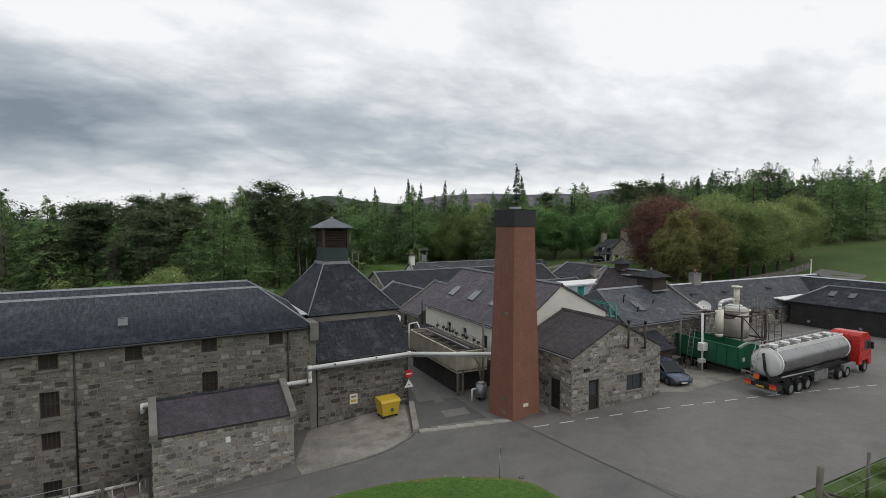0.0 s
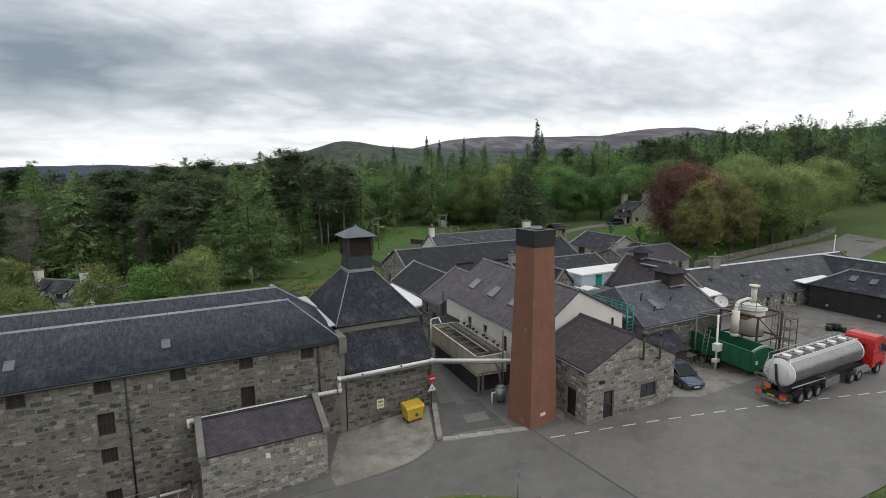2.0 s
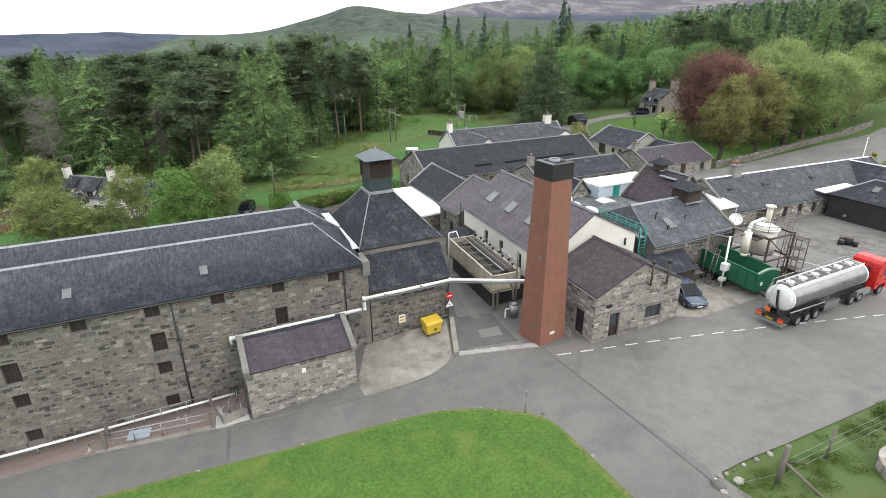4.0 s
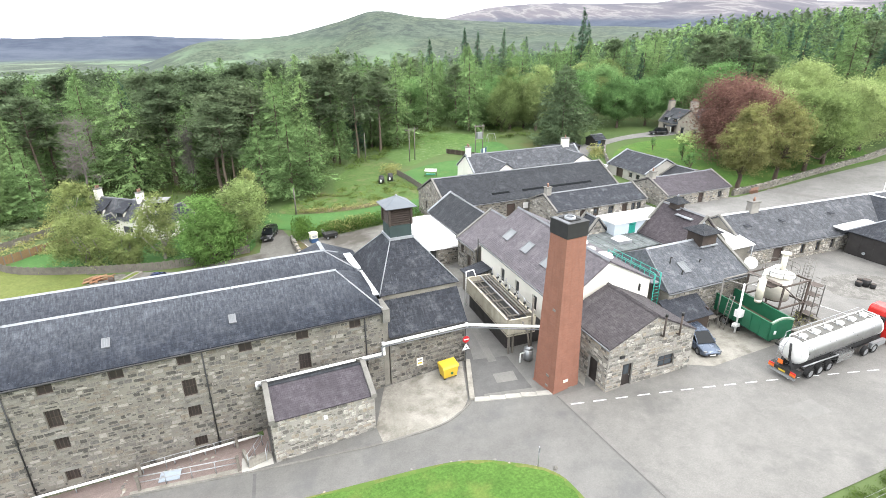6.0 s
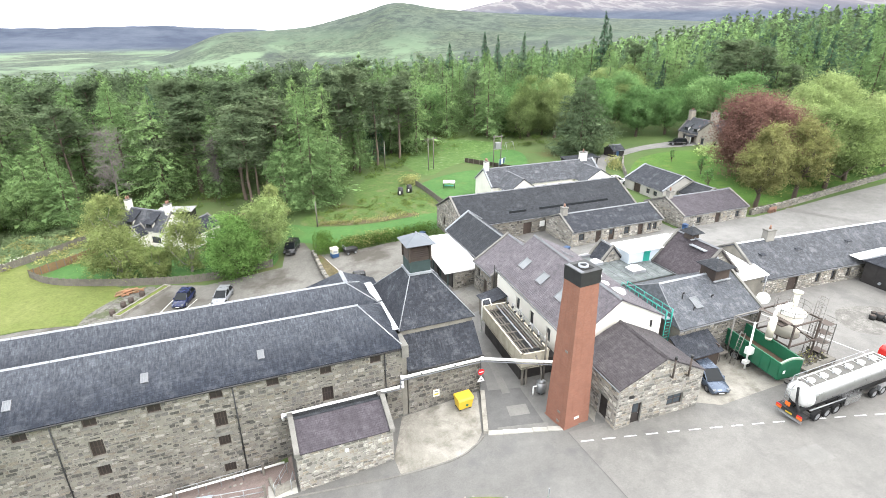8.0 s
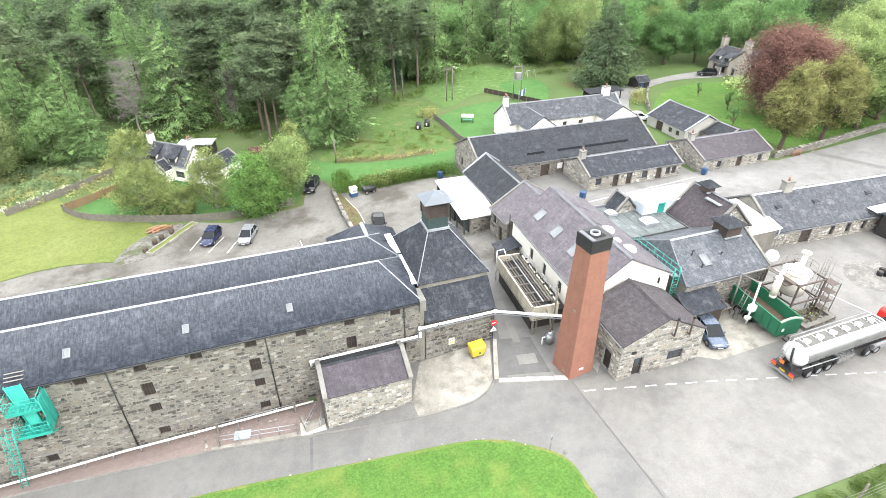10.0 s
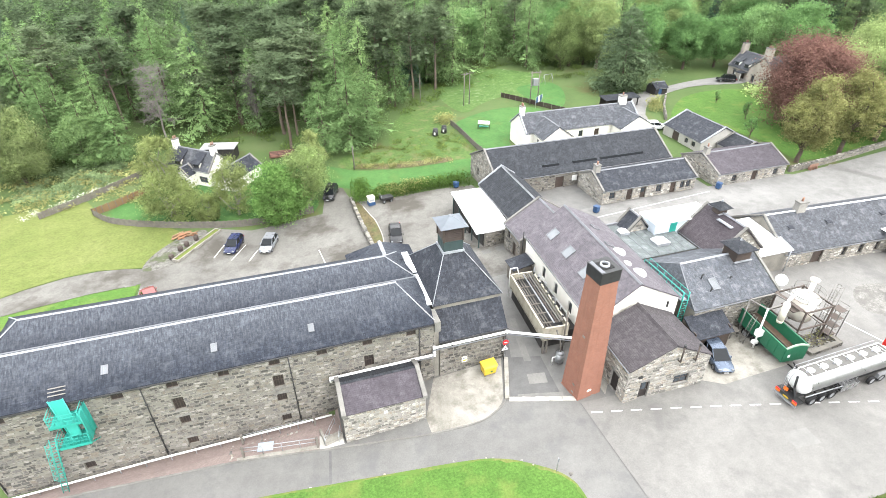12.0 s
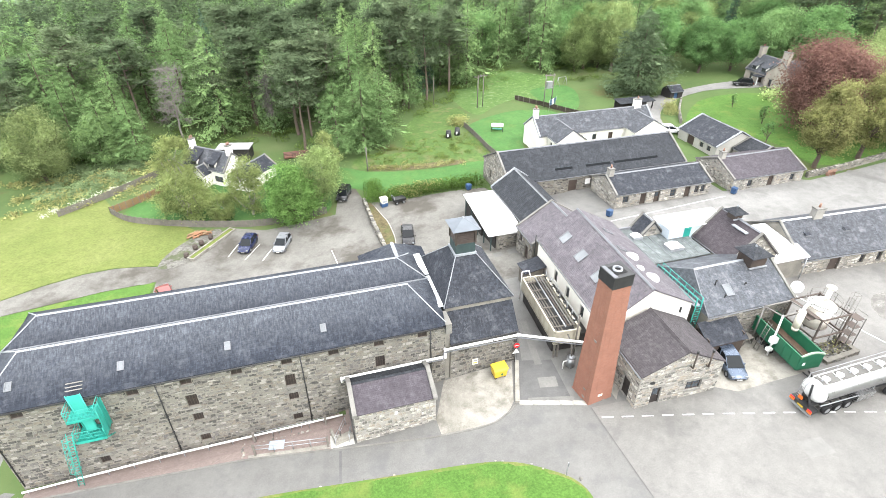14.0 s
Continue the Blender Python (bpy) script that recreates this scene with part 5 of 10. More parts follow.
def build_shed():
    ob = root("stone_shed", "low rubble outbuilding with purple slate roof and stone copings", "shed", -9.4, -4.4, -0.9)
    z0 = -0.9
    L, D, e, p, r = 7.2, 4.35, 2.35 - z0, 3.5 - z0, 2.5
    for T, w in ((turned(0, 0, 0, 0), L), (turned(0, D, 0, -90), D), (turned(L, 0, 0, 90), D)):
        m = M(T)
        ins = 0.45 if w == D else 0
        wall_mesh(m, ins, w - ins, -1, e, [], 0.45)
        if w == D:
            mid = r if T.translation.x > 1 else D - r
            m.prism([(0, e), (mid, p - 0.05), (D, p - 1.0 if T.translation.x > 1 else e), ][::-1] if T.translation.x > 1 else [(0, p - 1.0), (mid, p - 0.05), (D, e)][::-1], "y", 0, 0.45)
        wob = m.put("wall", MORTAR_PALE, ob)
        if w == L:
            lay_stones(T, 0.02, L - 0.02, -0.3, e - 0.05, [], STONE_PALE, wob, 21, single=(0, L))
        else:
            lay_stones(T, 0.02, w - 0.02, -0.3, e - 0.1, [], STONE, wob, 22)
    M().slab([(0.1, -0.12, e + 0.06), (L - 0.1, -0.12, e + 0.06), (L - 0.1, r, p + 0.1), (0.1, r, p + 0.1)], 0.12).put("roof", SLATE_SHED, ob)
    # The rear slope and ridge cap are darker than the front slope.
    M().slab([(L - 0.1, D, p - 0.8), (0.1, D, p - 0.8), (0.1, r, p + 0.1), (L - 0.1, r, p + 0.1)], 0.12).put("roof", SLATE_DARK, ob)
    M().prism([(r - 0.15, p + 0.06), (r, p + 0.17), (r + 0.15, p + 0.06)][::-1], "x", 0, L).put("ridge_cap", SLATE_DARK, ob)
    for x in (-0.12, L - 0.26):
        M().prism([(-0.2, e - 0.1), (r, p - 0.02), (D, p - 0.95), (D, p - 0.65), (r, p + 0.32), (-0.2, e + 0.24)][::-1], "x", x, x + 0.38).put("skew_coping", DRESSED, ob)
    M().box(3.5, 3.75, -0.07, 0, 2.35, 2.65).put("wall_lamp", WHITE, ob)


def build_kiln():
    z0 = -0.6
    ob = root("malt_kiln", "rubble malt kiln with a steep slate pyramid roof and louvred vent", "kiln", 0.5, 0, z0)
    L, D = 6.7, 10.6
    e1, e2, e3, e4 = 4.0 - z0, 6.25 - z0, 6.85 - z0, 10.25 - z0
    m = M()
    wall_mesh(m, 0, L, -1, e1, [], 0.6)
    wob = m.put("wall", MORTAR, ob)
    lay_stones(IDENT, 0.02, L - 0.02, -0.2, e1 - 0.25, [], STONE, wob, 31, single=(0, L))
    for T, w in ((turned(0, D, 0, -90), D), (turned(L, 0, 0, 90), D), (turned(L, D, 0, 180), L)):
        m = M(T)
        ins = 0.6 if w == D else 0.0
        if T.translation.x > 1 and w == D:
            wall_mesh(m, 0.6, 1.9, -1, e1, [], 0.6)
            m.prism([(0.0, e1), (1.9, e1), (1.9, e2)][::-1], "y", 0, 0.6)
            wall_mesh(m, 1.9, D - 0.6, -1, e3, [], 0.6)
        else:
            wall_mesh(m, max(ins, 1.9 if w == D and T.translation.x > 1 else ins), w - ins, -1, e3 if w != D else e1, [], 0.6)
        wo = m.put("wall", MORTAR, ob)
        if T.translation.x > 1 and w == D:
            lay_stones(T, 0.02, D - 0.1, 0.2, lambda x: e1 if x < 1.9 else e3, [], STONE, wo, 33)
    # upper wall band behind the lean-to roof
    M().box(0.01, L - 0.62, 1.88, 2.48, e2 - 0.4, e3).put("wall_band", MORTAR, ob, "grey cement band")
    M().box(-0.48, -0.06, 0.12, 1.85, -1, e2).put("corner_infill", MORTAR, ob)
    M().box(0, 0.6, 2.5, D, e1, e3).put("wall", MORTAR, ob)
    rt = 0.12
    M().slab([(-0.05, -0.2, e1 - 0.05 + rt), (L + 0.1, -0.2, e1 - 0.05 + rt), (L + 0.1, 1.9, e2 + rt), (-0.05, 1.9, e2 + rt)], rt).put("lean_to_roof", SLATE, ob)
    M().cyl((-0.05, -0.27, e1), (L + 0.15, -0.27, e1), 0.08, n=8).put("gutter", BLACK, ob)
    cx, cy, h = 3.05, 6.15, 0.97
    base = [(-0.15, 1.72, e3), (L + 0.2, 1.72, e3), (L + 0.2, D + 0.15, e3), (-0.15, D + 0.15, e3)]
    top = [(cx - h, cy - h, e4), (cx + h, cy - h, e4), (cx + h, cy + h, e4), (cx - h, cy + h, e4)]
    for i in range(4):
        j = (i + 1) % 4
        M().slab([base[i], base[j], top[j], top[i]], rt).put("roof", SLATE, ob)
        M().cyl((base[i][0], base[i][1], base[i][2] + 0.05), (top[i][0], top[i][1], top[i][2] + 0.05), 0.045, n=6).put("hip_flashing", LEAD, ob)
    M().box(cx - h - 0.14, cx + h + 0.14, cy - h - 0.14, cy + h + 0.14, e4 - 0.1, e4 + 0.12).put("apron_flashing", LEAD, ob)
    M().box(cx - h, cx + h, cy - h, cy + h, e4 + 0.12, e4 + 1.15).put("vent_base", GREEN_DARK, ob, "dark green boarded vent base")
    z1, z2 = e4 + 1.15, e4 + 2.75
    v = root("louvre_vent", "", "", 0, 0, 0)
    v.matrix_world, v.parent = Matrix(), ob
    for sx in (-1, 1):
        for sy in (-1, 1):
            M().box(cx + sx * h - 0.09, cx + sx * h + 0.09, cy + sy * h - 0.09, cy + sy * h + 0.09, z1, z2).put("post", BROWN_TIMBER, v)
    # Added black block paints the inner shade seen between the louvres.
    M().box(cx - h + 0.2, cx + h - 0.2, cy - h + 0.2, cy + h - 0.2, z1, z2).put("dark_core", BLACK, v)
    for k in range(8):
        z = z1 + 0.06 + k * 0.19
        for T in (turned(cx, cy, 0, 0), turned(cx, cy, 0, 90), turned(cx, cy, 0, 180), turned(cx, cy, 0, -90)):
            M(T).slab([(-h + 0.09, -h - 0.02, z), (h - 0.09, -h - 0.02, z), (h - 0.09, -h + 0.2, z + 0.15), (-h + 0.09, -h + 0.2, z + 0.15)], 0.03).put("louvre", BROWN_TIMBER, v)
    c = 1.38
    M().box(cx - c + 0.1, cx + c - 0.1, cy - c + 0.1, cy + c - 0.1, z2 - 0.04, z2 + 0.04).put("soffit", BROWN_TIMBER, ob)
    cap = [(cx - c, cy - c, z2), (cx + c, cy - c, z2), (cx + c, cy + c, z2), (cx - c, cy + c, z2)]
    for i in range(4):
        M().slab([cap[i], cap[(i + 1) % 4], (cx, cy, z2 + 0.78)], 0.06).put("cap_roof", plain("blue_grey_lead", (0.115, 0.13, 0.15), (0.08, 0.092, 0.108), 0.55), ob)
    M().cyl((cx, cy, z2 + 0.66), (cx, cy, z2 + 0.86), 0.16, 0.06, 8).put("finial", LEAD, ob)


def build_white_building():
    ob = gable_house("still_house", "white harled gabled building with purple slate roof", 14.85, 24.1, -2.7, 13.3, 0.3, 4.95, 8.4, "y", HARL, SLATE_PURPLE,
                     {"left": [("window", 4.9, 5.7, 2.2, 3.7), ("window", 8.0, 8.8, 2.2, 3.7), ("window", 11.4, 12.2, 2.2, 3.7)]}, "building", 0.16, False, HARL, lintels=False, frame_mat=BLACK, turn=-3, ridge_at=4.5, eave_right=6.0)
    e, p, mid = 4.65, 8.1, 4.5
    for y in (13.2, 9.3, 5.4):
        x = 1.95
        skylight(ob, (x, y, e + (p - e) * x / mid + 0.14), (0, -1, 0), (mid, 0, p - e), 1.25, 1.35, SKYGLASS)
    fall = (p - 5.7) / 4.75
    for y, x, r in ((2.5, 5.95, 0.8), (4.0, 5.5, 0.5), (6.4, 6.0, 0.8)):
        z = p - fall * (x - mid) + 0.14
        dome = M()
        for k in range(3):
            a, b = k / 3 * math.pi / 2, (k + 1) / 3 * math.pi / 2
            dome.cyl((x, y, z - 0.1 + 0.45 * r * math.sin(a)), (x, y, z - 0.1 + 0.45 * r * math.sin(b)), r * math.cos(a), max(r * math.cos(b), 0.02), 16, caps=False)
        dome.put("roof_dome", WHITE, ob, "white dome rooflight")
    for y, x in ((11.7, 6.2), (7.6, 5.6)):
        skylight(ob, (x, y, p - fall * (x - mid) + 0.14), (0, 1, 0), (-4.75, 0, p - 5.7), 0.8, 1.1, SLATE_PURPLE)
    M().box(8.05, 8.15, -0.16, 0.0, 4.75, 5.4).put("wall_lamp", BLACK, ob)
    M().cyl((-0.12, -0.14, -0.2), (-0.12, -0.14, 4.5), 0.05, n=8).put("downpipe", BLACK, ob)
    M().cyl((-0.1, 16.7, -0.2), (-0.1, 16.7, 4.9), 0.07, n=8).put("downpipe", BLACK, ob)
    gable_house("rear_store", "rubble store with purple slate roof behind the white building", 15.6, 24.6, 14.5, 19.2, 0.3, 3.55, 6.4, "y", MORTAR, SLATE_PURPLE,
                {"left": [("window", 0.9, 1.6, 1.6, 2.8), ("door", 2.6, 3.5, 0.0, 2.1)]}, stones={"left": STONE, "back": STONE}, seed=41)


def build_stone_house():
    holes = {"front": [("glazed_door", 1.45, 2.4, 0.1, 2.3), ("window", 4.9, 6.5, 1.05, 2.2)], "left": [("door", 3.6, 4.7, 0.05, 2.2)]}
    ob = gable_house("boiler_house", "pale rubble gabled building with purple-brown slate roof", 14.75, 22.95, -9.2, -3.3, 0.55, 4.5, 6.5, "y", MORTAR_PALE, SLATE_BROWN,
                     holes, "building", 0.1, False, DRESSED, stones={"front": STONE_PALE, "left": STONE_PALE, "right": STONE}, seed=51, single={"front": (0, 8.2)}, door_mat=DARK_BOARD, turn=-2.5, ridge_mat=SLATE_BROWN)
    for x, b in ((4.7, 4.2), (6.3, 4.0)):
        f = M().cyl((x, -0.02, b), (x, -0.3, b), 0.07, n=8).cyl((x, -0.3, b), (x, -0.3, b + 1.8), 0.08, n=10).put("flue_pipe", RUST, ob, "rusty vertical flue")
        M().cyl((x, -0.3, b + 1.75), (x, -0.3, b + 2.0), 0.12, n=10).put("cowl", BLACK, f)
    M().box(1.0, 1.4, -0.14, 0.0, 2.95, 3.15).put("wall_lamp", BLACK, ob)
    M().box(1.3, 2.75, -0.75, 0.0, -0.5, 0.1).put("door_step", CONCRETE, ob)
    M().box(-0.9, 0.0, 0.0, 6.0, -0.6, 0.02).put("plinth_slab", CONCRETE, ob)
    lamp = M().cyl((0.0, 4.95, 3.1), (-0.5, 4.95, 3.1), 0.26, n=16).put("flue_drum", GALV, ob, "short galvanised flue drum")
    M().cyl((-0.3, 4.95, 3.1), (-0.75, 4.95, 3.1), 0.18, n=12).put("duct", GALV, lamp)


FLUE_BLACK = plain("flue_black", (0.008, 0.008, 0.008), (0.004, 0.004, 0.004), 0.9)


def build_chimney():
    ob = root("brick_chimney", "tall tapered red brick chimney with a black cap", "chimney", 12.27, -6.25, 0.1, 5)
    m = M()
    b, t, h, k = 1.24, 0.9, 13.05, 8
    for i in range(k):
        r0, r1, z0, z1 = b + (t - b) * i / k, b + (t - b) * (i + 1) / k, h * i / k, h * (i + 1) / k
        a, c = [(-r0, -r0, z0), (r0, -r0, z0), (r0, r0, z0), (-r0, r0, z0)], [(-r1, -r1, z1), (r1, -r1, z1), (r1, r1, z1), (-r1, r1, z1)]
        for q in range(4):
            n = (q + 1) % 4
            m.face(a[q], a[n], c[n], c[q])
    m.put("shaft", BRICK, ob)
    M().box(-1.29, 1.29, -1.29, 1.29, -0.8, 0.3).put("base_course", BRICK, ob)
    cap = M().box(-0.95, 0.95, -0.95, 0.95, h, h + 1.05).put("cap_band", BLACK, ob, "black painted cap band")
    M().box(-0.98, 0.98, -0.98, 0.98, h + 1.05, h + 1.12).put("cap_slab", BLACK, cap)
    M().box(-0.9, -0.58, -0.85, 0.85, h + 1.12, h + 1.15).put("lead_sheet", LEAD_DARK, cap, "grey lead sheet")
    # Flat black plate stands in for the square recess round the flue.
    M().box(-0.55, 0.55, -0.55, 0.55, h + 1.12, h + 1.16).put("flue_plate", FLUE_BLACK, cap)
    ring = M()
    for r0, r1, za, zb in ((0.40, 0.40, 1.16, 1.3), (0.40, 0.28, 1.3, 1.3), (0.28, 0.28, 1.3, 1.16)):
        ring.cyl((0, 0, h + za), (0, 0, h + zb + (0.001 if za == zb else 0)), r0, r1, 20, caps=False)
    ring.put("flue_ring", LEAD, cap)
    for z in (0.6, 1.5, 7.2):
        M().box(-1.27 + z * 0.026, -1.0, -0.5, -0.2, z, z + 0.18).put("clean_out_plate", DRESSED, ob)
    M().box(-0.3, 0.15, -1.245, -1.15, 1.1, 1.32).put("name_plate", CREAM, ob)
    M().box(0.2, 0.6, -1.3, -1.22, 0.35, 0.5).put("air_brick", DRESSED, ob)


def build_pipe():
    ob = root("lagged_pipe", "long white lagged steam pipe along the walls to the chimney", "pipe", 0, 0, 0)
    pts = [(-9.8, -0.42, 2.95), (-0.15, -0.42, 2.95), (-0.15, -0.42, 3.8), (7.1, -0.55, 3.9), (14.9, -4.1, 3.65)]
    for a, b in zip(pts, pts[1:]):
        M().cyl(a, b, 0.13, n=14).put("pipe_run", WHITE, ob)
    for p in pts[1:-1]:
        M().cyl((p[0], p[1], p[2] - 0.14), (p[0], p[1], p[2] + 0.14), 0.15, n=12).put("elbow", WHITE, ob)
    M().tube([(-9.8, -0.62, 2.85), (-0.35, -0.62, 2.85), (-0.35, -0.62, 3.68), (7.1, -0.78, 3.75), (14.9, -4.35, 3.5)], 0.05, 8).put("thin_pipe", LEAD_DARK, ob, "thin grey pipe beside it")
    for x, z in ((-9.0, 3.05), (-4.5, 3.08), (1.5, 4.05), (4.5, 4.12)):
        M().box(x - 0.05, x + 0.05, -0.7, 0.0, z - 0.22, z - 0.14).put("bracket", BLACK, ob)
    M().cyl((-9.8, -0.42, 3.05), (-9.8, -0.42, 2.5), 0.13, n=12).put("pipe_drop", WHITE, ob)
    M().cyl((7.1, -0.3, 4.0), (7.1, -0.3, -0.3), 0.04, n=8).put("post", BLACK, ob)


def build_cooler():
    z0 = 0.0
    ob = root("cooling_trough", "long cream boarded cooling trough full of pipes on a black base", "cooling trough", 10.8, -1.0, z0, -4)
    L, D = 2.7, 9.4
    M().box(0.35, L + 1.9, 0.9, D, -0.6, 2.1).put("black_base", BLACK_TIMBER, ob, "black boarded base")
    zb, zt = 2.1, 3.55
    M().box(0, L, 0, D, zb, zb + 0.12).put("trough_floor", WOOD, ob)
    for T, w in ((turned(0, 0, 0, 0), L), (turned(0, D, 0, -90), D), (turned(L, 0, 0, 90), D), (turned(L, D, 0, 180), L)):
        n = int(w / 0.6)
        side = M(T).box(0.02, w - 0.02, 0.03, 0.07, zb, zt).put("trough_side", CREAM_TIMBER, ob)
        for i in range(n):
            M(T).box(w * i / n + 0.01, w * (i + 1) / n - 0.01, 0, 0.03, zb - 0.1, zt).put("board", CREAM_TIMBER, side)
        M(T).box(-0.03, w + 0.03, -0.04, 0.14, zt, zt + 0.07).put("rim", CREAM_TIMBER, side)
    for i in range(6):
        y = 0.9 + i * 1.5
        M().box(0.1, L - 0.1, y, y + 0.1, zt - 0.12, zt - 0.02).put("crossbeam", WOOD, ob)
    # A flat black sheet lies inside the trough, below its rim.
    M().box(0.1, L - 0.1, 0.1, D - 0.1, zt - 0.75, zt - 0.7).put("dark_water", BLACK, ob)
    for i in range(4):
        x = 1.35 + i * 0.3
        M().tube([(x, 0.6, zt + 0.12), (x, D - 0.4, zt + 0.12)], 0.075, 8).put("trough_pipe", (GALV, RUST, DULL, WOOD)[i], ob)
    for i in range(3):
        x = 0.5 + i * 0.3
        M().tube([(x, 0.3, zt - 0.35), (x, D - 0.3, zt - 0.35)], 0.07, 8).put("trough_pipe", WOOD, ob)
    for i in range(9):
        y = 1.0 + i * 0.95
        x = L - 0.25 + 0.15 * (i % 2)
        v = M().cyl((x, y, zt - 0.1), (x, y, zt + 0.55 + 0.3 * (i % 3)), 0.045, n=8).put("standpipe", GALV, ob)
        M().cyl((x - 0.1, y, zt + 0.4), (x + 0.1, y, zt + 0.4), 0.11, n=8).put("valve", BLACK, v)
    M().tube([(L + 0.2, 1.2, zt + 0.5), (L + 0.2, 8.2, zt + 0.5)], 0.03, 6).put("handrail", GALV, ob)
    for i in range(6):
        M().cyl((L + 0.2, 1.2 + i * 1.4, zt - 0.3), (L + 0.2, 1.2 + i * 1.4, zt + 0.5), 0.03, n=6).put("rail_post", GALV, ob)
    M().cyl((L - 0.5, -0.25, 0.5), (L - 0.5, -0.25, 5.6), 0.09, n=10).put("vent_pipe", WOOD, ob)
    M().tube([(0.1, D + 0.4, 0), (0.1, D + 0.4, zt + 0.5), (0.9, D + 0.4, zt + 0.6), (0.9, D - 0.3, zt + 0.1)], 0.06, 8).put("feed_pipe", WHITE, ob)
    for x in (0.12, 0.5):
        M().box(x, x + 0.16, 0.0, 0.16, 0.0, zb).put("post", WOOD, ob)
    # a small steel receiver on the ground under it
    t = root("steel_receiver", "small grey steel receiver tank with bent pipes", "tank", 12.0, -2.6, G(12, -2.6))
    M().cyl((0, 0, 0.25), (0, 0, 1.25), 0.42, n=18).put("drum", GALV, t)
    M().cyl((0, 0, 1.25), (0, 0, 1.42), 0.42, 0.12, 18).put("lid", GALV, t)
    M().tube([(-0.4, 0, 0.9), (-0.8, 0, 0.9), (-0.8, 0, 0)], 0.06).put("outlet_pipe", WHITE, t)
    M().tube([(0, 0, 1.4), (0, 0.3, 2.6), (0, 1.2, 3.2)], 0.08).put("inlet_pipe", WOOD, t)
    for a in range(3):
        c, s = math.cos(a * 2.1), math.sin(a * 2.1)
        M().cyl((0.34 * c, 0.34 * s, 0), (0.34 * c, 0.34 * s, 0.3), 0.04, n=6).put("leg", GALV, t)


build_warehouse()
build_shed()
build_kiln()
build_white_building()
build_stone_house()
build_chimney()
build_pipe()
build_cooler()


# ---- the right-hand range: still house wing, stores, court ----
def build_right_side():
    z0 = 0.6
    ob = root("tun_room", "rubble building with weathered grey slate roof hipped at one end", "building", 25.45, -4.3, z0)
    L, D, e, p, mid, hip = 10.45, 9.0, 4.15, 6.5, 4.5, 1.1
    for side, T, w in (("front", turned(0, 0, 0, 0), L), ("back", turned(L, D, 0, 180), L), ("left", turned(0, D, 0, -90), D), ("right", turned(L, 0, 0, 90), D)):
        m = M(T)
        ins = 0.5 if w == D else 0.0
        hole = [(0.9, 2.0, 0.0, 2.2)] if side == "front" else []
        wall_mesh(m, ins, w - ins, -1, e, hole, 0.5)
        if side == "right":
            gable_mesh(m, 0, w, e + 0.001, p - 0.06, 0.5, mid)
        wob = m.put("wall", MORTAR, ob)
        if side == "front":
            door(T, wob, 0.9, 2.0, 0.0, 2.2, BROWN_TIMBER, lintel=DRESSED)
            lay_stones(T, 0.02, w - 0.02, -0.3, e, hole, STONE, wob, 61)
        elif side == "right":
            lay_stones(T, 0.02, w - 0.02, -0.3, lambda x: e + (p - e) * (x / mid if x < mid else (D - x) / mid) - 0.05, [], STONE, wob, 62)
    o, rt = 0.15, 0.12
    ez = e - 0.08 + rt
    M().slab([(-o, -o, ez), (L + o, -o, ez), (L + o, mid, p + rt), (hip, mid, p + rt)], rt).put("roof", SLATE_GLINT, ob)
    M().slab([(L + o, D + o, ez), (-o, D + o, ez), (hip, mid, p + rt), (L + o, mid, p + rt)], rt).put("roof", SLATE_GLINT, ob)
    M().slab([(-o, D + o, ez), (-o, -o, ez), (hip, mid, p + rt)], rt).put("roof", SLATE_GLINT, ob)
    M().prism([(mid - 0.17, p - 0.04 + rt), (mid, p + 0.10 + rt), (mid + 0.17, p - 0.04 + rt)][::-1], "x", hip, L + o).put("ridge_cap", LEAD, ob)
    for y in (-o, D + o):
        M().cyl((hip, mid, p + rt), (-o, y, ez + 0.02), 0.055, n=6).put("hip_flashing", LEAD_DARK, ob)
    M().prism([(-o - 0.05, e - 0.14), (mid, p + rt + 0.02), (D + o + 0.05, e - 0.14), (D + o + 0.05, e + 0.12), (mid, p + rt + 0.2), (-o - 0.05, e + 0.12)][::-1], "x", L + o - 0.28, L + o + 0.02).put("skew_coping", DRESSED, ob)
    M().cyl((-o, -o - 0.06, ez - rt), (L + o, -o - 0.06, ez - rt), 0.065, n=8).put("gutter", LEAD_DARK, ob)
    e, p, mid = 4.15, 6.5, 4.5
    sl = (p - e) / mid
    skylight(ob, (3.55, 1.9, e + 1.9 * sl + 0.13), (1, 0, 0), (0, mid, p - e), 0.9, 1.3)
    for x, y, h in ((2.45, 2.6, 0.7), (2.75, 1.3, 0.45), (5.75, 2.1, 0.35)):
        z = e + y * sl
        s = M().cyl((x, y, z), (x, y, z + h), 0.06, n=8).put("roof_vent", BLACK, ob)
        M().cyl((x, y, z + h), (x, y - 0.15, z + h + 0.06), 0.08, n=8).put("cowl", BLACK, s)
    vent_box(ob, 8.15, 4.3, p - 0.35, 1.9, 1.9, 1.5)
    # boarded lean-to with slates
    lt = root("boarded_lean_to", "dark boarded lean-to with slate roof", "shed", 24.55, -6.2, 0.4)
    m = M()
    wall_mesh(m, 0, 4.2, -0.5, 2.5, [(1.0, 2.4, 0.9, 1.6)], 0.1)
    w = m.put("wall", BROWN_TIMBER, lt)
    window(IDENT, w, 1.0, 2.4, 0.9, 1.6, depth=0.03, frame_mat=BROWN_TIMBER)
    M().box(0, 0.1, 0.1, 2.0, -0.5, 3.0).put("wall", BROWN_TIMBER, lt)
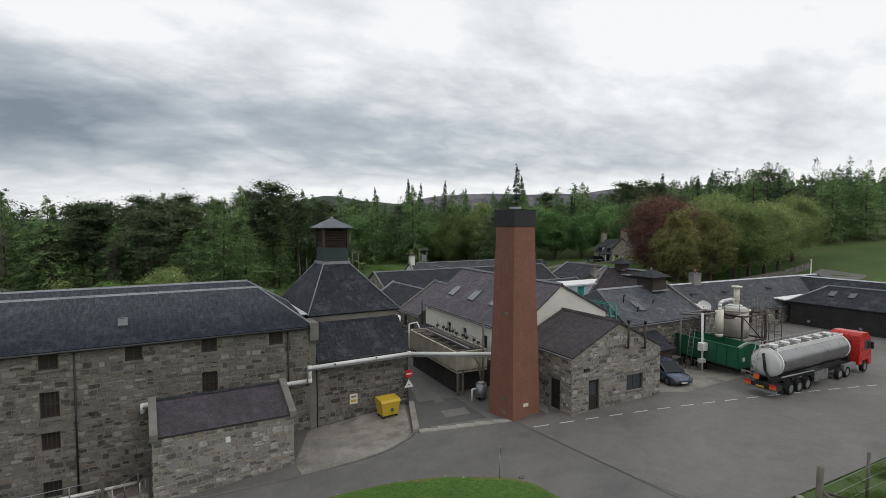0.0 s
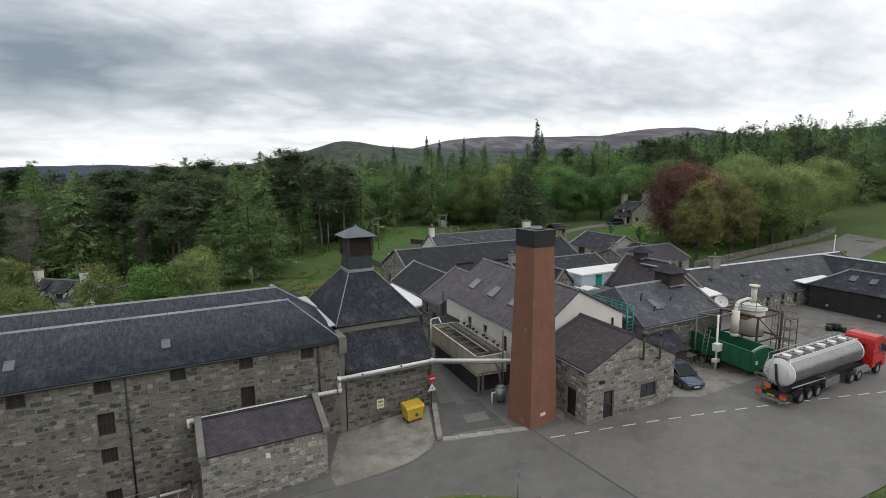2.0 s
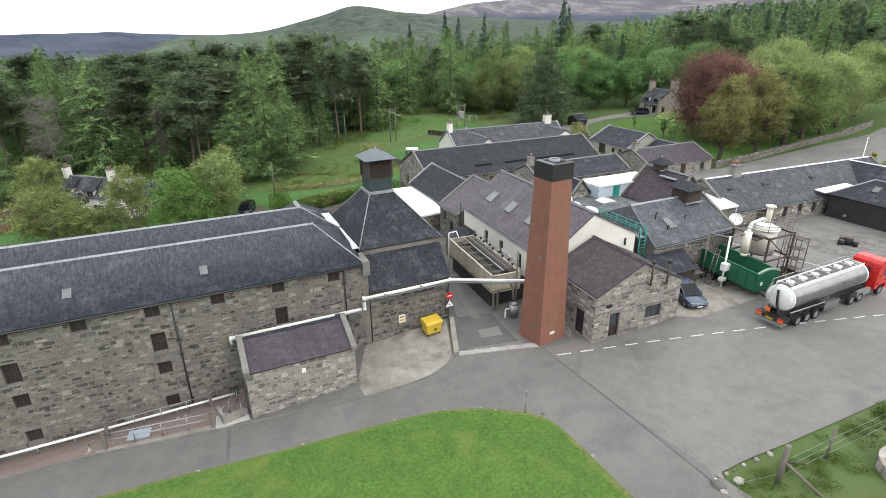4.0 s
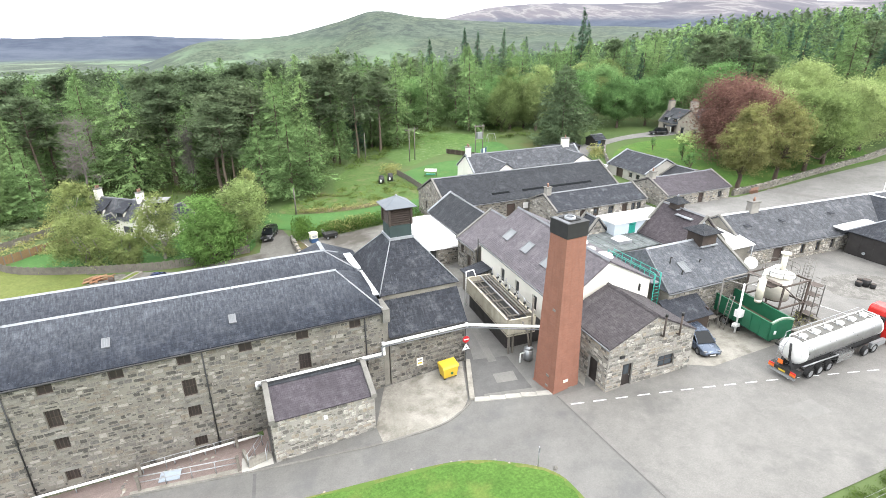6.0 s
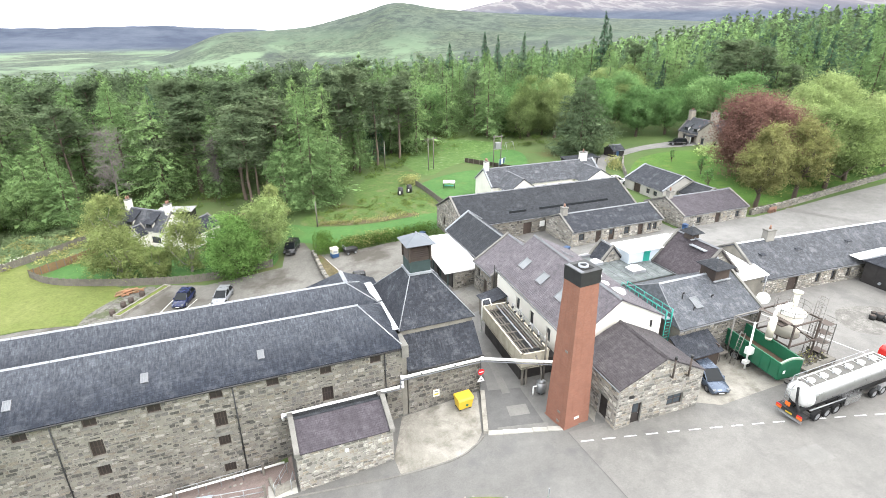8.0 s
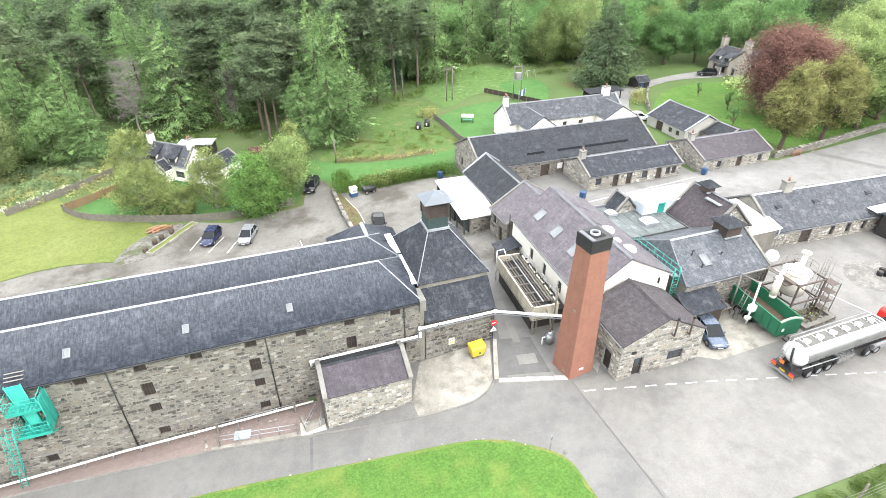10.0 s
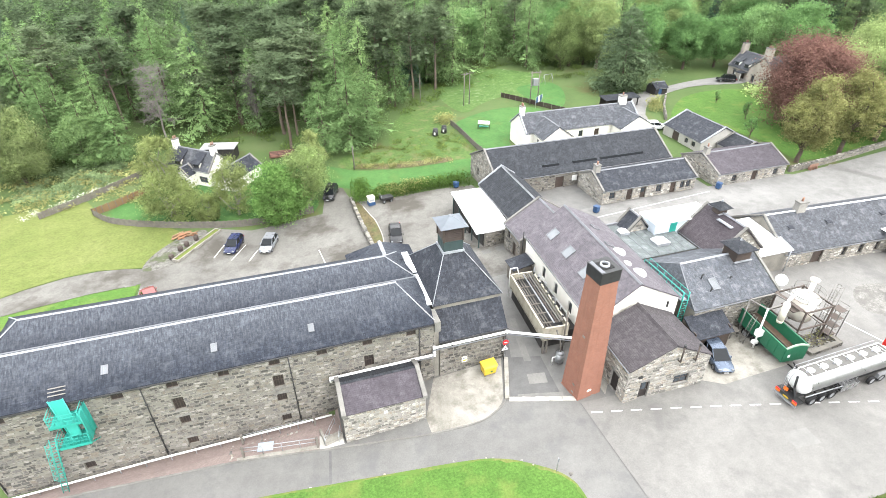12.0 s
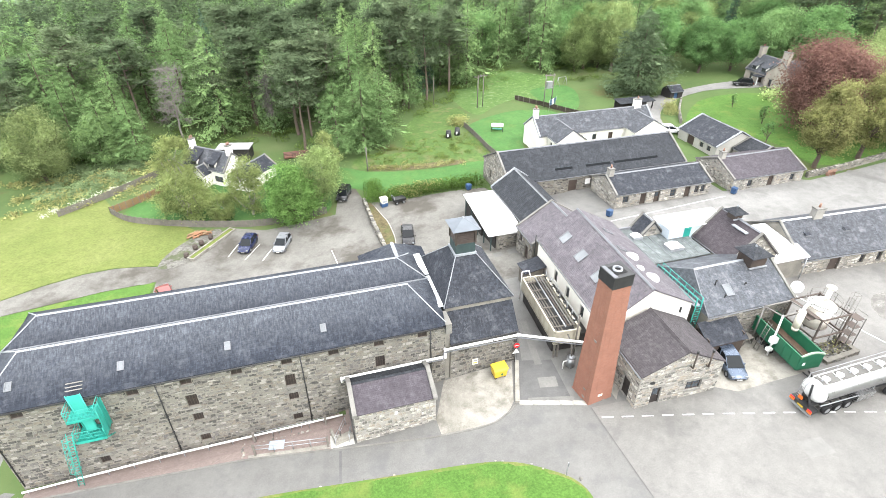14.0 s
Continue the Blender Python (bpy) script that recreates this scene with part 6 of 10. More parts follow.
    M().box(4.1, 4.2, 0.1, 2.0, -0.5, 3.0).put("wall", BROWN_TIMBER, lt)
    M().slab([(-0.15, -0.3, 2.55), (4.4, -0.3, 2.55), (4.4, 2.0, 3.75), (-0.15, 2.0, 3.75)], 0.1).put("roof", SLATE, lt)
    # flat roof between the gables
    fr = root("flat_roof_block", "flat pale grey sheeted roof streaked with dirt between the gables", "building", 24.7, 4.9, 0.3)
    M().box(0, 8.4, 0, 7.4, -0.8, 4.6).put("wall", MORTAR, fr)
    M().box(-0.15, 8.5, -0.1, 7.5, 4.6, 4.72).put("roof_deck", slate_mat("pale_grey_sheet", (0.135, 0.152, 0.152), (0.105, 0.120, 0.120), (0.36, 0.38, 0.38), 0.6, 2.4, 0.6), fr)
    for i in range(7):
        M().box(0.05 + i * 1.2, 0.11 + i * 1.2, 0, 7.4, 4.72, 4.76).put("roof_seam", LEAD_DARK, fr)
    for x, y, w, d in ((4.2, 1.4, 1.8, 1.4), (1.6, 4.8, 1.2, 1.0)):
        c = M().box(x, x + w, y, y + d, 4.72, 5.05).put("rooflight_kerb", LEAD, fr)
        M().prism([(x, 5.05), (x + w / 2, 5.25), (x + w, 5.05)], "y", y, y + d).put("pane", WHITE, c)
    M().box(-0.15, 8.5, 7.3, 7.5, 4.72, 5.0).put("parapet", LEAD_DARK, fr)
    # turquoise walkway along the white building's eave
    wk = root("roof_walkway", "turquoise steel walkway with handrails over the valley roof", "walkway", 24.42, -3.3, 5.42)
    M().box(0.0, 0.75, 0, 6.2, 0.0, 0.06).put("deck", LEAD_DARK, wk, "grey grating deck")
    for x in (0.03, 0.72):
        for i in range(6):
            M().cyl((x, i * 1.24, 0), (x, i * 1.24, 1.05), 0.035, n=6).put("rail_post", TURQ, wk)
        for z in (0.5, 1.05):
            M().tube([(x, 0, z), (x, 6.2, z)], 0.035, 6).put("rail", TURQ, wk)
    for x in (0.03, 0.72):
        M().cyl((x, -0.1, -4.8), (x, -0.1, 1.05), 0.04, n=6).put("ladder_rail", TURQ, wk)
    for i in range(14):
        M().cyl((0.03, -0.1, -4.1 + i * 0.32), (0.72, -0.1, -4.1 + i * 0.32), 0.025, n=6).put("rung", TURQ, wk)
    # kiln-like brown roof with a vent
    b2 = gable_house("mash_house", "tall gabled stone building with purple-brown slate roof", 33.9, 40.3, 2.6, 8.8, 0.4, 5.0, 8.1, "y", MORTAR, SLATE_PLUM, None, stones={"front": STONE_PALE}, seed=71)
    vent_box(b2, 3.2, 4.2, 7.6, 1.1, 1.1, 0.9)
    M().box(2.2, 3.0, 1.2, 3.4, 7.2, 7.3).put("flashing", LEAD, b2)
    bx = root("plant_room", "pale blue-grey clad plant room with white roof and turquoise door", "building", 31.4, 8.8, 0.6)
    pale = plain("pale_blue_cladding", (0.50, 0.56, 0.62), (0.42, 0.48, 0.54), 0.5)
    M().box(-1.1, 7.2, 0, 3.0, -0.8, 5.75).put("wall", pale, bx)
    M().box(-1.25, 7.3, -0.15, 3.15, 5.75, 5.9).put("roof", MEMBRANE, bx)
    d = M().box(1.0, 1.9, -0.05, 0.0, 4.4, 5.6).put("door", TURQ, bx)
    M().box(1.06, 1.84, -0.25, -0.06, 5.6, 5.66).put("hood", TURQ, d)
    sg = gable_house("small_gable_store", "small rubble gable with slate and white sheeted roof slopes", 27.3, 30.7, 10.2, 12.4, 0.4, 4.8, 6.8, "y", MORTAR_PALE, SLATE, None, stones={"front": STONE_PALE}, seed=72)
    M().slab([(3.55, -0.1, 4.5), (3.55, 2.3, 4.5), (1.75, 2.3, 6.6), (1.75, -0.1, 6.6)], 0.04).put("white_sheet", MEMBRANE, sg, "white sheeting on one slope")
    wf = root("link_block", "link block with a white membrane flat roof", "building", 40.0, 2.2, 0.4)
    M().box(0.2, 5.4, 0.6, 7.2, -0.8, 3.5).put("wall", MORTAR, wf)
    M().slab([(-0.3, 0, 3.55), (5.3, 0, 3.55), (7.2, 7.4, 3.95), (0.6, 7.4, 3.95)], 0.14).put("roof", MEMBRANE, wf)
    M().cyl((5.1, 0.1, -0.3), (5.1, 0.1, 3.4), 0.06, n=8).put("post", GALV, wf)
    rr = gable_house("court_range", "long single-storey rubble range with slate roof", 45.2, 76.6, 2.95, 12.35, 0.4, 2.85, 5.6, "x", MORTAR, SLATE_LIGHT,
                     {"front": [("door", 4.4, 6.0, 0.0, 2.1), ("window", 9.0, 9.7, 0.7, 2.0), ("window", 11.6, 12.3, 0.7, 2.0), ("window", 14.2, 14.9, 0.7, 2.0)]}, stones={"front": STONE_PALE}, seed=81, turn=-3.4, ridge_mat=LEAD_PALE)
    chimney_stack(rr, 5.3, 4.7, 4.6, 6.6, 1.3, 0.8, MORTAR_PALE, 1)
    for x in (2.6, 8.4, 17.0):
        y = 2.6
        s = root("dormer_vent", "", "", 0, 0, 0)
        s.matrix_world, s.parent = Matrix(), rr
        z = 2.35 + 2.8 * y / 4.7 + 0.12
        M().box(x - 0.32, x + 0.32, y - 0.15, y + 0.35, z - 0.3, z + 0.28).put("vent_box", LEAD_DARK, s)
        M().slab([(x - 0.38, y - 0.22, z + 0.29), (x + 0.38, y - 0.22, z + 0.29), (x + 0.38, y + 0.4, z + 0.38), (x - 0.38, y + 0.4, z + 0.38)], 0.05).put("vent_roof", SLATE, s)
    # range that closes the court on the far side, and the black cart shed before it
    gable_house("east_range", "single-storey slate-roofed range closing the court", 68.2, 76.4, -40, 6.0, 0.5, 2.9, 5.55, "y", MORTAR, SLATE, None, seed=82, ridge_mat=LEAD_PALE, skews=False)
    cs = root("cart_shed", "black boarded cart shed with a hipped slate roof", "shed", 61.0, -30, 0.4)
    L, D, e, p = 6.8, 31.2, 3.1, 5.1
    M().box(0.0, 0.15, 0.0, D, -0.6, e).put("wall", BLACK_TIMBER, cs)
    for i in range(20):
        M().box(-0.03, 0.0, 0.05 + i * 1.56, 0.12 + i * 1.56, -0.4, e).put("batten", BLACK_TIMBER, cs)
    M().box(0.15, L - 0.15, D - 0.15, D, -0.6, e).put("wall", BLACK_TIMBER, cs)
    M().box(L - 0.15, L, 0.0, D, -0.6, e).put("wall", BLACK_TIMBER, cs)
    M().box(0.15, L - 0.15, 0.0, 0.15, -0.6, e).put("wall", BLACK_TIMBER, cs)
    o, r = 0.25, 3.4
    M().slab([(-o, D + o, e), (-o, -o, e), (r, r, p), (r, D - 2.6, p)], 0.12).put("roof", SLATE, cs)
    M().slab([(L + o, -o, e), (L + o, D + o, e), (r, D - 2.6, p), (r, r, p)], 0.12).put("roof", SLATE, cs)
    M().slab([(L + o, D + o, e), (-o, D + o, e), (r, D - 2.6, p)], 0.12).put("roof", SLATE, cs)
    M().slab([(-o, -o, e), (L + o, -o, e), (r, r, p)], 0.12).put("roof", SLATE, cs)
    M().cyl((r, r, p), (r, D - 2.6, p), 0.12, n=6).put("ridge_cap", LEAD, cs)
    M().cyl((r, D - 2.6, p), (-o, D + o, e), 0.09, n=6).put("hip_flashing", LEAD, cs)
    M().slab([(-0.8, D + 0.27, e + 0.18), (5.8, D + 0.27, e + 0.18), (5.8, D + 1.6, e + 0.3), (-0.8, D + 1.6, e + 0.3)], 0.1).put("flat_roof_strip", MEMBRANE, cs, "white flat roofing strip at the junction")
    for y in (27.4, 25.3, 15, 9):
        skylight(cs, (1.9, y, e + (p - e) * 2.15 / 3.65 + 0.02), (0, -1, 0), (3.65, 0, p - e), 0.7, 1.0)
    for y in (29.0, 23.6):
        M().cyl((-0.16, y, 0.9), (0, y, 0.9), 0.17, n=12).put("round_tap_cover", LEAD, cs)


def vent_box(parent, x, y, z, w, d, h):
    """A boarded ridge vent with a small slate cap."""
    m = M().box(x - w / 2, x + w / 2, y - d / 2, y + d / 2, z, z + h - 0.1)
    v = m.put("ridge_vent", BROWN_TIMBER, parent)
    c = 0.42
    q = [(x - w / 2 - c, y - d / 2 - c, z + h - 0.1), (x + w / 2 + c, y - d / 2 - c, z + h - 0.1), (x + w / 2 + c, y + d / 2 + c, z + h - 0.1), (x - w / 2 - c, y + d / 2 + c, z + h - 0.1)]
    for i in range(4):
        M().slab([q[i], q[(i + 1) % 4], (x, y, z + h + 0.6)], 0.06).put("cap_roof", SLATE_DARK, v)
    M().box(x - w / 2 - 0.15, x + w / 2 + 0.15, y - d / 2 - 0.2, y - d / 2, z + 0.05, z + 0.14).put("flashing", LEAD, v)
    M().cyl((x, y, z + h + 0.5), (x, y, z + h + 0.75), 0.14, 0.05, 8).put("finial", LEAD, v)


# ---- buildings behind ----
def build_back_side():
    fl = root("flat_roof_store", "rubble store with white membrane flat roof", "building", 12.3, 20.2, -0.8)
    M().box(1.0, 5.2, 0, 0.5, -0.8, 2.9).put("wall", MORTAR, fl)
    M().box(0.9, 1.05, 0.55, 4.95, -0.8, 2.9).put("side_boarding", BLACK_TIMBER, fl)
    lay_stones(turned(1.0, 0, 0, 0), 0.05, 4.2, -0.4, 2.85, [], STONE, fl, 90)
    M().box(0.6, 5.6, 5.0, 11.6, -0.8, 2.9).put("wall", BLACK_TIMBER, fl)
    for i in range(5):
        M().box(0.1, 0.25, 0.2 + i * 2.6, 0.35 + i * 2.6, -0.8, 2.9).put("post", GREEN_DARK, fl)
    M().slab([(-0.4, -0.2, 3.0), (4.5, -0.2, 3.0), (5.6, 12, 3.1), (0.2, 12, 3.1)], 0.22).put("roof", MEMBRANE, fl)
    M().box(2.2, 3.0, 9.9, 10.6, -0.5, 1.5).put("store_door", BLACK_TIMBER, fl)
    gable_house("link_range", "slate-roofed range joining the white building to the old maltings", 17.4, 24.4, 19.5, 33.0, 0.2, 2.5, 4.9, "y", MORTAR, SLATE_DARK, None, skew_mat=LEAD, seed=91)
    big = gable_house("maltings", "long old rubble maltings with patched dark slate roof", 19.8, 51.3, 32.0, 43.2, 0.2, 2.95, 5.9, "x", MORTAR, SLATE_DARK,
                      {"front": [("door", 10.1, 11.6, 0.1, 2.1)], "left": [("window", 3.0, 3.7, 0.4, 1.8), ("window", 7.4, 8.1, 0.4, 1.8)]}, stones={"front": STONE, "left": STONE_PALE}, seed=92)
    M().box(13.0, 13.9, -0.06, 0.0, 1.1, 2.0).put("notice_board", WHITE, big)
    felt = plain("black_felt", (0.012, 0.013, 0.015), rough=0.95, spec=0.1)
    for x, w in ((8.2, 3.0), (13.6, 4.4), (18.6, 8.2)):
        M().slab([(x, 1.15, 3.52), (x + w, 1.15, 3.52), (x + w, 1.5, 3.705), (x, 1.5, 3.705)], 0.05).put("roof_patch", felt, big)
    low = gable_house("office_row", "low stone cottage row with slate roof and small-paned windows", 33.6, 50.2, 24.4, 31.4, 0.5, 2.85, 4.4, "x", MORTAR_PALE, SLATE,
                      {"front": [("window", 1.2, 2.2, 0.8, 1.9), ("door", 4.2, 5.2, 0.0, 2.0), ("glazed_door", 6.6, 7.6, 0.0, 2.0), ("window", 9.4, 10.4, 0.7, 1.9), ("door", 12.0, 13.0, 0.0, 2.0), ("window", 13.8, 14.6, 0.7, 1.9), ("window", 14.9, 15.7, 0.7, 1.9)]},
                      stones={"front": STONE_PALE, "left": STONE_PALE}, seed=93)
    chimney_stack(low, 0.7, 3.5, 3.6, 5.1, 0.8, 0.8, MORTAR_PALE, 1)
    low2 = gable_house("cooperage_row", "low stone building with slate roof beside the road", 54.0, 67.8, 23.9, 32.6, 0.5, 2.85, 4.6, "x", MORTAR_PALE, SLATE_SHED,
                       {"front": [("window", 2.9, 3.8, 0.7, 1.8), ("door", 6.8, 7.9, 0.0, 2.0), ("window", 11.2, 12.1, 0.7, 1.8)]}, stones={"front": STONE_PALE, "left": STONE_PALE}, seed=94)
    chimney_stack(low2, 0.7, 4.3, 3.8, 5.3, 0.8, 0.8, MORTAR_PALE, 1)
    gable_house("grey_barn", "grey rendered barn with slate roof and dark doors", 60.6, 69.6, 35.6, 45.8, 0.8, 2.9, 5.1, "y", plain("grey_render", (0.36, 0.35, 0.32), rough=0.9), SLATE,
                {"left": [("door", 2.6, 4.4, 0.0, 1.9), ("window", 6.0, 6.9, 0.7, 1.6), ("window", 7.9, 8.8, 0.7, 1.6)]}, seed=95, skew_mat=LEAD, lintels=False)
    gable_house("barn_annex", "low slate-roofed annex to the barn", 64.0, 70.4, 30.5, 35.4, 0.8, 2.5, 4.0, "y", MORTAR_PALE, SLATE_DARK, None, seed=96)
    cot = gable_house("white_cottage", "white harled cottage with grey slate roof", 32.6, 56.8, 48.6, 55.4, 0.3, 3.2, 5.7, "x", HARL, SLATE_LIGHT,
                      {"front": [("window", 8.0, 8.9, 1.0, 2.2), ("window", 11.0, 11.9, 1.0, 2.2), ("door", 14.4, 15.4, 0.1, 2.2)]}, lintels=False, frame_mat=BROWN_TIMBER, seed=97, skew_mat=LEAD)
    chimney_stack(cot, 0.5, 3.4, 5.0, 7.0, 0.8, 0.9, HARL, 2)
    chimney_stack(cot, 22.0, 3.4, 5.0, 7.0, 1.4, 0.9, HARL, 1)
    gable_house("cottage_wing", "white harled cottage wing with hipped slate roof", 34.2, 40.0, 44.8, 50.6, 0.3, 3.2, 5.2, "y", HARL, SLATE_LIGHT, {"left": [("window", 3.2, 4.0, 1.0, 2.2)], "front": [("window", 2.3, 3.3, 1.0, 2.2)]}, lintels=False, skews=False, seed=98)
    gable_house("cottage_porch", "white cottage wing with slate roof and dormer", 50.6, 57.6, 45.4, 50.6, 0.3, 3.2, 5.2, "y", HARL, SLATE_LIGHT, {"front": [("window", 2.8, 3.9, 1.0, 2.2)]}, lintels=False, skews=False, seed=99)
    granite = plain("warm_granite", (0.34, 0.305, 0.262), (0.25, 0.222, 0.19), 0.95, big=0.8, fine=5, bump=0.5)
    far = gable_house("stone_house", "two-storey stone house with tall chimneys", 98.0, 111.0, 57.6, 64.8, 2.4, 6.0, 9.0, "x", granite, SLATE_LIGHT,
                      {"left": [("window", 1.2, 2.1, 0.8, 2.2), ("window", 5.0, 5.9, 0.8, 2.2)]}, seed=100)
    chimney_stack(far, 0.7, 3.6, 5.9, 8.8, 1.0, 1.7, granite, 3)
    wing = gable_house("house_wing", "stone house wing with slate roof and dormers", 98.8, 105.0, 65.0, 71.8, 2.4, 5.2, 8.3, "y", granite, SLATE_LIGHT,
                       {"left": [("window", 1.6, 2.6, 0.8, 2.1), ("door", 4.4, 5.4, 0.0, 2.1)]}, seed=101)
    chimney_stack(wing, 3.1, 6.3, 5.2, 7.9, 1.5, 0.9, granite, 2)
    for y in (1.0, 4.0):
        d = M().box(0.25, 2.2, y, y + 1.4, 2.7, 4.0).put("dormer", WHITE, wing)
        M().slab([(-0.1, y + 1.65, 4.0), (-0.1, y - 0.25, 4.0), (2.6, y - 0.25, 5.2), (2.6, y + 1.65, 5.2)], 0.1).put("dormer_roof", SLATE_LIGHT, d)
        window(turned(0.22, y + 1.3, 0, -90), d, 0, 1.2, 2.9, 3.9, depth=-0.05)
    M().box(-2.0, 0.0, 0.6, 2.8, 2.2, 2.32).put("porch_roof", SLATE, wing)
    for y in (0.8, 2.5):
        M().box(-1.9, -1.75, y, y + 0.15, 0, 2.2).put("porch_post", WHITE, wing)
    gh = gable_house("white_house", "white harled house with grey slate roof and dormers", -30.8, -21.2, 66.2, 71.4, -4.7, -1.6, 1.0, "x", HARL, SLATE_LIGHT,
                     {"front": [("window", 1.0, 2.0, 0.8, 2.0), ("window", 6.9, 8.9, 0.8, 2.0)]}, lintels=False, seed=102, turn=-40)
    chimney_stack(gh, 0.45, 2.6, 5.0, 7.3, 0.8, 1.0, HARL, 2)
    chimney_stack(gh, 9.15, 2.6, 5.0, 7.3, 0.8, 1.0, HARL, 2)
    for x in (1.6, 5.9):
        d = M().box(x, x + 1.5, 0.25, 2.2, 3.0, 4.2).put("dormer", HARL, gh)
        M().slab([(x - 0.25, -0.05, 4.2), (x + 1.75, -0.05, 4.2), (x + 1.75, 2.6, 5.72), (x - 0.25, 2.6, 5.72)], 0.1).put("dormer_roof", SLATE, d)
        window(turned(x + 0.15, 0.23, 0, 0), d, 0, 1.2, 3.2, 4.1, depth=-0.05)
    gable_house("white_house_wing", "lower white wing with slate roof", -22.8, -18.2, 59.2, 66.6, -4.7, -2.0, -0.4, "y", HARL, SLATE, {"right": [("window", 1.4, 2.6, 0.8, 1.9), ("window", 4.2, 5.0, 0.8, 1.9)]}, lintels=False, seed=103, turn=-40)
    fs = root("flat_roofed_shed", "dark boarded shed with pale flat roof behind the house", "shed", -25.6, 73.4, -4.7, -14)
    M().box(0, 6.2, 0, 3.0, -0.3, 2.5).put("wall", BLACK_TIMBER, fs)
    M().box(-0.25, 6.45, -0.25, 3.25, 2.5, 2.64).put("flat_roof", plain("grey_roof_felt", (0.34, 0.34, 0.35), (0.24, 0.24, 0.25), 0.9), fs)
    gable_house("house_porch", "white gabled porch with slate roof", -29.2, -26.5, 62.5, 64.4, -4.7, -2.2, -0.8, "y", HARL, SLATE, {"front": [("window", 0.6, 2.1, 0.8, 1.9)]}, lintels=False, seed=104, turn=-40)
    gable_house("garden_shed", "small blue-grey timber garden shed", 73.6, 76.8, 66.0, 69.4, 1.0, 3.0, 3.9, "x", BLACK_TIMBER, SLATE, {"front": [("door", 0.9, 1.9, 0.0, 1.8)]}, lintels=False, skews=False, seed=105, door_mat=BLUE)
    ws = root("timber_store", "dark open timber store with stacked planks", "shed", 58.0, 62.0, 0.6)
    for x in (0, 4, 8):
        M().box(x, x + 0.2, 0, 0.2, -0.4, 2.3).put("post", BLACK_TIMBER, ws)
    M().box(0, 8.2, 2.2, 2.4, -0.4, 2.4).put("back_wall", BLACK_TIMBER, ws)
    M().slab([(-0.3, -0.4, 2.4), (8.5, -0.4, 2.4), (8.5, 2.6, 2.7), (-0.3, 2.6, 2.7)], 0.1).put("roof", SLATE_DARK, ws)
    for i in range(5):
        M().box(-2.6, 1.0, -1.8 + i * 0.3, -1.6 + i * 0.3, 0.2 + i * 0.25, 0.36 + i * 0.25).put("plank", WOOD, ws)
    por = root("slate_porch", "small slate-roofed boarded porch in the lane", "porch", 13.0, 10.4, 0.2)
    M().box(0, 2.3, 0.1, 2.0, -0.4, 2.3).put("wall", WOOD, por)
    M().slab([(-0.3, -0.2, 2.35), (2.4, -0.2, 2.9), (2.4, 2.2, 2.9), (-0.3, 2.2, 2.35)], 0.1).put("roof", SLATE, por)


build_right_side()
build_back_side()


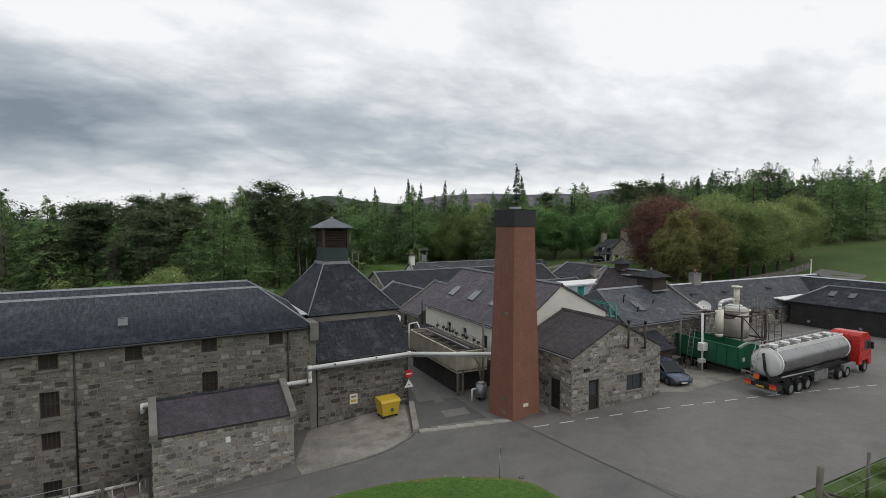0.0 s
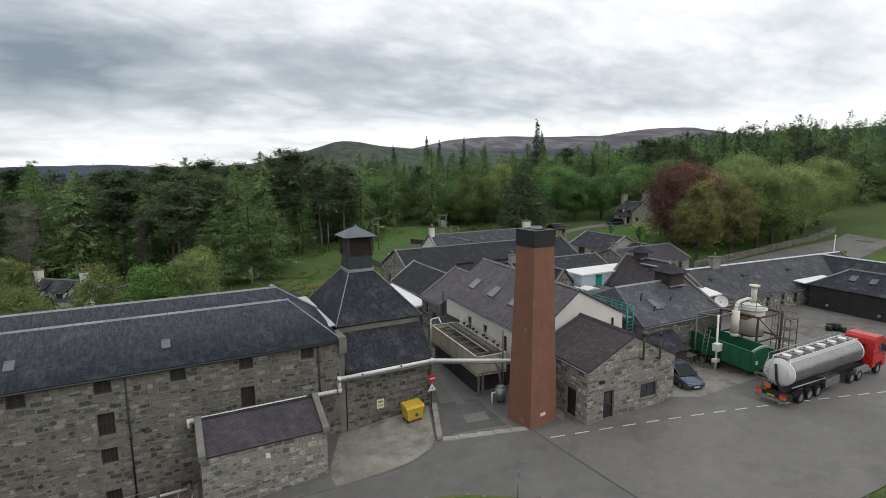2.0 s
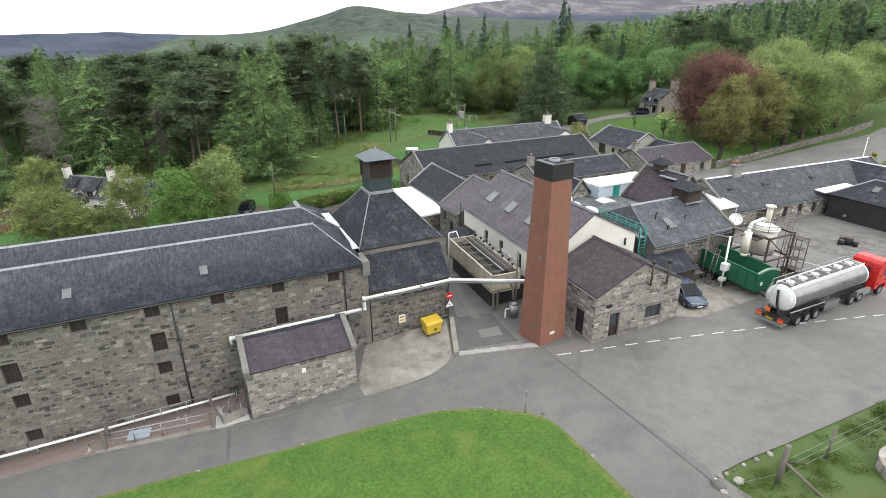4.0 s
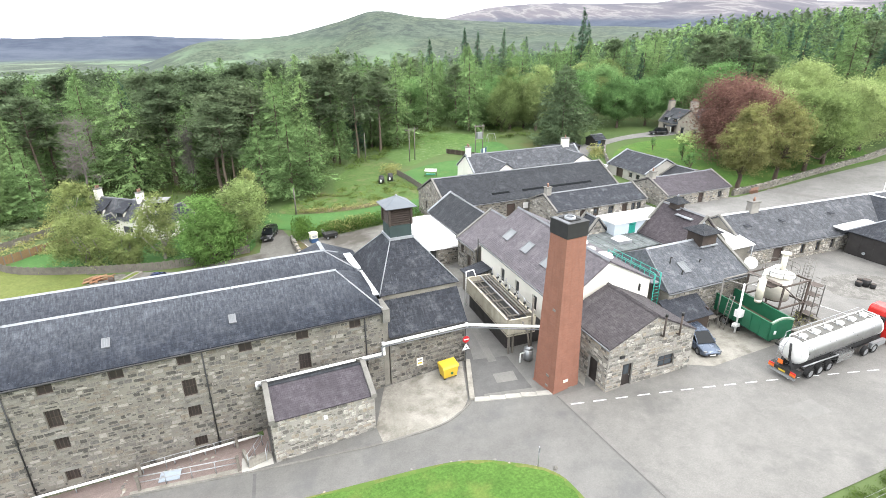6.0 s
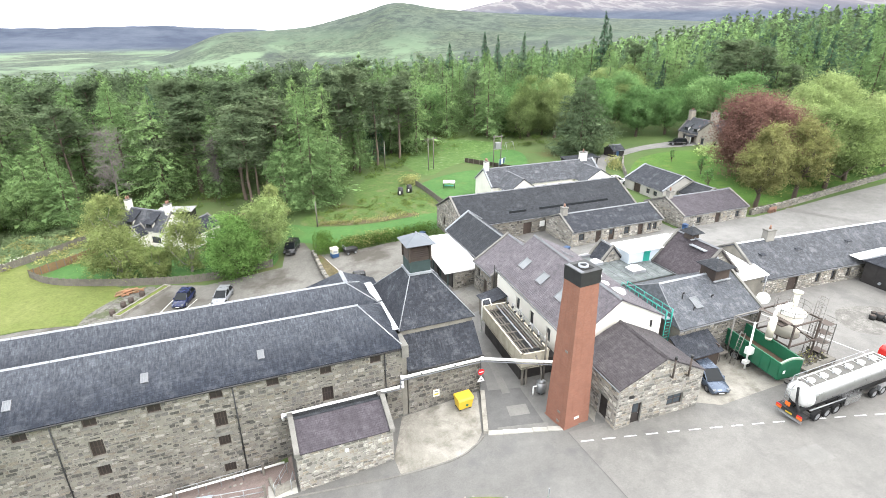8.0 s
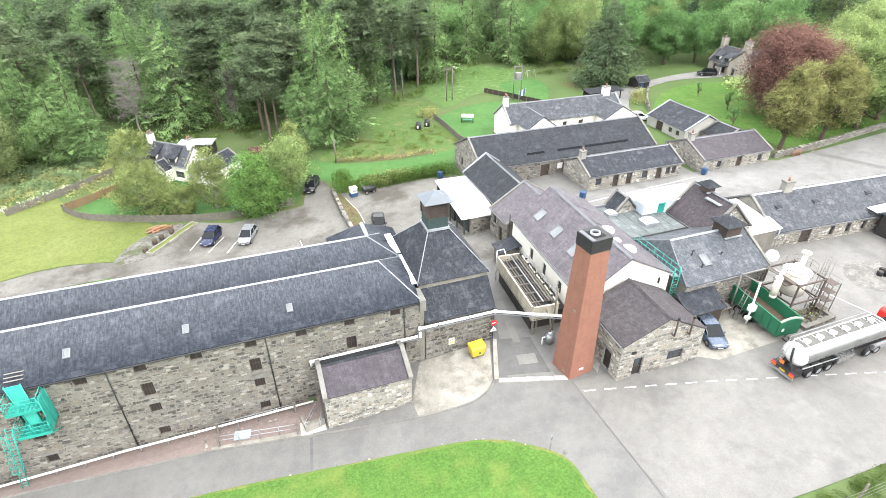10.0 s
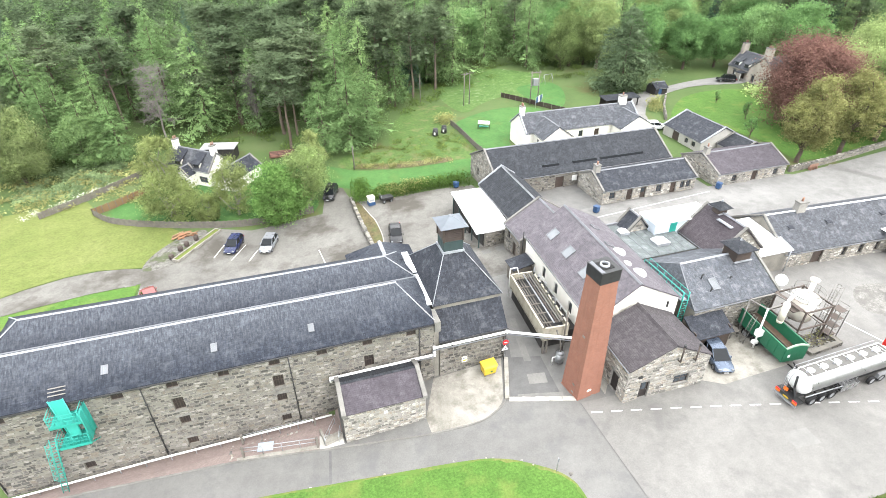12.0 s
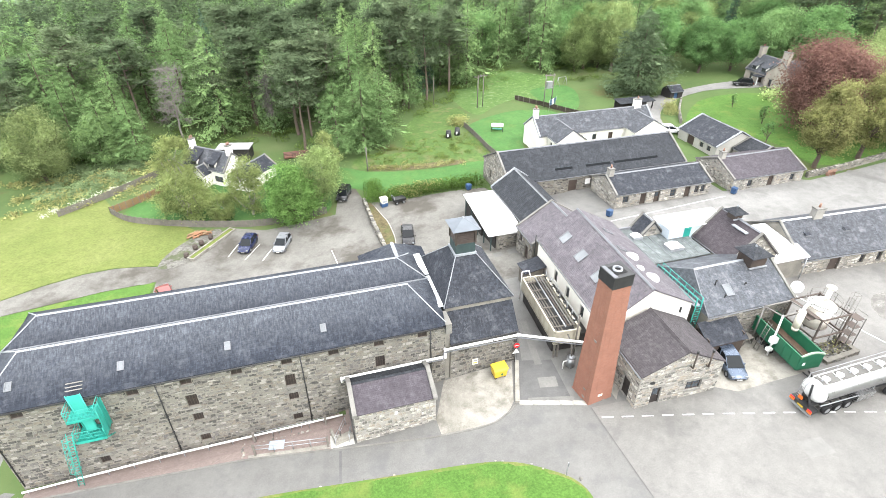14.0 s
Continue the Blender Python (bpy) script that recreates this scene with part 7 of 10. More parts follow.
# ---- plant in the yard ----
GREEN_PALE = plain("worn_green_rim", (0.22, 0.33, 0.24), (0.30, 0.33, 0.27), 0.7)
def build_vat():
    ob = root("steel_silo", "cream steel silo on a brown frame with ladder and handrails", "silo", 36.5, -6.7, 0.65)
    r, z0, z1 = 1.12, 2.65, 5.0
    M().cyl((0, 0, z0), (0, 0, z1), r, n=32).put("shell", SILO_SKIN, ob)
    M().cyl((0, 0, z1), (0, 0, z1 + 0.4), r + 0.05, 0.5, 32).put("cone_roof", WHITE, ob)
    M().cyl((0, 0, z0 - 0.12), (0, 0, z0), r - 0.02, r + 0.06, 32).put("base_ring", RUST, ob)
    for z in (3.4, 4.2):
        M().cyl((0, 0, z), (0, 0, z + 0.06), r + 0.03, n=32, caps=False).put("band", SILO_SKIN, ob)
    M().box(-2.7, -1.83, -1.2, 0.3, z1 - 0.5, z1 - 0.38).put("side_deck", RUST, ob)
    M().tube([(-1.75, -1.75, z1 - 0.3), (1.75, -1.75, 2.1)], 0.05, 6).put("brace", RUST, ob)
    M().tube([(-1.75, -1.75, 2.1), (1.75, -1.75, 0.1)], 0.05, 6).put("brace", RUST, ob)
    M().cyl((0.2, 0, z1 + 0.4), (0.2, 0, z1 + 1.9), 0.24, n=16).put("vent_pipe", CREAM, ob)
    M().cyl((0.2, 0, z1 + 1.9), (0.2, 0, z1 + 2.05), 0.44, n=16).put("vent_cap", CREAM, ob)
    arch = [(-3.0, -0.5, z1 + 0.1), (-3.0, -0.5, z1 + 0.5), (-2.9, -0.46, z1 + 0.72), (-2.65, -0.4, z1 + 0.86), (-2.3, -0.3, z1 + 0.9), (-0.6, 0.0, z1 + 0.9), (-0.25, 0.0, z1 + 0.8)]
    M().tube(arch, 0.15, 10).put("inlet_duct", WHITE, ob)
    M().cyl((-3.0, -0.5, 3.2), (-3.0, -0.5, z1 + 0.2), 0.33, n=18).put("cyclone", CREAM, ob)
    M().cyl((-3.0, -0.5, 2.9), (-3.0, -0.5, 3.2), 0.29, 0.33, 18).put("cyclone_cone", CREAM, ob)
    for x, y in ((-1.75, -1.75), (1.75, -1.75), (1.75, 1.75), (-1.75, 1.75)):
        M().box(x - 0.07, x + 0.07, y - 0.07, y + 0.07, -0.4, z1 - 0.2).put("column", RUST, ob)
    for z in (2.4, z1 - 0.4):
        for y in (-1.75, 1.75):
            M().box(-1.68, 1.68, y - 0.06, y + 0.06, z, z + 0.14).put("beam", RUST, ob)
        for x in (-1.75, 1.75):
            M().box(x - 0.06, x + 0.06, -1.68, 1.68, z, z + 0.14).put("beam", RUST, ob)
    M().box(-2.3, -1.85, -1.6, 1.6, z1 - 0.15, z1 - 0.1).put("side_platform", RUST, ob)
    n = 16
    ring = [(1.5 * math.cos(2 * math.pi * i / n), 1.5 * math.sin(2 * math.pi * i / n)) for i in range(n + 1)]
    M().cyl((0, 0, z1 - 0.06), (0, 0, z1), 1.3, n=32).put("top_plate", CREAM, ob)
    for z in (z1 + 0.45, z1 + 0.9):
        top = M()
        k = 48
        for a in range(k):
            a0, a1 = 2 * math.pi * a / k, 2 * math.pi * (a + 1) / k
            for h0, h1, ra, rb in ((0, 0, -0.02, 0.02), (0, 0.04, 0.02, 0.02), (0.04, 0.04, 0.02, -0.02), (0.04, 0, -0.02, -0.02)):
                top.face(*[((1.5 + q) * math.cos(c), (1.5 + q) * math.sin(c), z + hh) for c, q, hh in ((a0, ra, h0), (a1, ra, h0), (a1, rb, h1), (a0, rb, h1))])
        top.put("top_rail", DULL, ob)
    for x, y in ring[::2]:
        M().cyl((x, y, z1), (x, y, z1 + 0.92), 0.025, n=6).put("rail_post", DULL, ob)
    lx = 2.1
    for y in (-0.25, 0.25):
        M().cyl((lx, y - 1.0, 0), (lx, y - 1.0, z1 + 1.0), 0.035, n=6).put("ladder_rail", DULL, ob)
    for i in range(20):
        M().cyl((lx, -1.25, 0.3 + i * 0.32), (lx, -0.75, 0.3 + i * 0.32), 0.02, n=6).put("rung", DULL, ob)
    for i in range(6):
        z = 2.4 + i * 0.8
        M().tube([(lx, -1.3, z), (lx + 0.5, -1.35, z), (lx + 0.7, -1.0, z), (lx + 0.5, -0.65, z), (lx, -0.7, z)], 0.025, 6).put("cage_hoop", DULL, ob)
    for y in (-1.35, -1.0, -0.65):
        M().cyl((lx + 0.6, y, 2.3), (lx + 0.6, y, 6.5), 0.02, n=6).put("cage_bar", DULL, ob)
    st = root("access_stair_frame", "galvanised stair tower with open treads beside the silo", "stair", 38.9, -8.9, 0.7)
    for x, y in ((0, 0), (1.1, 0), (1.1, 1.1), (0, 1.1)):
        M().box(x - 0.035, x + 0.035, y - 0.035, y + 0.035, 0, 4.0).put("post", DULL, st)
    for k in range(4):
        M().box(0.04, 1.06, 0.04, 1.06, 0.9 + k * 1.0, 0.93 + k * 1.0).put("landing", RUST, st)
        M().tube([(0, 0, 1.7 + k * 0.9), (1.1, 0, 1.7 + k * 0.9), (1.1, 1.1, 1.7 + k * 0.9)], 0.025, 6).put("rail", DULL, st)
    cv = root("auger_conveyor", "white screw conveyor and stand over the green trailer", "conveyor", 31.0, -7.4, 0.75)
    M().cyl((0, 0, 0), (0.3, 0.3, 5.0), 0.09, n=10).put("mast", WHITE, cv)
    M().cyl((0, 0, 0), (0, 0, 0.08), 0.25, n=12).put("foot", WHITE, cv)
    M().box(-0.3, 0.35, -0.25, 0.25, 1.95, 2.6).put("motor_box", WHITE, cv)
    M().box(-0.35, 0.2, -0.2, 0.2, 0.95, 1.25).put("gearbox", WHITE, cv)
    M().tube([(0.3, 0.3, 4.9), (3.2, 0.4, 4.9)], 0.08, 8).put("boom", DULL, cv)
    M().tube([(0.1, 2.2, 4.7), (3.2, 2.2, 4.7)], 0.08, 8).put("boom", DULL, cv)
    M().tube([(0.3, 0.3, 4.9), (0.1, 2.2, 4.7), (0.1, 2.2, 0)], 0.07, 8).put("frame_leg", DULL, cv)
    M().tube([(3.2, 0.4, 4.9), (3.2, 2.2, 4.7)], 0.07, 8).put("frame_tie", DULL, cv)
    for y in (0.8, 1.25):
        M().cyl((-0.5, y, 0), (0.1, y, 3.6), 0.035, n=6).put("ladder_rail", DULL, cv)
    for i in range(10):
        M().cyl((-0.45 + i * 0.06, 0.8, 0.35 + i * 0.35), (-0.45 + i * 0.06, 1.25, 0.35 + i * 0.35), 0.02, n=6).put("rung", DULL, cv)
    sc = root("step_platform", "weathered step platform by the trailer", "steps", 29.8, -5.6, 0.7)
    M().box(0, 1.1, 0, 0.9, 1.0, 1.06).put("deck", WOOD, sc)
    for i in range(4):
        M().box(-0.28 * (i + 1), -0.28 * i, 0, 0.9, 0.8 - i * 0.22, 0.84 - i * 0.22).put("tread", WOOD, sc)
    for x, y in ((0, 0), (1.0, 0), (1.0, 0.8), (0, 0.8)):
        M().box(x, x + 0.08, y, y + 0.08, 0, 1.0).put("leg", DULL, sc)
    ds = root("white_dish", "large white dish at the gable corner", "dish", 36.9, -3.4, 4.7)
    m = M(pose(0, 0, 0.6, 55, 0, -40))
    for k in range(4):
        a, b = k / 4, (k + 1) / 4
        m.cyl((0, 0, 0.22 * a * a), (0, 0, 0.22 * b * b), 0.62 * a + 0.01, 0.62 * b, 20, caps=(k == 0))
    m.put("reflector", WHITE, ds)
    M().cyl((0, 0, -0.2), (0, 0, 0.7), 0.06, n=8).put("mast", GALV, ds)
    M().box(-1.0, 0.1, -0.1, 0.1, -0.3, -0.15).put("wall_bracket", GALV, ds)
    pl = root("rubble_planter", "low dry rubble enclosure filled with loose stones", "planter", 35.4, -10.2, 0.65)
    for T, w in ((turned(0, 0, 0, 4), 4.4), (turned(0, 2.6, 0, -90), 2.6), (turned(4.4, 0.3, 0, 90), 2.6)):
        M(T).box(0 if w > 4 else 0.02, w if w > 4 else w - 0.02, 0, 0.45, -0.4, 0.8 if w > 4 else 0.78 + 0.005 * T.translation.x).put("rubble_core", MORTAR, pl)
        lay_stones(T, 0, w, -0.05, 0.85, [], STONE, pl, int(w * 10), cover=0.95)
    M().box(0.3, 4.2, 0.4, 2.6, -0.3, 0.4).put("soil", plain("bare_earth", (0.10, 0.085, 0.06), (0.06, 0.06, 0.035), 0.95, big=2.0, bump=0.8), pl)
    rng = random.Random(77)
    for i in range(60):
        b = new("stone", stone_mesh(rng.randrange(18), STONE))
        b.parent = pl
        w = rng.uniform(0.2, 0.45)
        b.matrix_local = Matrix.LocRotScale((rng.uniform(0.5, 4.0), rng.uniform(0.5, 2.4), 0.38 + rng.uniform(0, 0.12)), Euler((rng.uniform(-1.9, -1.2), rng.uniform(-0.4, 0.4), rng.uniform(0, 6.28))), (w, rng.uniform(0.1, 0.25), w * rng.uniform(0.5, 0.9)))


def build_trailer():
    ob = root("bulk_trailer", "dark green open bulk trailer, part filled with wet grain", "trailer", 31.05, -10.45, 0.7, -6)
    L, W, z0, z1 = 6.9, 2.45, 1.15, 2.75
    T = turned(W, 0, 0, 90)
    body = M(T)
    for (y0, y1) in ((0, 0.07), (W - 0.07, W)):
        body.box(0, L, y0, y1, z0, z1)
    body.box(0, 0.07, 0.07, W - 0.07, z0, z1 + 0.05), body.box(L - 0.07, L, 0.07, W - 0.07, z0, z1 + 0.15)
    body.box(0.07, L - 0.07, 0.07, W - 0.07, z0, z0 + 0.1)
    b = body.put("body", GREEN_SKIP, ob)
    for i in range(8):
        x = 0.1 + i * (L - 0.3) / 7
        for y in (-0.06, W):
            M(T).box(x, x + 0.1, y, y + 0.06, z0, z1).put("side_rib", GREEN_SKIP, b)
    for x in (-0.06, L - 0.1):
        arch = [(x, -0.02 + (W + 0.04) * q / 8, z1 + 0.06 + 0.32 * math.sin(math.pi * q / 8)) for q in range(9)]
        for (xa, ya, za), (xb, yb, zb) in zip(arch, arch[1:]):
            M(T).slab([(xa, ya, za + 0.08), (xa + 0.17, ya, za + 0.08), (xb + 0.17, yb, zb + 0.08), (xb, yb, zb + 0.08)], 0.16).put("end_rim", GREEN_PALE, b)
    for y in (-0.05, W - 0.08):
        M(T).box(-0.02, L + 0.02, y, y + 0.13, z1, z1 + 0.1).put("top_rail", GREEN_SKIP, b)
    for x in (-0.02, L - 0.06):
        arc = [(x + 0.03, W * i / 8, z1 + 0.1 + 0.28 * math.sin(math.pi * i / 8)) for i in range(9)]
        m = M(T)
        for p, q in zip(arc, arc[1:]):
            m.face((p[0], p[1], z1 - 0.1), (q[0], q[1], z1 - 0.1), q, p)
            m.face((p[0] + 0.08, p[1], z1 - 0.1), (p[0] + 0.08, p[1], p[2]), (q[0] + 0.08, q[1], q[2]), (q[0] + 0.08, q[1], z1 - 0.1))
            m.face(p, q, (q[0] + 0.08, q[1], q[2]), (p[0] + 0.08, p[1], p[2]))
        m.put("arched_end", GREEN_SKIP, b)
    M(T).box(0.07, L - 0.07, 0.07, W - 0.07, z0 + 0.1, z0 + 0.5).put("grain_load", plain("wet_brown_grain", (0.105, 0.066, 0.042), (0.055, 0.036, 0.025), 0.95, big=1.4, fine=6, bump=0.9), ob)
    for y in (0.9, 1.5):
        M(T).box(0.1, L - 0.1, y, y + 0.08, z0 + 0.5, z0 + 0.62).put("inner_bar", RUST, ob)
    M(T).box(0.3, L - 0.2, 0.6, 0.75, 0.75, z0).put("chassis_rail", BLACK, ob), M(T).box(0.3, L - 0.2, W - 0.75, W - 0.6, 0.75, z0).put("chassis_rail", BLACK, ob)
    for x in (3.6, 4.9):
        for y in (0.05, W - 0.35):
            wheel(ob, T, x, y, 0.5, 0.5, 0.3)
    M(T).tube([(-0.02, 0.9, 0.8), (-1.5, W / 2, 0.6), (-0.02, W - 0.9, 0.8)], 0.07, 8).put("drawbar", BLACK, ob)
    M(T).box(-0.03, 0.0, W - 0.7, W - 0.45, 1.7, 2.0).put("notice_plate", WHITE, ob)


def wheel(parent, T, x, y, z, r, w, rim_mat=None):
    """A wheel whose axle runs along y from y to y + w."""
    m = M(T)
    for a, b, ra, rb in ((0, 0.12, r * 0.9, r), (0.12, 0.88, r, r), (0.88, 1, r, r * 0.9)):
        m.cyl((x, y + w * a, z), (x, y + w * b, z), ra, rb, 24, caps=False)
    m.cyl((x, y, z), (x, y + 0.001, z), r * 0.9, r * 0.6, 24, caps=False)
    m.cyl((x, y + w - 0.001, z), (x, y + w, z), r * 0.6, r * 0.9, 24, caps=False)
    t = m.put("wheel", RUBBER, parent)
    M(T).cyl((x, y + w * 0.06, z), (x, y + w * 0.94, z), r * 0.6, n=18).put("rim", rim_mat or GALV, t)
    return t


def build_tanker():
    ob = root("road_tanker", "articulated road tanker with dull steel tank and red cab", "tanker lorry", 27.9, -13.9, G(34, -13.9) + 0.06, 1.2)
    L, cz, ry, rz = 11.6, 2.55, 1.22, 1.12
    n = 40

    def ring(x, k=1.0):
        return [(x, ry * k * math.cos(2 * math.pi * i / n), cz + rz * k * math.sin(2 * math.pi * i / n)) for i in range(n)]
    x0, x1 = 0.75, 0.75 + L
    m = M()
    for i in range(n):
        a, b = ring(x0 + 0.3), ring(x1 - 0.3)
        j = (i + 1) % n
        m.face(a[j], a[i], b[i], b[j], smooth=True)
    tank = m.put("tank", TANK_STEEL, ob, "dull steel tank barrel")
    for xa, s in ((x0 + 0.3, -1), (x1 - 0.3, 1)):
        m = M()
        prof = [(0, 1.0), (0.14, 0.93), (0.24, 0.72), (0.3, 0.4), (0.33, 0.02)]
        for (da, ka), (db, kb) in zip(prof, prof[1:]):
            A, B = ring(xa + s * da, ka), ring(xa + s * db, kb)
            for i in range(n):
                j = (i + 1) % n
                q = (A[j], A[i], B[i], B[j])
                m.face(*(q if s > 0 else reversed(q)), smooth=True)
        m.put("dished_end", WHITE, tank)
    for x in (x0 + 0.3, x1 - 0.3):
        m = M()
        A, B, C, D = ring(x - 0.1, 1.015), ring(x + 0.1, 1.015), ring(x - 0.1, 0.99), ring(x + 0.1, 0.99)
        for i in range(n):
            j = (i + 1) % n
            m.face(A[j], A[i], B[i], B[j], smooth=True)
            m.face(A[i], A[j], C[j], C[i]), m.face(B[j], B[i], D[i], D[j])
        m.put("end_band", WHITE, tank)
    for i in range(6):
        x = 1.9 + i * 1.75
        lid = M().cyl((x, 0, cz + rz - 0.03), (x, 0, cz + rz + 0.16), 0.3, n=18).put("manhole", WHITE, tank)
        M().cyl((x, 0, cz + rz + 0.16), (x, 0, cz + rz + 0.22), 0.34, n=18).put("lid", WHITE, lid)
        M().box(x - 0.55, x + 0.55, -0.06, 0.06, cz + rz + 0.02, cz + rz + 0.09).put("clamp", GALV, lid)
    M().box(1.15, 11.9, -0.62, 0.62, cz + rz - 0.22, cz + rz + 0.015).put("walkway", DECK_GREY, ob, "dirty grey top walkway")
    for y in (-0.69, 0.63):
        M().box(1.1, 11.95, y, y + 0.06, cz + rz - 0.3, cz + rz + 0.12).put("coaming", WHITE, ob)
    for x in (1.6, 3.3, 5.1, 6.9, 8.6, 10.4):
        M().box(x, x + 0.05, -0.6, 0.6, cz + rz + 0.016, cz + rz + 0.05).put("tread_strip", WHITE, ob)
    for x in (10.9, 11.35, 11.8):
        M().tube([(x, -0.6, cz + rz + 0.1), (x, 0.6, cz + rz + 0.1)], 0.025, 6).put("gantry_bar", WHITE, ob)
    M().tube([(0.62, -1.0, cz - 0.2), (1.2, -0.66, cz + rz + 0.05), (0.55, 1.0, cz - 0.1)], 0.05, 8).put("grab_frame", WHITE, ob)
    M().tube([(1.0, 0.95, cz + rz + 0.25), (11.6, 0.95, cz + rz + 0.25)], 0.03, 6).put("top_rail", GALV, ob)
    for i in range(7):
        M().cyl((1.0 + i * 1.76, 0.95, cz + rz - 0.45), (1.0 + i * 1.76, 0.95, cz + rz + 0.25), 0.02, n=6).put("rail_post", GALV, ob)
    M().tube([(1.0, 0.5, cz + rz), (0.4, 0.5, cz + 0.4), (0.35, 0.5, 0.9)], 0.03, 6).put("ladder_rail", GALV, ob)
    M().tube([(1.0, 0.9, cz + rz), (0.4, 0.9, cz + 0.4), (0.35, 0.9, 0.9)], 0.03, 6).put("ladder_rail", GALV, ob)
    for i in range(7):
        M().cyl((0.36 + i * 0.01, 0.5, 1.0 + i * 0.3), (0.36 + i * 0.01, 0.9, 1.0 + i * 0.3), 0.02, n=6).put("rung", GALV, ob)
    M().tube([(0.3, -0.7, 1.2), (0.55, -0.1, 2.0), (0.6, 0.1, 3.3)], 0.1, 10).put("discharge_hose", RUBBER, ob)
    M().cyl((0.9, -1.18, 1.62), (5.8, -1.22, 1.5), 0.06, n=10).put("hose_tube", GALV, ob)
    # running gear
    M().box(0.5, 12.0, -0.55, -0.4, 0.95, 1.45).put("chassis_rail", BLACK, ob), M().box(0.5, 12.0, 0.4, 0.55, 0.95, 1.45).put("chassis_rail", BLACK, ob)
    for x in (2.3, 3.6, 4.9):
        for y in (-1.25, 0.87):
            wheel(ob, IDENT, x, y, 0.52, 0.52, 0.38)
        M().cyl((x, -0.9, 0.52), (x, 0.9, 0.52), 0.09, n=8).put("axle", BLACK, ob)
        for y in (-1.26, 0.9):
            m = M()
            arc = [(x + 0.64 * math.cos(a), 0.56 + 0.64 * math.sin(a)) for a in [math.pi * k / 8 for k in range(9)]]
            for (pa, pz), (qa, qz) in zip(arc, arc[1:]):
                m.face((pa, y, pz), (qa, y, qz), (qa, y + 0.36, qz), (pa, y + 0.36, pz))
            m.put("mudguard", BLACK, ob)
    M().box(5.9, 8.2, -1.24, -0.5, 0.55, 1.35).put("side_locker", STEEL, ob)
    M().box(5.9, 8.2, 0.5, 1.24, 0.55, 1.35).put("side_locker", STEEL, ob)
    for y in (-0.5, 0.5):
        M().box(8.9, 9.05, y - 0.08, y + 0.08, 0.1, 1.0).put("landing_leg", GALV, ob)
    M().box(0.0, 0.16, -1.24, 1.24, 0.42, 0.62).put("bumper_bar", GALV, ob)
    M().box(0.1, 0.9, -1.22, 1.22, 0.7, 1.05).put("rear_frame", BLACK, ob)
    for y in (-1.22, 0.72):
        M().box(0.04, 0.1, y, y + 0.5, 0.72, 0.98).put("marker_board", ORANGE, ob)
        M().box(0.02, 0.1, y + 0.02, y + 0.48, 0.98, 1.1).put("tail_light", SIGN_RED, ob)
    M().box(0.05, 0.1, -0.3, 0.3, 0.72, 0.86).put("number_plate_bar", YELLOW, ob)
    M().box(0.3, 0.34, 0.2, 0.65, 1.2, 1.6).put("hazard_plate", ORANGE, ob)
    # tractor unit
    M().box(9.6, 16.3, -0.5, 0.5, 0.65, 1.05).put("tractor_frame", BLACK, ob)
    for x in (10.5, 11.8, 15.2):
        for y in (-1.22, 0.88):
            wheel(ob, IDENT, x, y, 0.5, 0.5, 0.34)
    prof = [(13.9, 0.75), (14.0, 3.35), (14.35, 3.62), (15.6, 3.62), (16.15, 3.1), (16.38, 2.0), (16.42, 0.6), (15.85, 0.6), (15.75, 1.1), (14.65, 1.1), (14.55, 0.75)]
    cab = M()
    A, B = [(x, -1.22, z) for x, z in prof], [(x, 1.22, z) for x, z in prof]
    cab.face(*reversed(A)), cab.face(*B)
    for i in range(len(prof)):
        j = (i + 1) % len(prof)
        cab.face(A[i], A[j], B[j], B[i])
    c = cab.put("cab", RED, ob, "red painted cab", bevel=0.05)
    for y in (-1.235, 1.225):
        M().box(15.0, 15.9, y, y + 0.01, 2.05, 2.95).put("side_window", GLASS, c)
    M().slab([(16.34, -1.05, 2.25), (16.34, 1.05, 2.25), (16.2, 1.05, 3.05), (16.2, -1.05, 3.05)], -0.02).put("windscreen", GLASS, c)
    for y in (-1.5, 1.28):
        M().box(15.95, 16.1, y, y + 0.22, 2.1, 2.7).put("mirror", BLACK, c)
    for y in (-1.2, 0.9):
        M().box(11.2, 13.4, y, y + 0.3, 0.6, 1.15).put("fuel_tank", GALV, ob)
    M().box(13.6, 13.9, -0.5, 0.5, 1.1, 2.9).put("exhaust_pipe", BLACK, ob)
    ob.matrix_world = ob.matrix_world @ Matrix.Scale(0.89, 4)


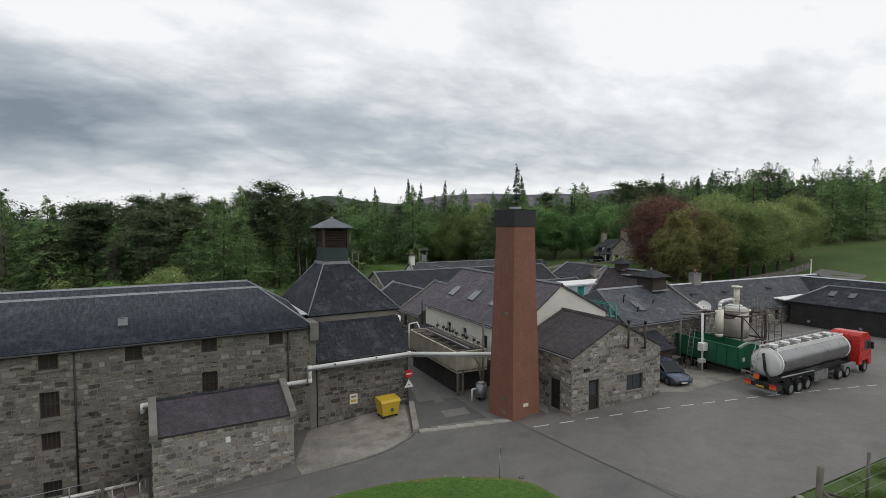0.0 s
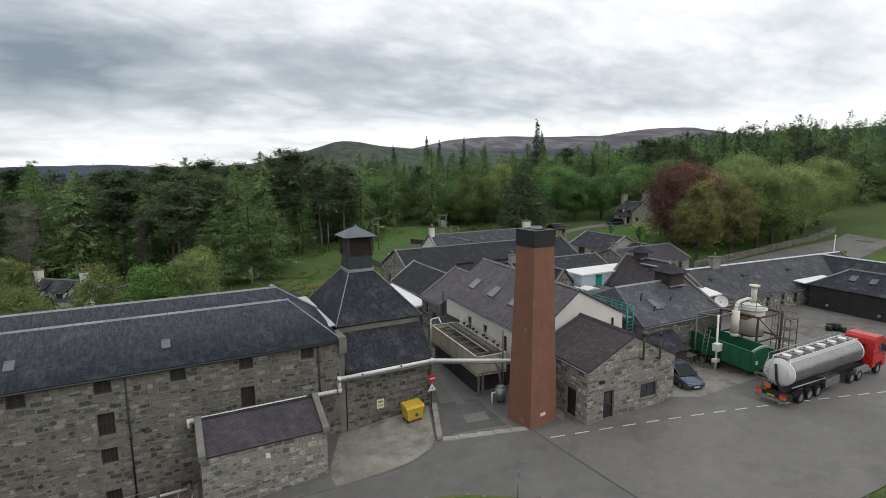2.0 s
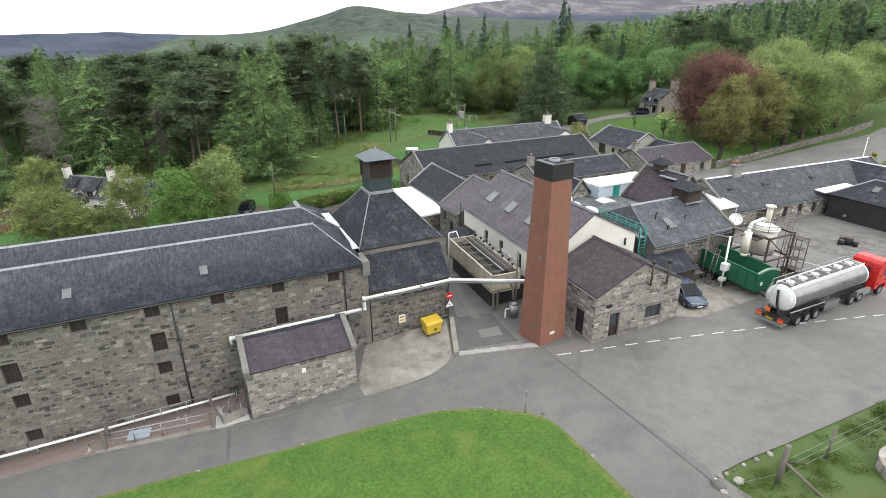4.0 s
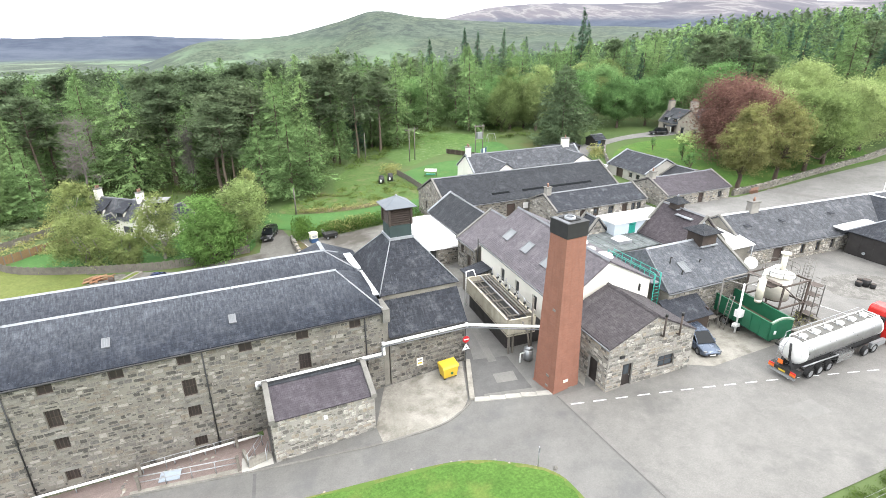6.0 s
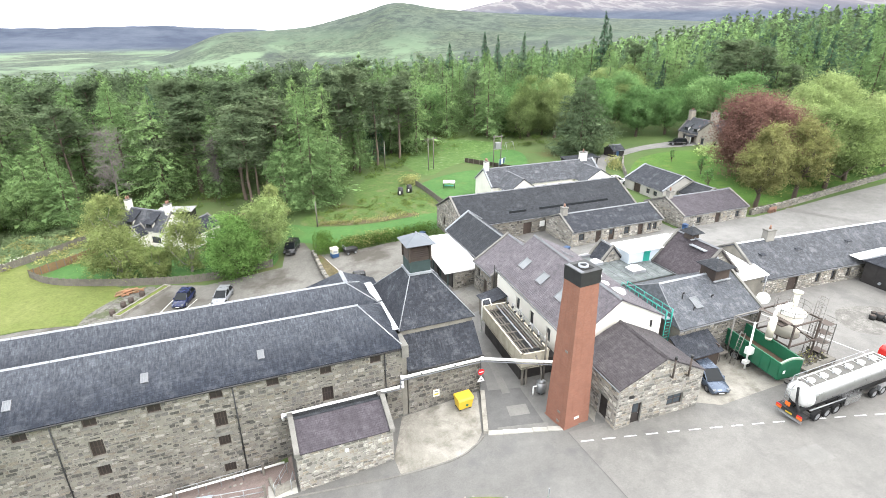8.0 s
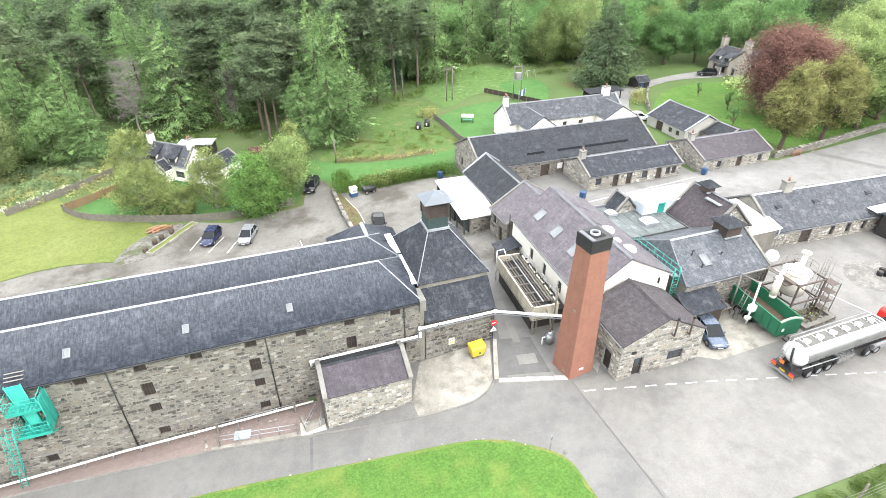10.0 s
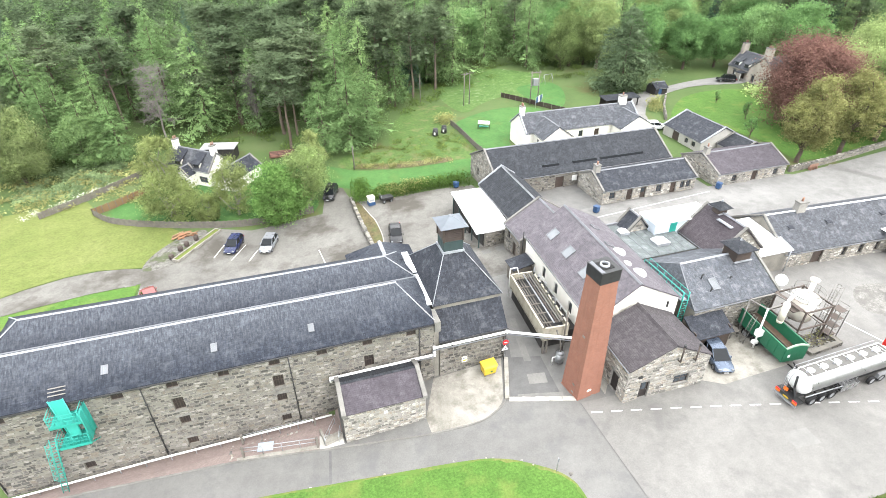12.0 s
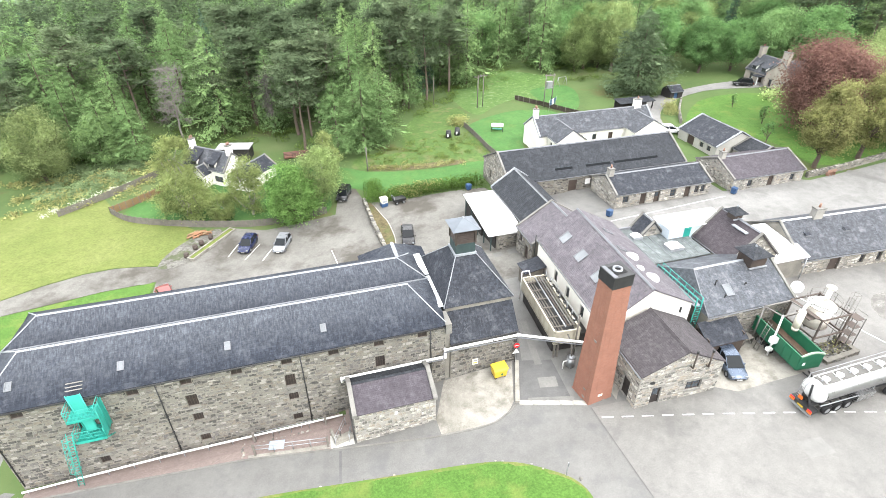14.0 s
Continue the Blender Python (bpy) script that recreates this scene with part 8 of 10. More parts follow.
def car(name, label, x, y, heading, paint, kind="hatch", group="parked cars"):
    """A parked car: body with bonnet, glasshouse, wheels and lamps. It faces along its own +x."""
    ob = root(name, label, "car", x, y, G(x, y) + 0.06, heading, group)
    L, W = (5.2, 1.85) if kind == "pickup" else (4.35, 1.8)
    h = W / 2
    # cross sections along the car: x, half width, sill, waist
    lower = [(0, 0.7, 0.42, 0.72), (0.12, 0.84, 0.25, 0.86), (0.7, 0.9, 0.22, 0.92), (1.6, 0.9, 0.22, 0.9), (L - 1.35, 0.9, 0.22, 0.9), (L - 0.45, 0.87, 0.24, 0.78), (L - 0.1, 0.78, 0.28, 0.66), (L, 0.6, 0.4, 0.56)]

    def sect(x, w, a, b):
        c = 0.09
        return [(x, -w * 0.93, a), (x, -w, a + c), (x, -w, b - c), (x, -w * 0.9, b), (x, w * 0.9, b), (x, w, b - c), (x, w, a + c), (x, w * 0.93, a)]
    m = M(Matrix.Translation((-L / 2, 0, 0)))
    rings = [sect(*s) for s in lower]
    for A, B in zip(rings, rings[1:]):
        for i in range(8):
            j = (i + 1) % 8
            m.face(A[i], A[j], B[j], B[i], smooth=True)
    m.face(*rings[0]), m.face(*reversed(rings[-1]))
    body = m.put("body", paint, ob)
    if kind == "pickup":
        top = [(1.9, 0.80, 0.9), (2.05, 0.68, 1.62), (3.1, 0.68, 1.66), (3.75, 0.78, 0.92)]
    elif kind == "suv":
        top = [(0.12, 0.84, 0.9), (0.4, 0.70, 1.6), (2.6, 0.70, 1.66), (3.35, 0.80, 0.92)]
    else:
        top = [(0.1, 0.84, 0.9), (0.55, 0.67, 1.47), (2.25, 0.67, 1.52), (3.3, 0.82, 0.92)]
    T = Matrix.Translation((-L / 2, 0, 0))
    A, B = [(x, -w, z) for x, w, z in top], [(x, w, z) for x, w, z in top]
    g = M(T)
    g.face(*[A[i] for i in (0, 3, 2, 1)]), g.face(B[0], B[1], B[2], B[3])
    for i in range(3):
        g.face(A[i], A[i + 1], B[i + 1], B[i])
    g.put("glasshouse", CAR_GLASS, body)
    r = M(T)
    r.slab([(top[1][0] - 0.04, -top[1][1] - 0.02, top[1][2] + 0.04), (top[2][0] + 0.04, -top[2][1] - 0.02, top[2][2] + 0.04), (top[2][0] + 0.04, top[2][1] + 0.02, top[2][2] + 0.04), (top[1][0] - 0.04, top[1][1] + 0.02, top[1][2] + 0.04)], 0.06)
    r.put("roof", paint, body)
    for C, s in ((A, -1), (B, 1)):
        for i, j in ((0, 1), (3, 2)):
            M(T).tube([Vector(C[i]) + Vector((0, s * 0.01, 0)), Vector(C[j]) + Vector((0, s * 0.01, 0))], 0.045, 6).put("pillar", paint, body)
        mid0, mid1 = (Vector(C[0]) + Vector(C[3])) / 2, (Vector(C[1]) + Vector(C[2])) / 2
        M(T).tube([mid0 + Vector((0, s * 0.01, 0)), mid1 + Vector((0, s * 0.01, 0))], 0.04, 6).put("pillar", paint, body)
    if kind == "pickup":
        M(T).box(0.15, 1.8, -0.72, 0.72, 0.86, 0.93).put("load_bed", BLACK, body)
        M(T).box(1.7, 1.82, -0.75, 0.75, 0.92, 1.5).put("roll_bar", BLACK, body)
    for wx in (0.8, L - 0.85):
        for wy in (-h - 0.01, h - 0.2):
            wheel(ob, T, wx, wy, 0.34, 0.34, 0.21)
    for y in (-0.78, 0.5):
        M(T).box(L - 0.22, L - 0.05, y, y + 0.28, 0.55, 0.7).put("headlight", SKYGLASS, body)
        M(T).box(0.0, 0.1, y, y + 0.28, 0.66, 0.82).put("tail_light", SIGN_RED, body)
    M(T).box(L - 0.06, L + 0.01, -0.45, 0.45, 0.32, 0.5).put("grille", BLACK, body)
    M(T).box(L, L + 0.015, -0.25, 0.25, 0.34, 0.44).put("number_plate_bar", WHITE, body)
    M(T).box(-0.015, 0.0, -0.25, 0.25, 0.5, 0.6).put("number_plate_bar", YELLOW, body)
    for y in (-h - 0.16, h + 0.02):
        M(T).box(L - 1.6, L - 1.45, y, y + 0.14, 0.9, 1.03).put("door_mirror", paint, body)
    return ob


build_vat()
build_trailer()
build_tanker()
CAR_GLASS = plain("dark_car_glass", (0.010, 0.012, 0.014), rough=0.08, bump=0.0, dirt=0.05, spec=0.22)
SILVER_BLUE = plain("silver_blue_car_paint", (0.105, 0.132, 0.18), rough=0.25, metal=0.5, dirt=0.1, bump=0.02)
NAVY = plain("navy_car_paint", (0.012, 0.018, 0.06), rough=0.25, dirt=0.1, bump=0.02)
SILVER = plain("silver_car_paint", (0.27, 0.28, 0.30), rough=0.3, metal=0.4, dirt=0.1, bump=0.02)
CARBLACK = plain("black_car_paint", (0.012, 0.012, 0.014), rough=0.22, dirt=0.1, bump=0.02)
CARWHITE = plain("white_car_paint", (0.72, 0.73, 0.74), rough=0.3, dirt=0.08, bump=0.02)
CAR_RED = plain("faded_red_paint", (0.20, 0.055, 0.05), rough=0.35)
car("hatchback_car", "silver-blue hatchback parked beside the boiler house", 26.3, -7.5, -106, SILVER_BLUE)
car("hatchback_car", "dark blue hatchback in the car park", -19.5, 36.8, -109, NAVY)
car("hatchback_car", "silver hatchback in the car park", -14.6, 35.2, -109, SILVER)
car("hatchback_car", "dull red hatchback behind the warehouse", -29.6, 27.4, 110, CAR_RED)
car("pickup_truck", "black pickup truck behind the kiln", 3.1, 29.2, -100, CARBLACK, "pickup")
car("estate_car", "dark grey estate car in the lane under the trees", -3.9, 46.6, -112, CARBLACK, "suv")
car("hatchback_car", "white car beside the grey barn", 60.8, 48.4, -20, CARWHITE)
car("estate_car", "black estate car outside the stone house", 94.0, 66.8, 150, CARBLACK, "suv")


# ---- smaller things ----
def small_things():
    b = root("waste_bin", "yellow wheeled waste bin with domed lid", "waste bin", 5.0, -1.4, G(5, -1.4) + 0.08, 4)
    m = M()
    lo, hi = [(-0.58, -0.42), (0.58, -0.42), (0.58, 0.42), (-0.58, 0.42)], [(-0.7, -0.52), (0.7, -0.52), (0.7, 0.52), (-0.7, 0.52)]
    A, B = [(x, y, 0.18) for x, y in lo], [(x, y, 1.1) for x, y in hi]
    m.face(*reversed(A)), m.face(*B)
    for i in range(4):
        j = (i + 1) % 4
        m.face(A[i], A[j], B[j], B[i])
    m.put("body", YELLOW, b)
    M().prism([(-0.56, 1.1), (-0.45, 1.26), (0.45, 1.36), (0.56, 1.1)][::-1], "x", -0.74, 0.74).put("lid", YELLOW, b)
    for x in (-0.5, 0.5):
        for y in (-0.35, 0.35):
            M().cyl((x, y - 0.04, 0.1), (x, y + 0.04, 0.1), 0.1, n=10).put("castor", RUBBER, b)
    M().cyl((0.1, -0.5, 0.55), (0.1, -0.49, 0.55), 0.13, n=14).put("recycling_mark", GREEN_SKIP, b)
    s = root("no_entry_sign", "red no-entry disc above a white triangular sign on the wall corner", "road sign", 7.15, -0.35, 0)
    M().cyl((0, -0.02, 2.35), (0, 0.02, 2.35), 0.31, n=28).put("disc", SIGN_RED, s)
    M().box(-0.21, 0.21, -0.03, -0.022, 2.3, 2.4).put("white_bar", WHITE, s)
    M().prism([(-0.36, 1.35), (0.36, 1.35), (0, 1.95)], "y", -0.02, 0.02).put("triangle", WHITE, s)
    M().cyl((0, -0.025, 1.55), (0, -0.021, 1.55), 0.06, n=12).put("symbol", BLACK, s)
    M().cyl((0, 0.06, -0.3), (0, 0.06, 2.7), 0.035, n=8).put("post", GALV, s)
    n = root("wall_notice", "small white notice on the kiln wall", "notice", 3.0, -0.08, 0)
    M().box(-0.28, 0.28, -0.02, 0.03, 0.75, 1.45).put("board", CREAM, n)
    M().box(-0.18, 0.18, -0.026, -0.021, 1.2, 1.32).put("print_bar", LEAD_DARK, n)
    M().box(-0.2, 0.2, -0.026, -0.021, 0.9, 1.05).put("print_bar", YELLOW, n)
    k = root("white_kerb", "white-painted concrete kerbs edging the lane mouth", "kerb", 0, 0, 0, kind="structure")
    for p, q, w, h in (((5.35, -5.15), (7.35, -0.3), 0.4, 0.28), ((5.5, -5.25), (11.2, -7.3), 0.5, 0.12)):
        d = (Vector(q) - Vector(p))
        for i in range(int(d.length / 1.2)):
            a, c = Vector(p) + d * i / int(d.length / 1.2), Vector(p) + d * (i + 1) / int(d.length / 1.2)
            T = pose(a.x, a.y, (G(*a) + G(*c)) / 2, 0, 0, math.degrees(math.atan2(d.y, d.x)))
            M(T).box(0.002, (c - a).length - 0.002, -w / 2, w / 2, -0.2, h).put("kerb_stone", PALE_KERB if h < 0.2 else CONCRETE, k)
    e = root("apron_kerb", "low stone kerb between road and lower paving", "kerb", 0, 0, 0, kind="structure")
    line = smooth_line([(-36.4, -1.6), (-24, -2.65), (-18.6, -3.15), (-11.5, -4.4), (-9.5, -4.78), (-5.8, -5.5), (-2.3, -6.2), (1.8, -6.6), (4.0, -6.0), (5.2, -5.2)], 8)
    for p, q in zip(line, line[1:]):
        d = Vector(q) - Vector(p)
        T = pose(p[0], p[1], (G(*p) + G(*q)) / 2, 0, 0, math.degrees(math.atan2(d.y, d.x)))
        M(T).box(0.005, d.length - 0.005, -0.07, 0.07, -0.2, 0.12).put("kerb_stone", DRESSED, e)
    post = root("marker_post", "thin grey steel post at the lawn's edge", "post", 5.95, -13.4, G(5.95, -13.4))
    M().cyl((0, 0, -0.3), (0, 0, 1.75), 0.035, n=8).put("pole", GALV, post)
    M().box(-0.04, 0.04, -0.06, -0.03, 1.3, 1.7).put("reflector", LEAD_DARK, post)
    # edging stones
    rng = random.Random(3)
    for i, (x, y) in enumerate(EDGE_LAWN[14:46]):
        if rng.random() < 0.4:
            boulder(x + rng.uniform(-0.1, 0.15), y + rng.uniform(-0.1, 0.2), rng.uniform(0.06, 0.12), i)
    for i, (x, y) in enumerate(EDGE_VERGE[9:19]):
        boulder(x, y - 0.2, rng.uniform(0.08, 0.17), 50 + i)
    boulder(11.0, -23.1, 0.3, 80), boulder(12.1, -23.4, 0.25, 81), boulder(6.9, -14.0, 0.16, 82)
    f = root("wire_fence", "old timber strainer post with diagonal brace, thin posts and wires", "fence", 0, 0, 0)
    spots = [(13.7, -24.35), (17.4, -24.5), (22.5, -24.7), (28.5, -24.7), (35, -24.7), (43, -24.7)]
    for i, (x, y) in enumerate(spots):
        z = G(x, y)
        M().cyl((x, y, z - 0.3), (x + 0.04, y, z + (2.35 if i == 0 else 2.05)), 0.13 if i == 0 else 0.07, n=10).put("post", WOOD, f)
    z = G(14.4, -24.6)
    M().cyl((13.75, -24.45, z + 1.3), (14.8, -26.1, z - 0.1), 0.075, n=8).put("brace", WOOD, f)
    M().cyl((13.8, -24.35, z + 1.25), (15.2, -24.6, z + 0.75), 0.05, n=8).put("cross_rail", BROWN_TIMBER, f)
    for h in (0.5, 1.0, 1.5):
        M().tube([(x, y - 0.08, G(x, y) + h) for x, y in spots], 0.008, 5).put("wire", GALV, f)
    M().tube([(x, y + 0.03, G(x, y) + 0.55) for x, y in [(11.4, -23.8), (12.6, -24.1), (13.7, -24.35)]], 0.008, 5).put("wire", GALV, f)
    c = root("curved_wall", "curved low stone wall end in the verge", "wall", 20.0, -27.4, G(20, -27.4))
    for i in range(9):
        a = math.pi * (0.15 + 0.12 * i)
        T = pose(1.5 * math.cos(a), 1.5 * math.sin(a), 0, 0, 0, math.degrees(a) + 90)
        M(T).box(-0.3, 0.3, -0.2, 0.2, -0.3, 0.55).put("stone", STONE_PALE, c)


def boulder(x, y, r, seed):
    rng = random.Random(seed)
    ob = new("edging_stone", bpy.data.meshes.new("edging_stone"))
    bm = bmesh.new()
    bmesh.ops.create_icosphere(bm, subdivisions=2, radius=r)
    for v in bm.verts:
        k = 1 + 0.35 * noise.noise(v.co * 2.5 / r * 0.5 + Vector((seed * 3.1, 0, 0)))
        v.co = Vector((v.co.x * k * 1.2, v.co.y * k, v.co.z * k * 0.75))
    bm.to_mesh(ob.data)
    bm.free()
    ob.data.materials.append(STONE_PALE)
    ob.matrix_world = pose(x, y, G(x, y) + r * 0.3, 0, 0, rng.uniform(0, 360))
    tagged(ob, "pale rounded field stone at the verge", "stone", "edging stones")


def wall_line(name, label, pts, h, w, seed):
    """A dry-stone wall along a line, with rough stones along its top."""
    ob = root(name, label, "wall", 0, 0, 0, kind="structure")
    rng = random.Random(seed)
    for k, (p, q) in enumerate(zip(pts, pts[1:])):
        d = Vector(q) - Vector(p)
        turn = math.degrees(math.atan2(d.y, d.x))
        za, zb = G(*p), G(*q)
        m = M()
        n = Vector((-d.y, d.x, 0)).normalized() * w / 2
        a, b = Vector((*p, 0)), Vector((*q, 0))
        c = [a - n, b - n, b + n, a + n]
        z = [za, zb, zb, za]
        lo = [(v.x, v.y, t - 0.3) for v, t in zip(c, z)]
        hi = [(v.x, v.y, t + h - 0.06) for v, t in zip(c, z)]
        m.face(*hi)
        for i in range(4):
            j = (i + 1) % 4
            m.face(lo[i], lo[j], hi[j], hi[i])
        m.put("wall_core", MORTAR, ob)
        slope = (zb - za) / d.length
        S = Matrix(((1, 0, 0, 0), (0, 1, 0, 0), (slope, 0, 1, 0), (0, 0, 0, 1)))
        lay_stones(pose(p[0] - n.x, p[1] - n.y, za, 0, 0, turn) @ S, 0, d.length, 0, h, [], STONE, ob, seed + k, cover=0.95)
        x = 0.1
        while x < d.length - 0.1:
            l = rng.uniform(0.3, 0.6)
            st = new("coping_stone", stone_mesh(rng.randrange(18), STONE_PALE if rng.random() < 0.35 else STONE))
            st.parent = ob
            spot = pose(p[0], p[1], za, 0, 0, turn) @ Vector((x + l / 2, rng.uniform(-0.04, 0.04), h - 0.08 + slope * x))
            st.matrix_local = Matrix.LocRotScale(spot, Euler((-1.57 + rng.uniform(-0.15, 0.15), 0, radians(turn) + rng.uniform(-0.15, 0.15))), (l, rng.uniform(0.14, 0.28), w * rng.uniform(0.8, 1.15)))
            x += l * rng.uniform(0.9, 1.1)
    return ob


def rail_run(parent, pts, h, rails, mat, r=0.025, post=0.03):
    for p in pts:
        M().cyl(p, (p[0], p[1], p[2] + h), post, n=6).put("post", mat, parent)
    for k in rails:
        M().tube([(x, y, z + h * k) for x, y, z in pts], r, 6).put("rail", mat, parent)


def warehouse_fittings():
    # turquoise loading platform
    ob = root("loading_platform", "turquoise steel loading platforms with chute and caged ladder on the wall", "platform", -29.6, 0, -1.8)
    x0, x1 = -0.9, 1.2
    for z, d in ((5.0, 1.55), (7.22, 1.45)):
        for i in range(8):
            a = x0 + (x1 - x0) * i / 8
            M().box(a, a + (x1 - x0) / 8 - 0.03, -d, -0.02, z - 0.06, z).put("deck_plank", TURQ, ob)
        M().box(x0 - 0.03, x1 + 0.03, -d - 0.06, -d, z - 0.16, z + 0.08).put("edge_beam", TURQ, ob)
        for x in (x0, x1):
            M().tube([(x, -d, z - 0.08), (x, -0.1, z - 1.2)], 0.05, 6).put("bracket", TURQ, ob)
        pts = [(x0, -0.2, z), (x0, -d, z), ((x0 + x1) / 2, -d, z), (x1, -d, z), (x1, -0.2, z)]
        rail_run(ob, pts, 1.05, (0.35, 0.68, 1.0), TURQ, 0.03, 0.035)
        for i in range(9):
            x = x0 + (x1 - x0) * i / 9
            M().cyl((x, -d, z), (x, -d, z + 1.05), 0.014, n=5).put("baluster", TURQ, ob)
    # boarded screen on the far end, standing from the lower deck to the upper rail
    M().box(x1 + 0.04, x1 + 0.07, -1.5, -0.1, 5.0, 7.9).put("side_screen", TURQ, ob)
    for y in (-1.5, -0.8, -0.1):
        M().cyl((x1 + 0.1, y, 4.9), (x1 + 0.1, y, 7.95), 0.03, n=6).put("screen_post", TURQ, ob)
    # sloping chute from the eave down to the lower deck
    M().slab([(-0.78, -0.25, 8.75), (0.18, -0.25, 8.75), (0.72, -1.2, 5.75), (-0.05, -1.2, 5.75)][::-1], 0.05).put("chute", TURQ, ob, "sloping turquoise steel chute")
    for a, b in (((-0.8, -0.25, 8.82), (-0.08, -1.2, 5.85)), ((0.2, -0.25, 8.82), (0.75, -1.2, 5.85))):
        M().tube([a, b], 0.05, 6).put("chute_edge", TURQ, ob)
    # caged ladder that leans along the wall
    ly, top = -1.55, 6.2

    def lean(z):
        return -1.3 - 1.1 * (1 - z / top)
    for x in (0, 0.42):
        M().cyl((lean(0) + x, ly, 0.0), (lean(top) + x, ly, top), 0.035, n=6).put("ladder_rail", TURQ, ob)
    for i in range(20):
        z = 0.25 + i * 0.3
        M().cyl((lean(z), ly, z), (lean(z) + 0.42, ly, z), 0.022, n=6).put("rung", TURQ, ob)
    for i in range(7):
        t = 2.3 + i * 0.6
        x = lean(t)
        M().tube([(x - 0.1, ly, t), (x - 0.15, ly - 0.5, t), (x + 0.21, ly - 0.7, t), (x + 0.57, ly - 0.5, t), (x + 0.52, ly, t)], 0.022, 6).put("cage_hoop", TURQ, ob)
    for x, y in ((-0.15, ly - 0.5), (0.21, ly - 0.7), (0.57, ly - 0.5)):
        M().cyl((lean(2.2) + x, y, 2.2), (lean(top) + x, y, top), 0.02, n=6).put("cage_bar", TURQ, ob)
    M().tube([(lean(5.0) + 0.42, ly, 5.0), (x0, ly, 5.0)], 0.04, 6).put("ladder_tie", TURQ, ob)
    cg = M()
    for k in range(3):
        cg.slab([(-0.95, 0.3 + k * 0.25, 8.75 + k * 0.15), (0.25, 0.3 + k * 0.25, 8.75 + k * 0.15), (0.25, 0.36 + k * 0.25, 8.8 + k * 0.15), (-0.95, 0.36 + k * 0.25, 8.8 + k * 0.15)], 0.04)
    cg.put("roof_guard", DULL, ob)
    # long white pipe and handrails along the wall foot
    p = root("wall_foot_pipe", "long white lagged pipe low along the warehouse wall", "pipe", 0, 0, 0)
    line = [(-36.4, -0.75, -1.93), (-25, -0.75, -1.47), (-17, -0.75, -1.42), (-10.2, -0.75, -1.33)]
    for a, b in zip(line, line[1:]):
        M().cyl(a, b, 0.09, n=10).put("pipe_run", WHITE, p)
    for i in range(14):
        x = -36 + i * 2
        M().cyl((x, -0.75, G(x, -0.75)), (x, -0.75, -1.9 + min(x + 36.4, 11.4) * 0.04), 0.04, n=6).put("stand", GALV, p)
    h = root("ramp_handrail", "galvanised handrails beside the paved ramp and steps", "handrail", 0, 0, 0)
    a = [(x, -1.05 - (x + 18) * 0.02, G(x, -1.1) + 0.05) for x in (-18.1, -16.5, -14.9, -13.3, -11.8)]
    rail_run(h, a, 1.05, (1.0,), GALV)
    b = [(x, -2.75 - (x + 18) * 0.17, G(x, -2.9) + 0.05) for x in (-18.0, -16.4, -14.8, -13.3, -11.9)]
    rail_run(h, b, 1.05, (0.55, 1.0), GALV, 0.035)
    for x, y in ((-18.0, -2.75), (-18.1, -1.05), (-11.85, -3.85), (-11.8, -1.15)):
        tp = root("timber_post", "square weathered timber post at the end of the handrail", "post", x, y - 0.12, G(x, y), 0, "timber posts")
        M().box(-0.09, 0.09, -0.09, 0.09, -0.3, 1.25).put("shaft", WOOD, tp, bevel=0.02)
        M().box(-0.12, 0.12, -0.12, 0.12, 1.25, 1.31).put("cap", WOOD, tp)
    rail_run(h, [(-11.2, -4.2, -0.9), (-10.7, -3.2, -1.1), (-10.1, -2.0, -1.3)], 1.0, (0.5, 1.0), GALV)
    rail_run(h, [(-10.0, -4.3, -0.85), (-9.75, -3.2, -1.1)], 1.0, (0.5, 1.0), GALV)
    st = root("concrete_steps", "pale concrete steps by the stone shed", "steps", -11.0, -4.1, -1.7, 12)
    for i in range(5):
        M().box(0, 1.4, i * 0.3, i * 0.3 + 0.3, 0, 0.95 - 0.17 * i).put("step", CONCRETE, st)
    M().box(-0.2, 0.0, 0, 1.6, 0, 1.0).put("side_wall", CONCRETE, st)
    drape("concrete_landing", [(-11.7, -4.35), (-9.6, -4.45), (-9.6, -3.1), (-11.6, -2.9)], 0.10, plain("fresh_concrete", (0.42, 0.41, 0.38), (0.30, 0.29, 0.26), 0.9), "pale worn concrete landing below the steps", "pavement", cell=1.0)
    drape("concrete_margin", [(-18.6, -3.05), (-11.7, -4.2), (-11.7, -3.75), (-18.6, -2.75)], 0.085, CONCRETE, "pale concrete margin beside the paving", "pavement", cell=1.0)
    rs = random.Random(77)
    for k in range(13):
        boulder(-17.7 + k * 0.38 + rs.uniform(-0.06, 0.06), -1.4 - k * 0.018 + rs.uniform(-0.05, 0.05), rs.uniform(0.09, 0.15), 400 + k)
    for k in range(8):
        boulder(-19.05 + rs.uniform(-0.08, 0.08), -1.15 - k * 0.23, rs.uniform(0.08, 0.13), 420 + k)
    g = root("grey_hatch", "grey-blue steel hatch in the paving", "hatch", -16.9, -2.75, G(-16.9, -2.75) + 0.10, -8)
    M().box(0, 1.3, 0, 0.9, 0, 0.06).put("plate", plain("blue_grey_steel", (0.33, 0.38, 0.44), rough=0.5), g)
    M().box(0.1, 0.3, 0.4, 0.5, 0.06, 0.1).put("handle", GALV, g)


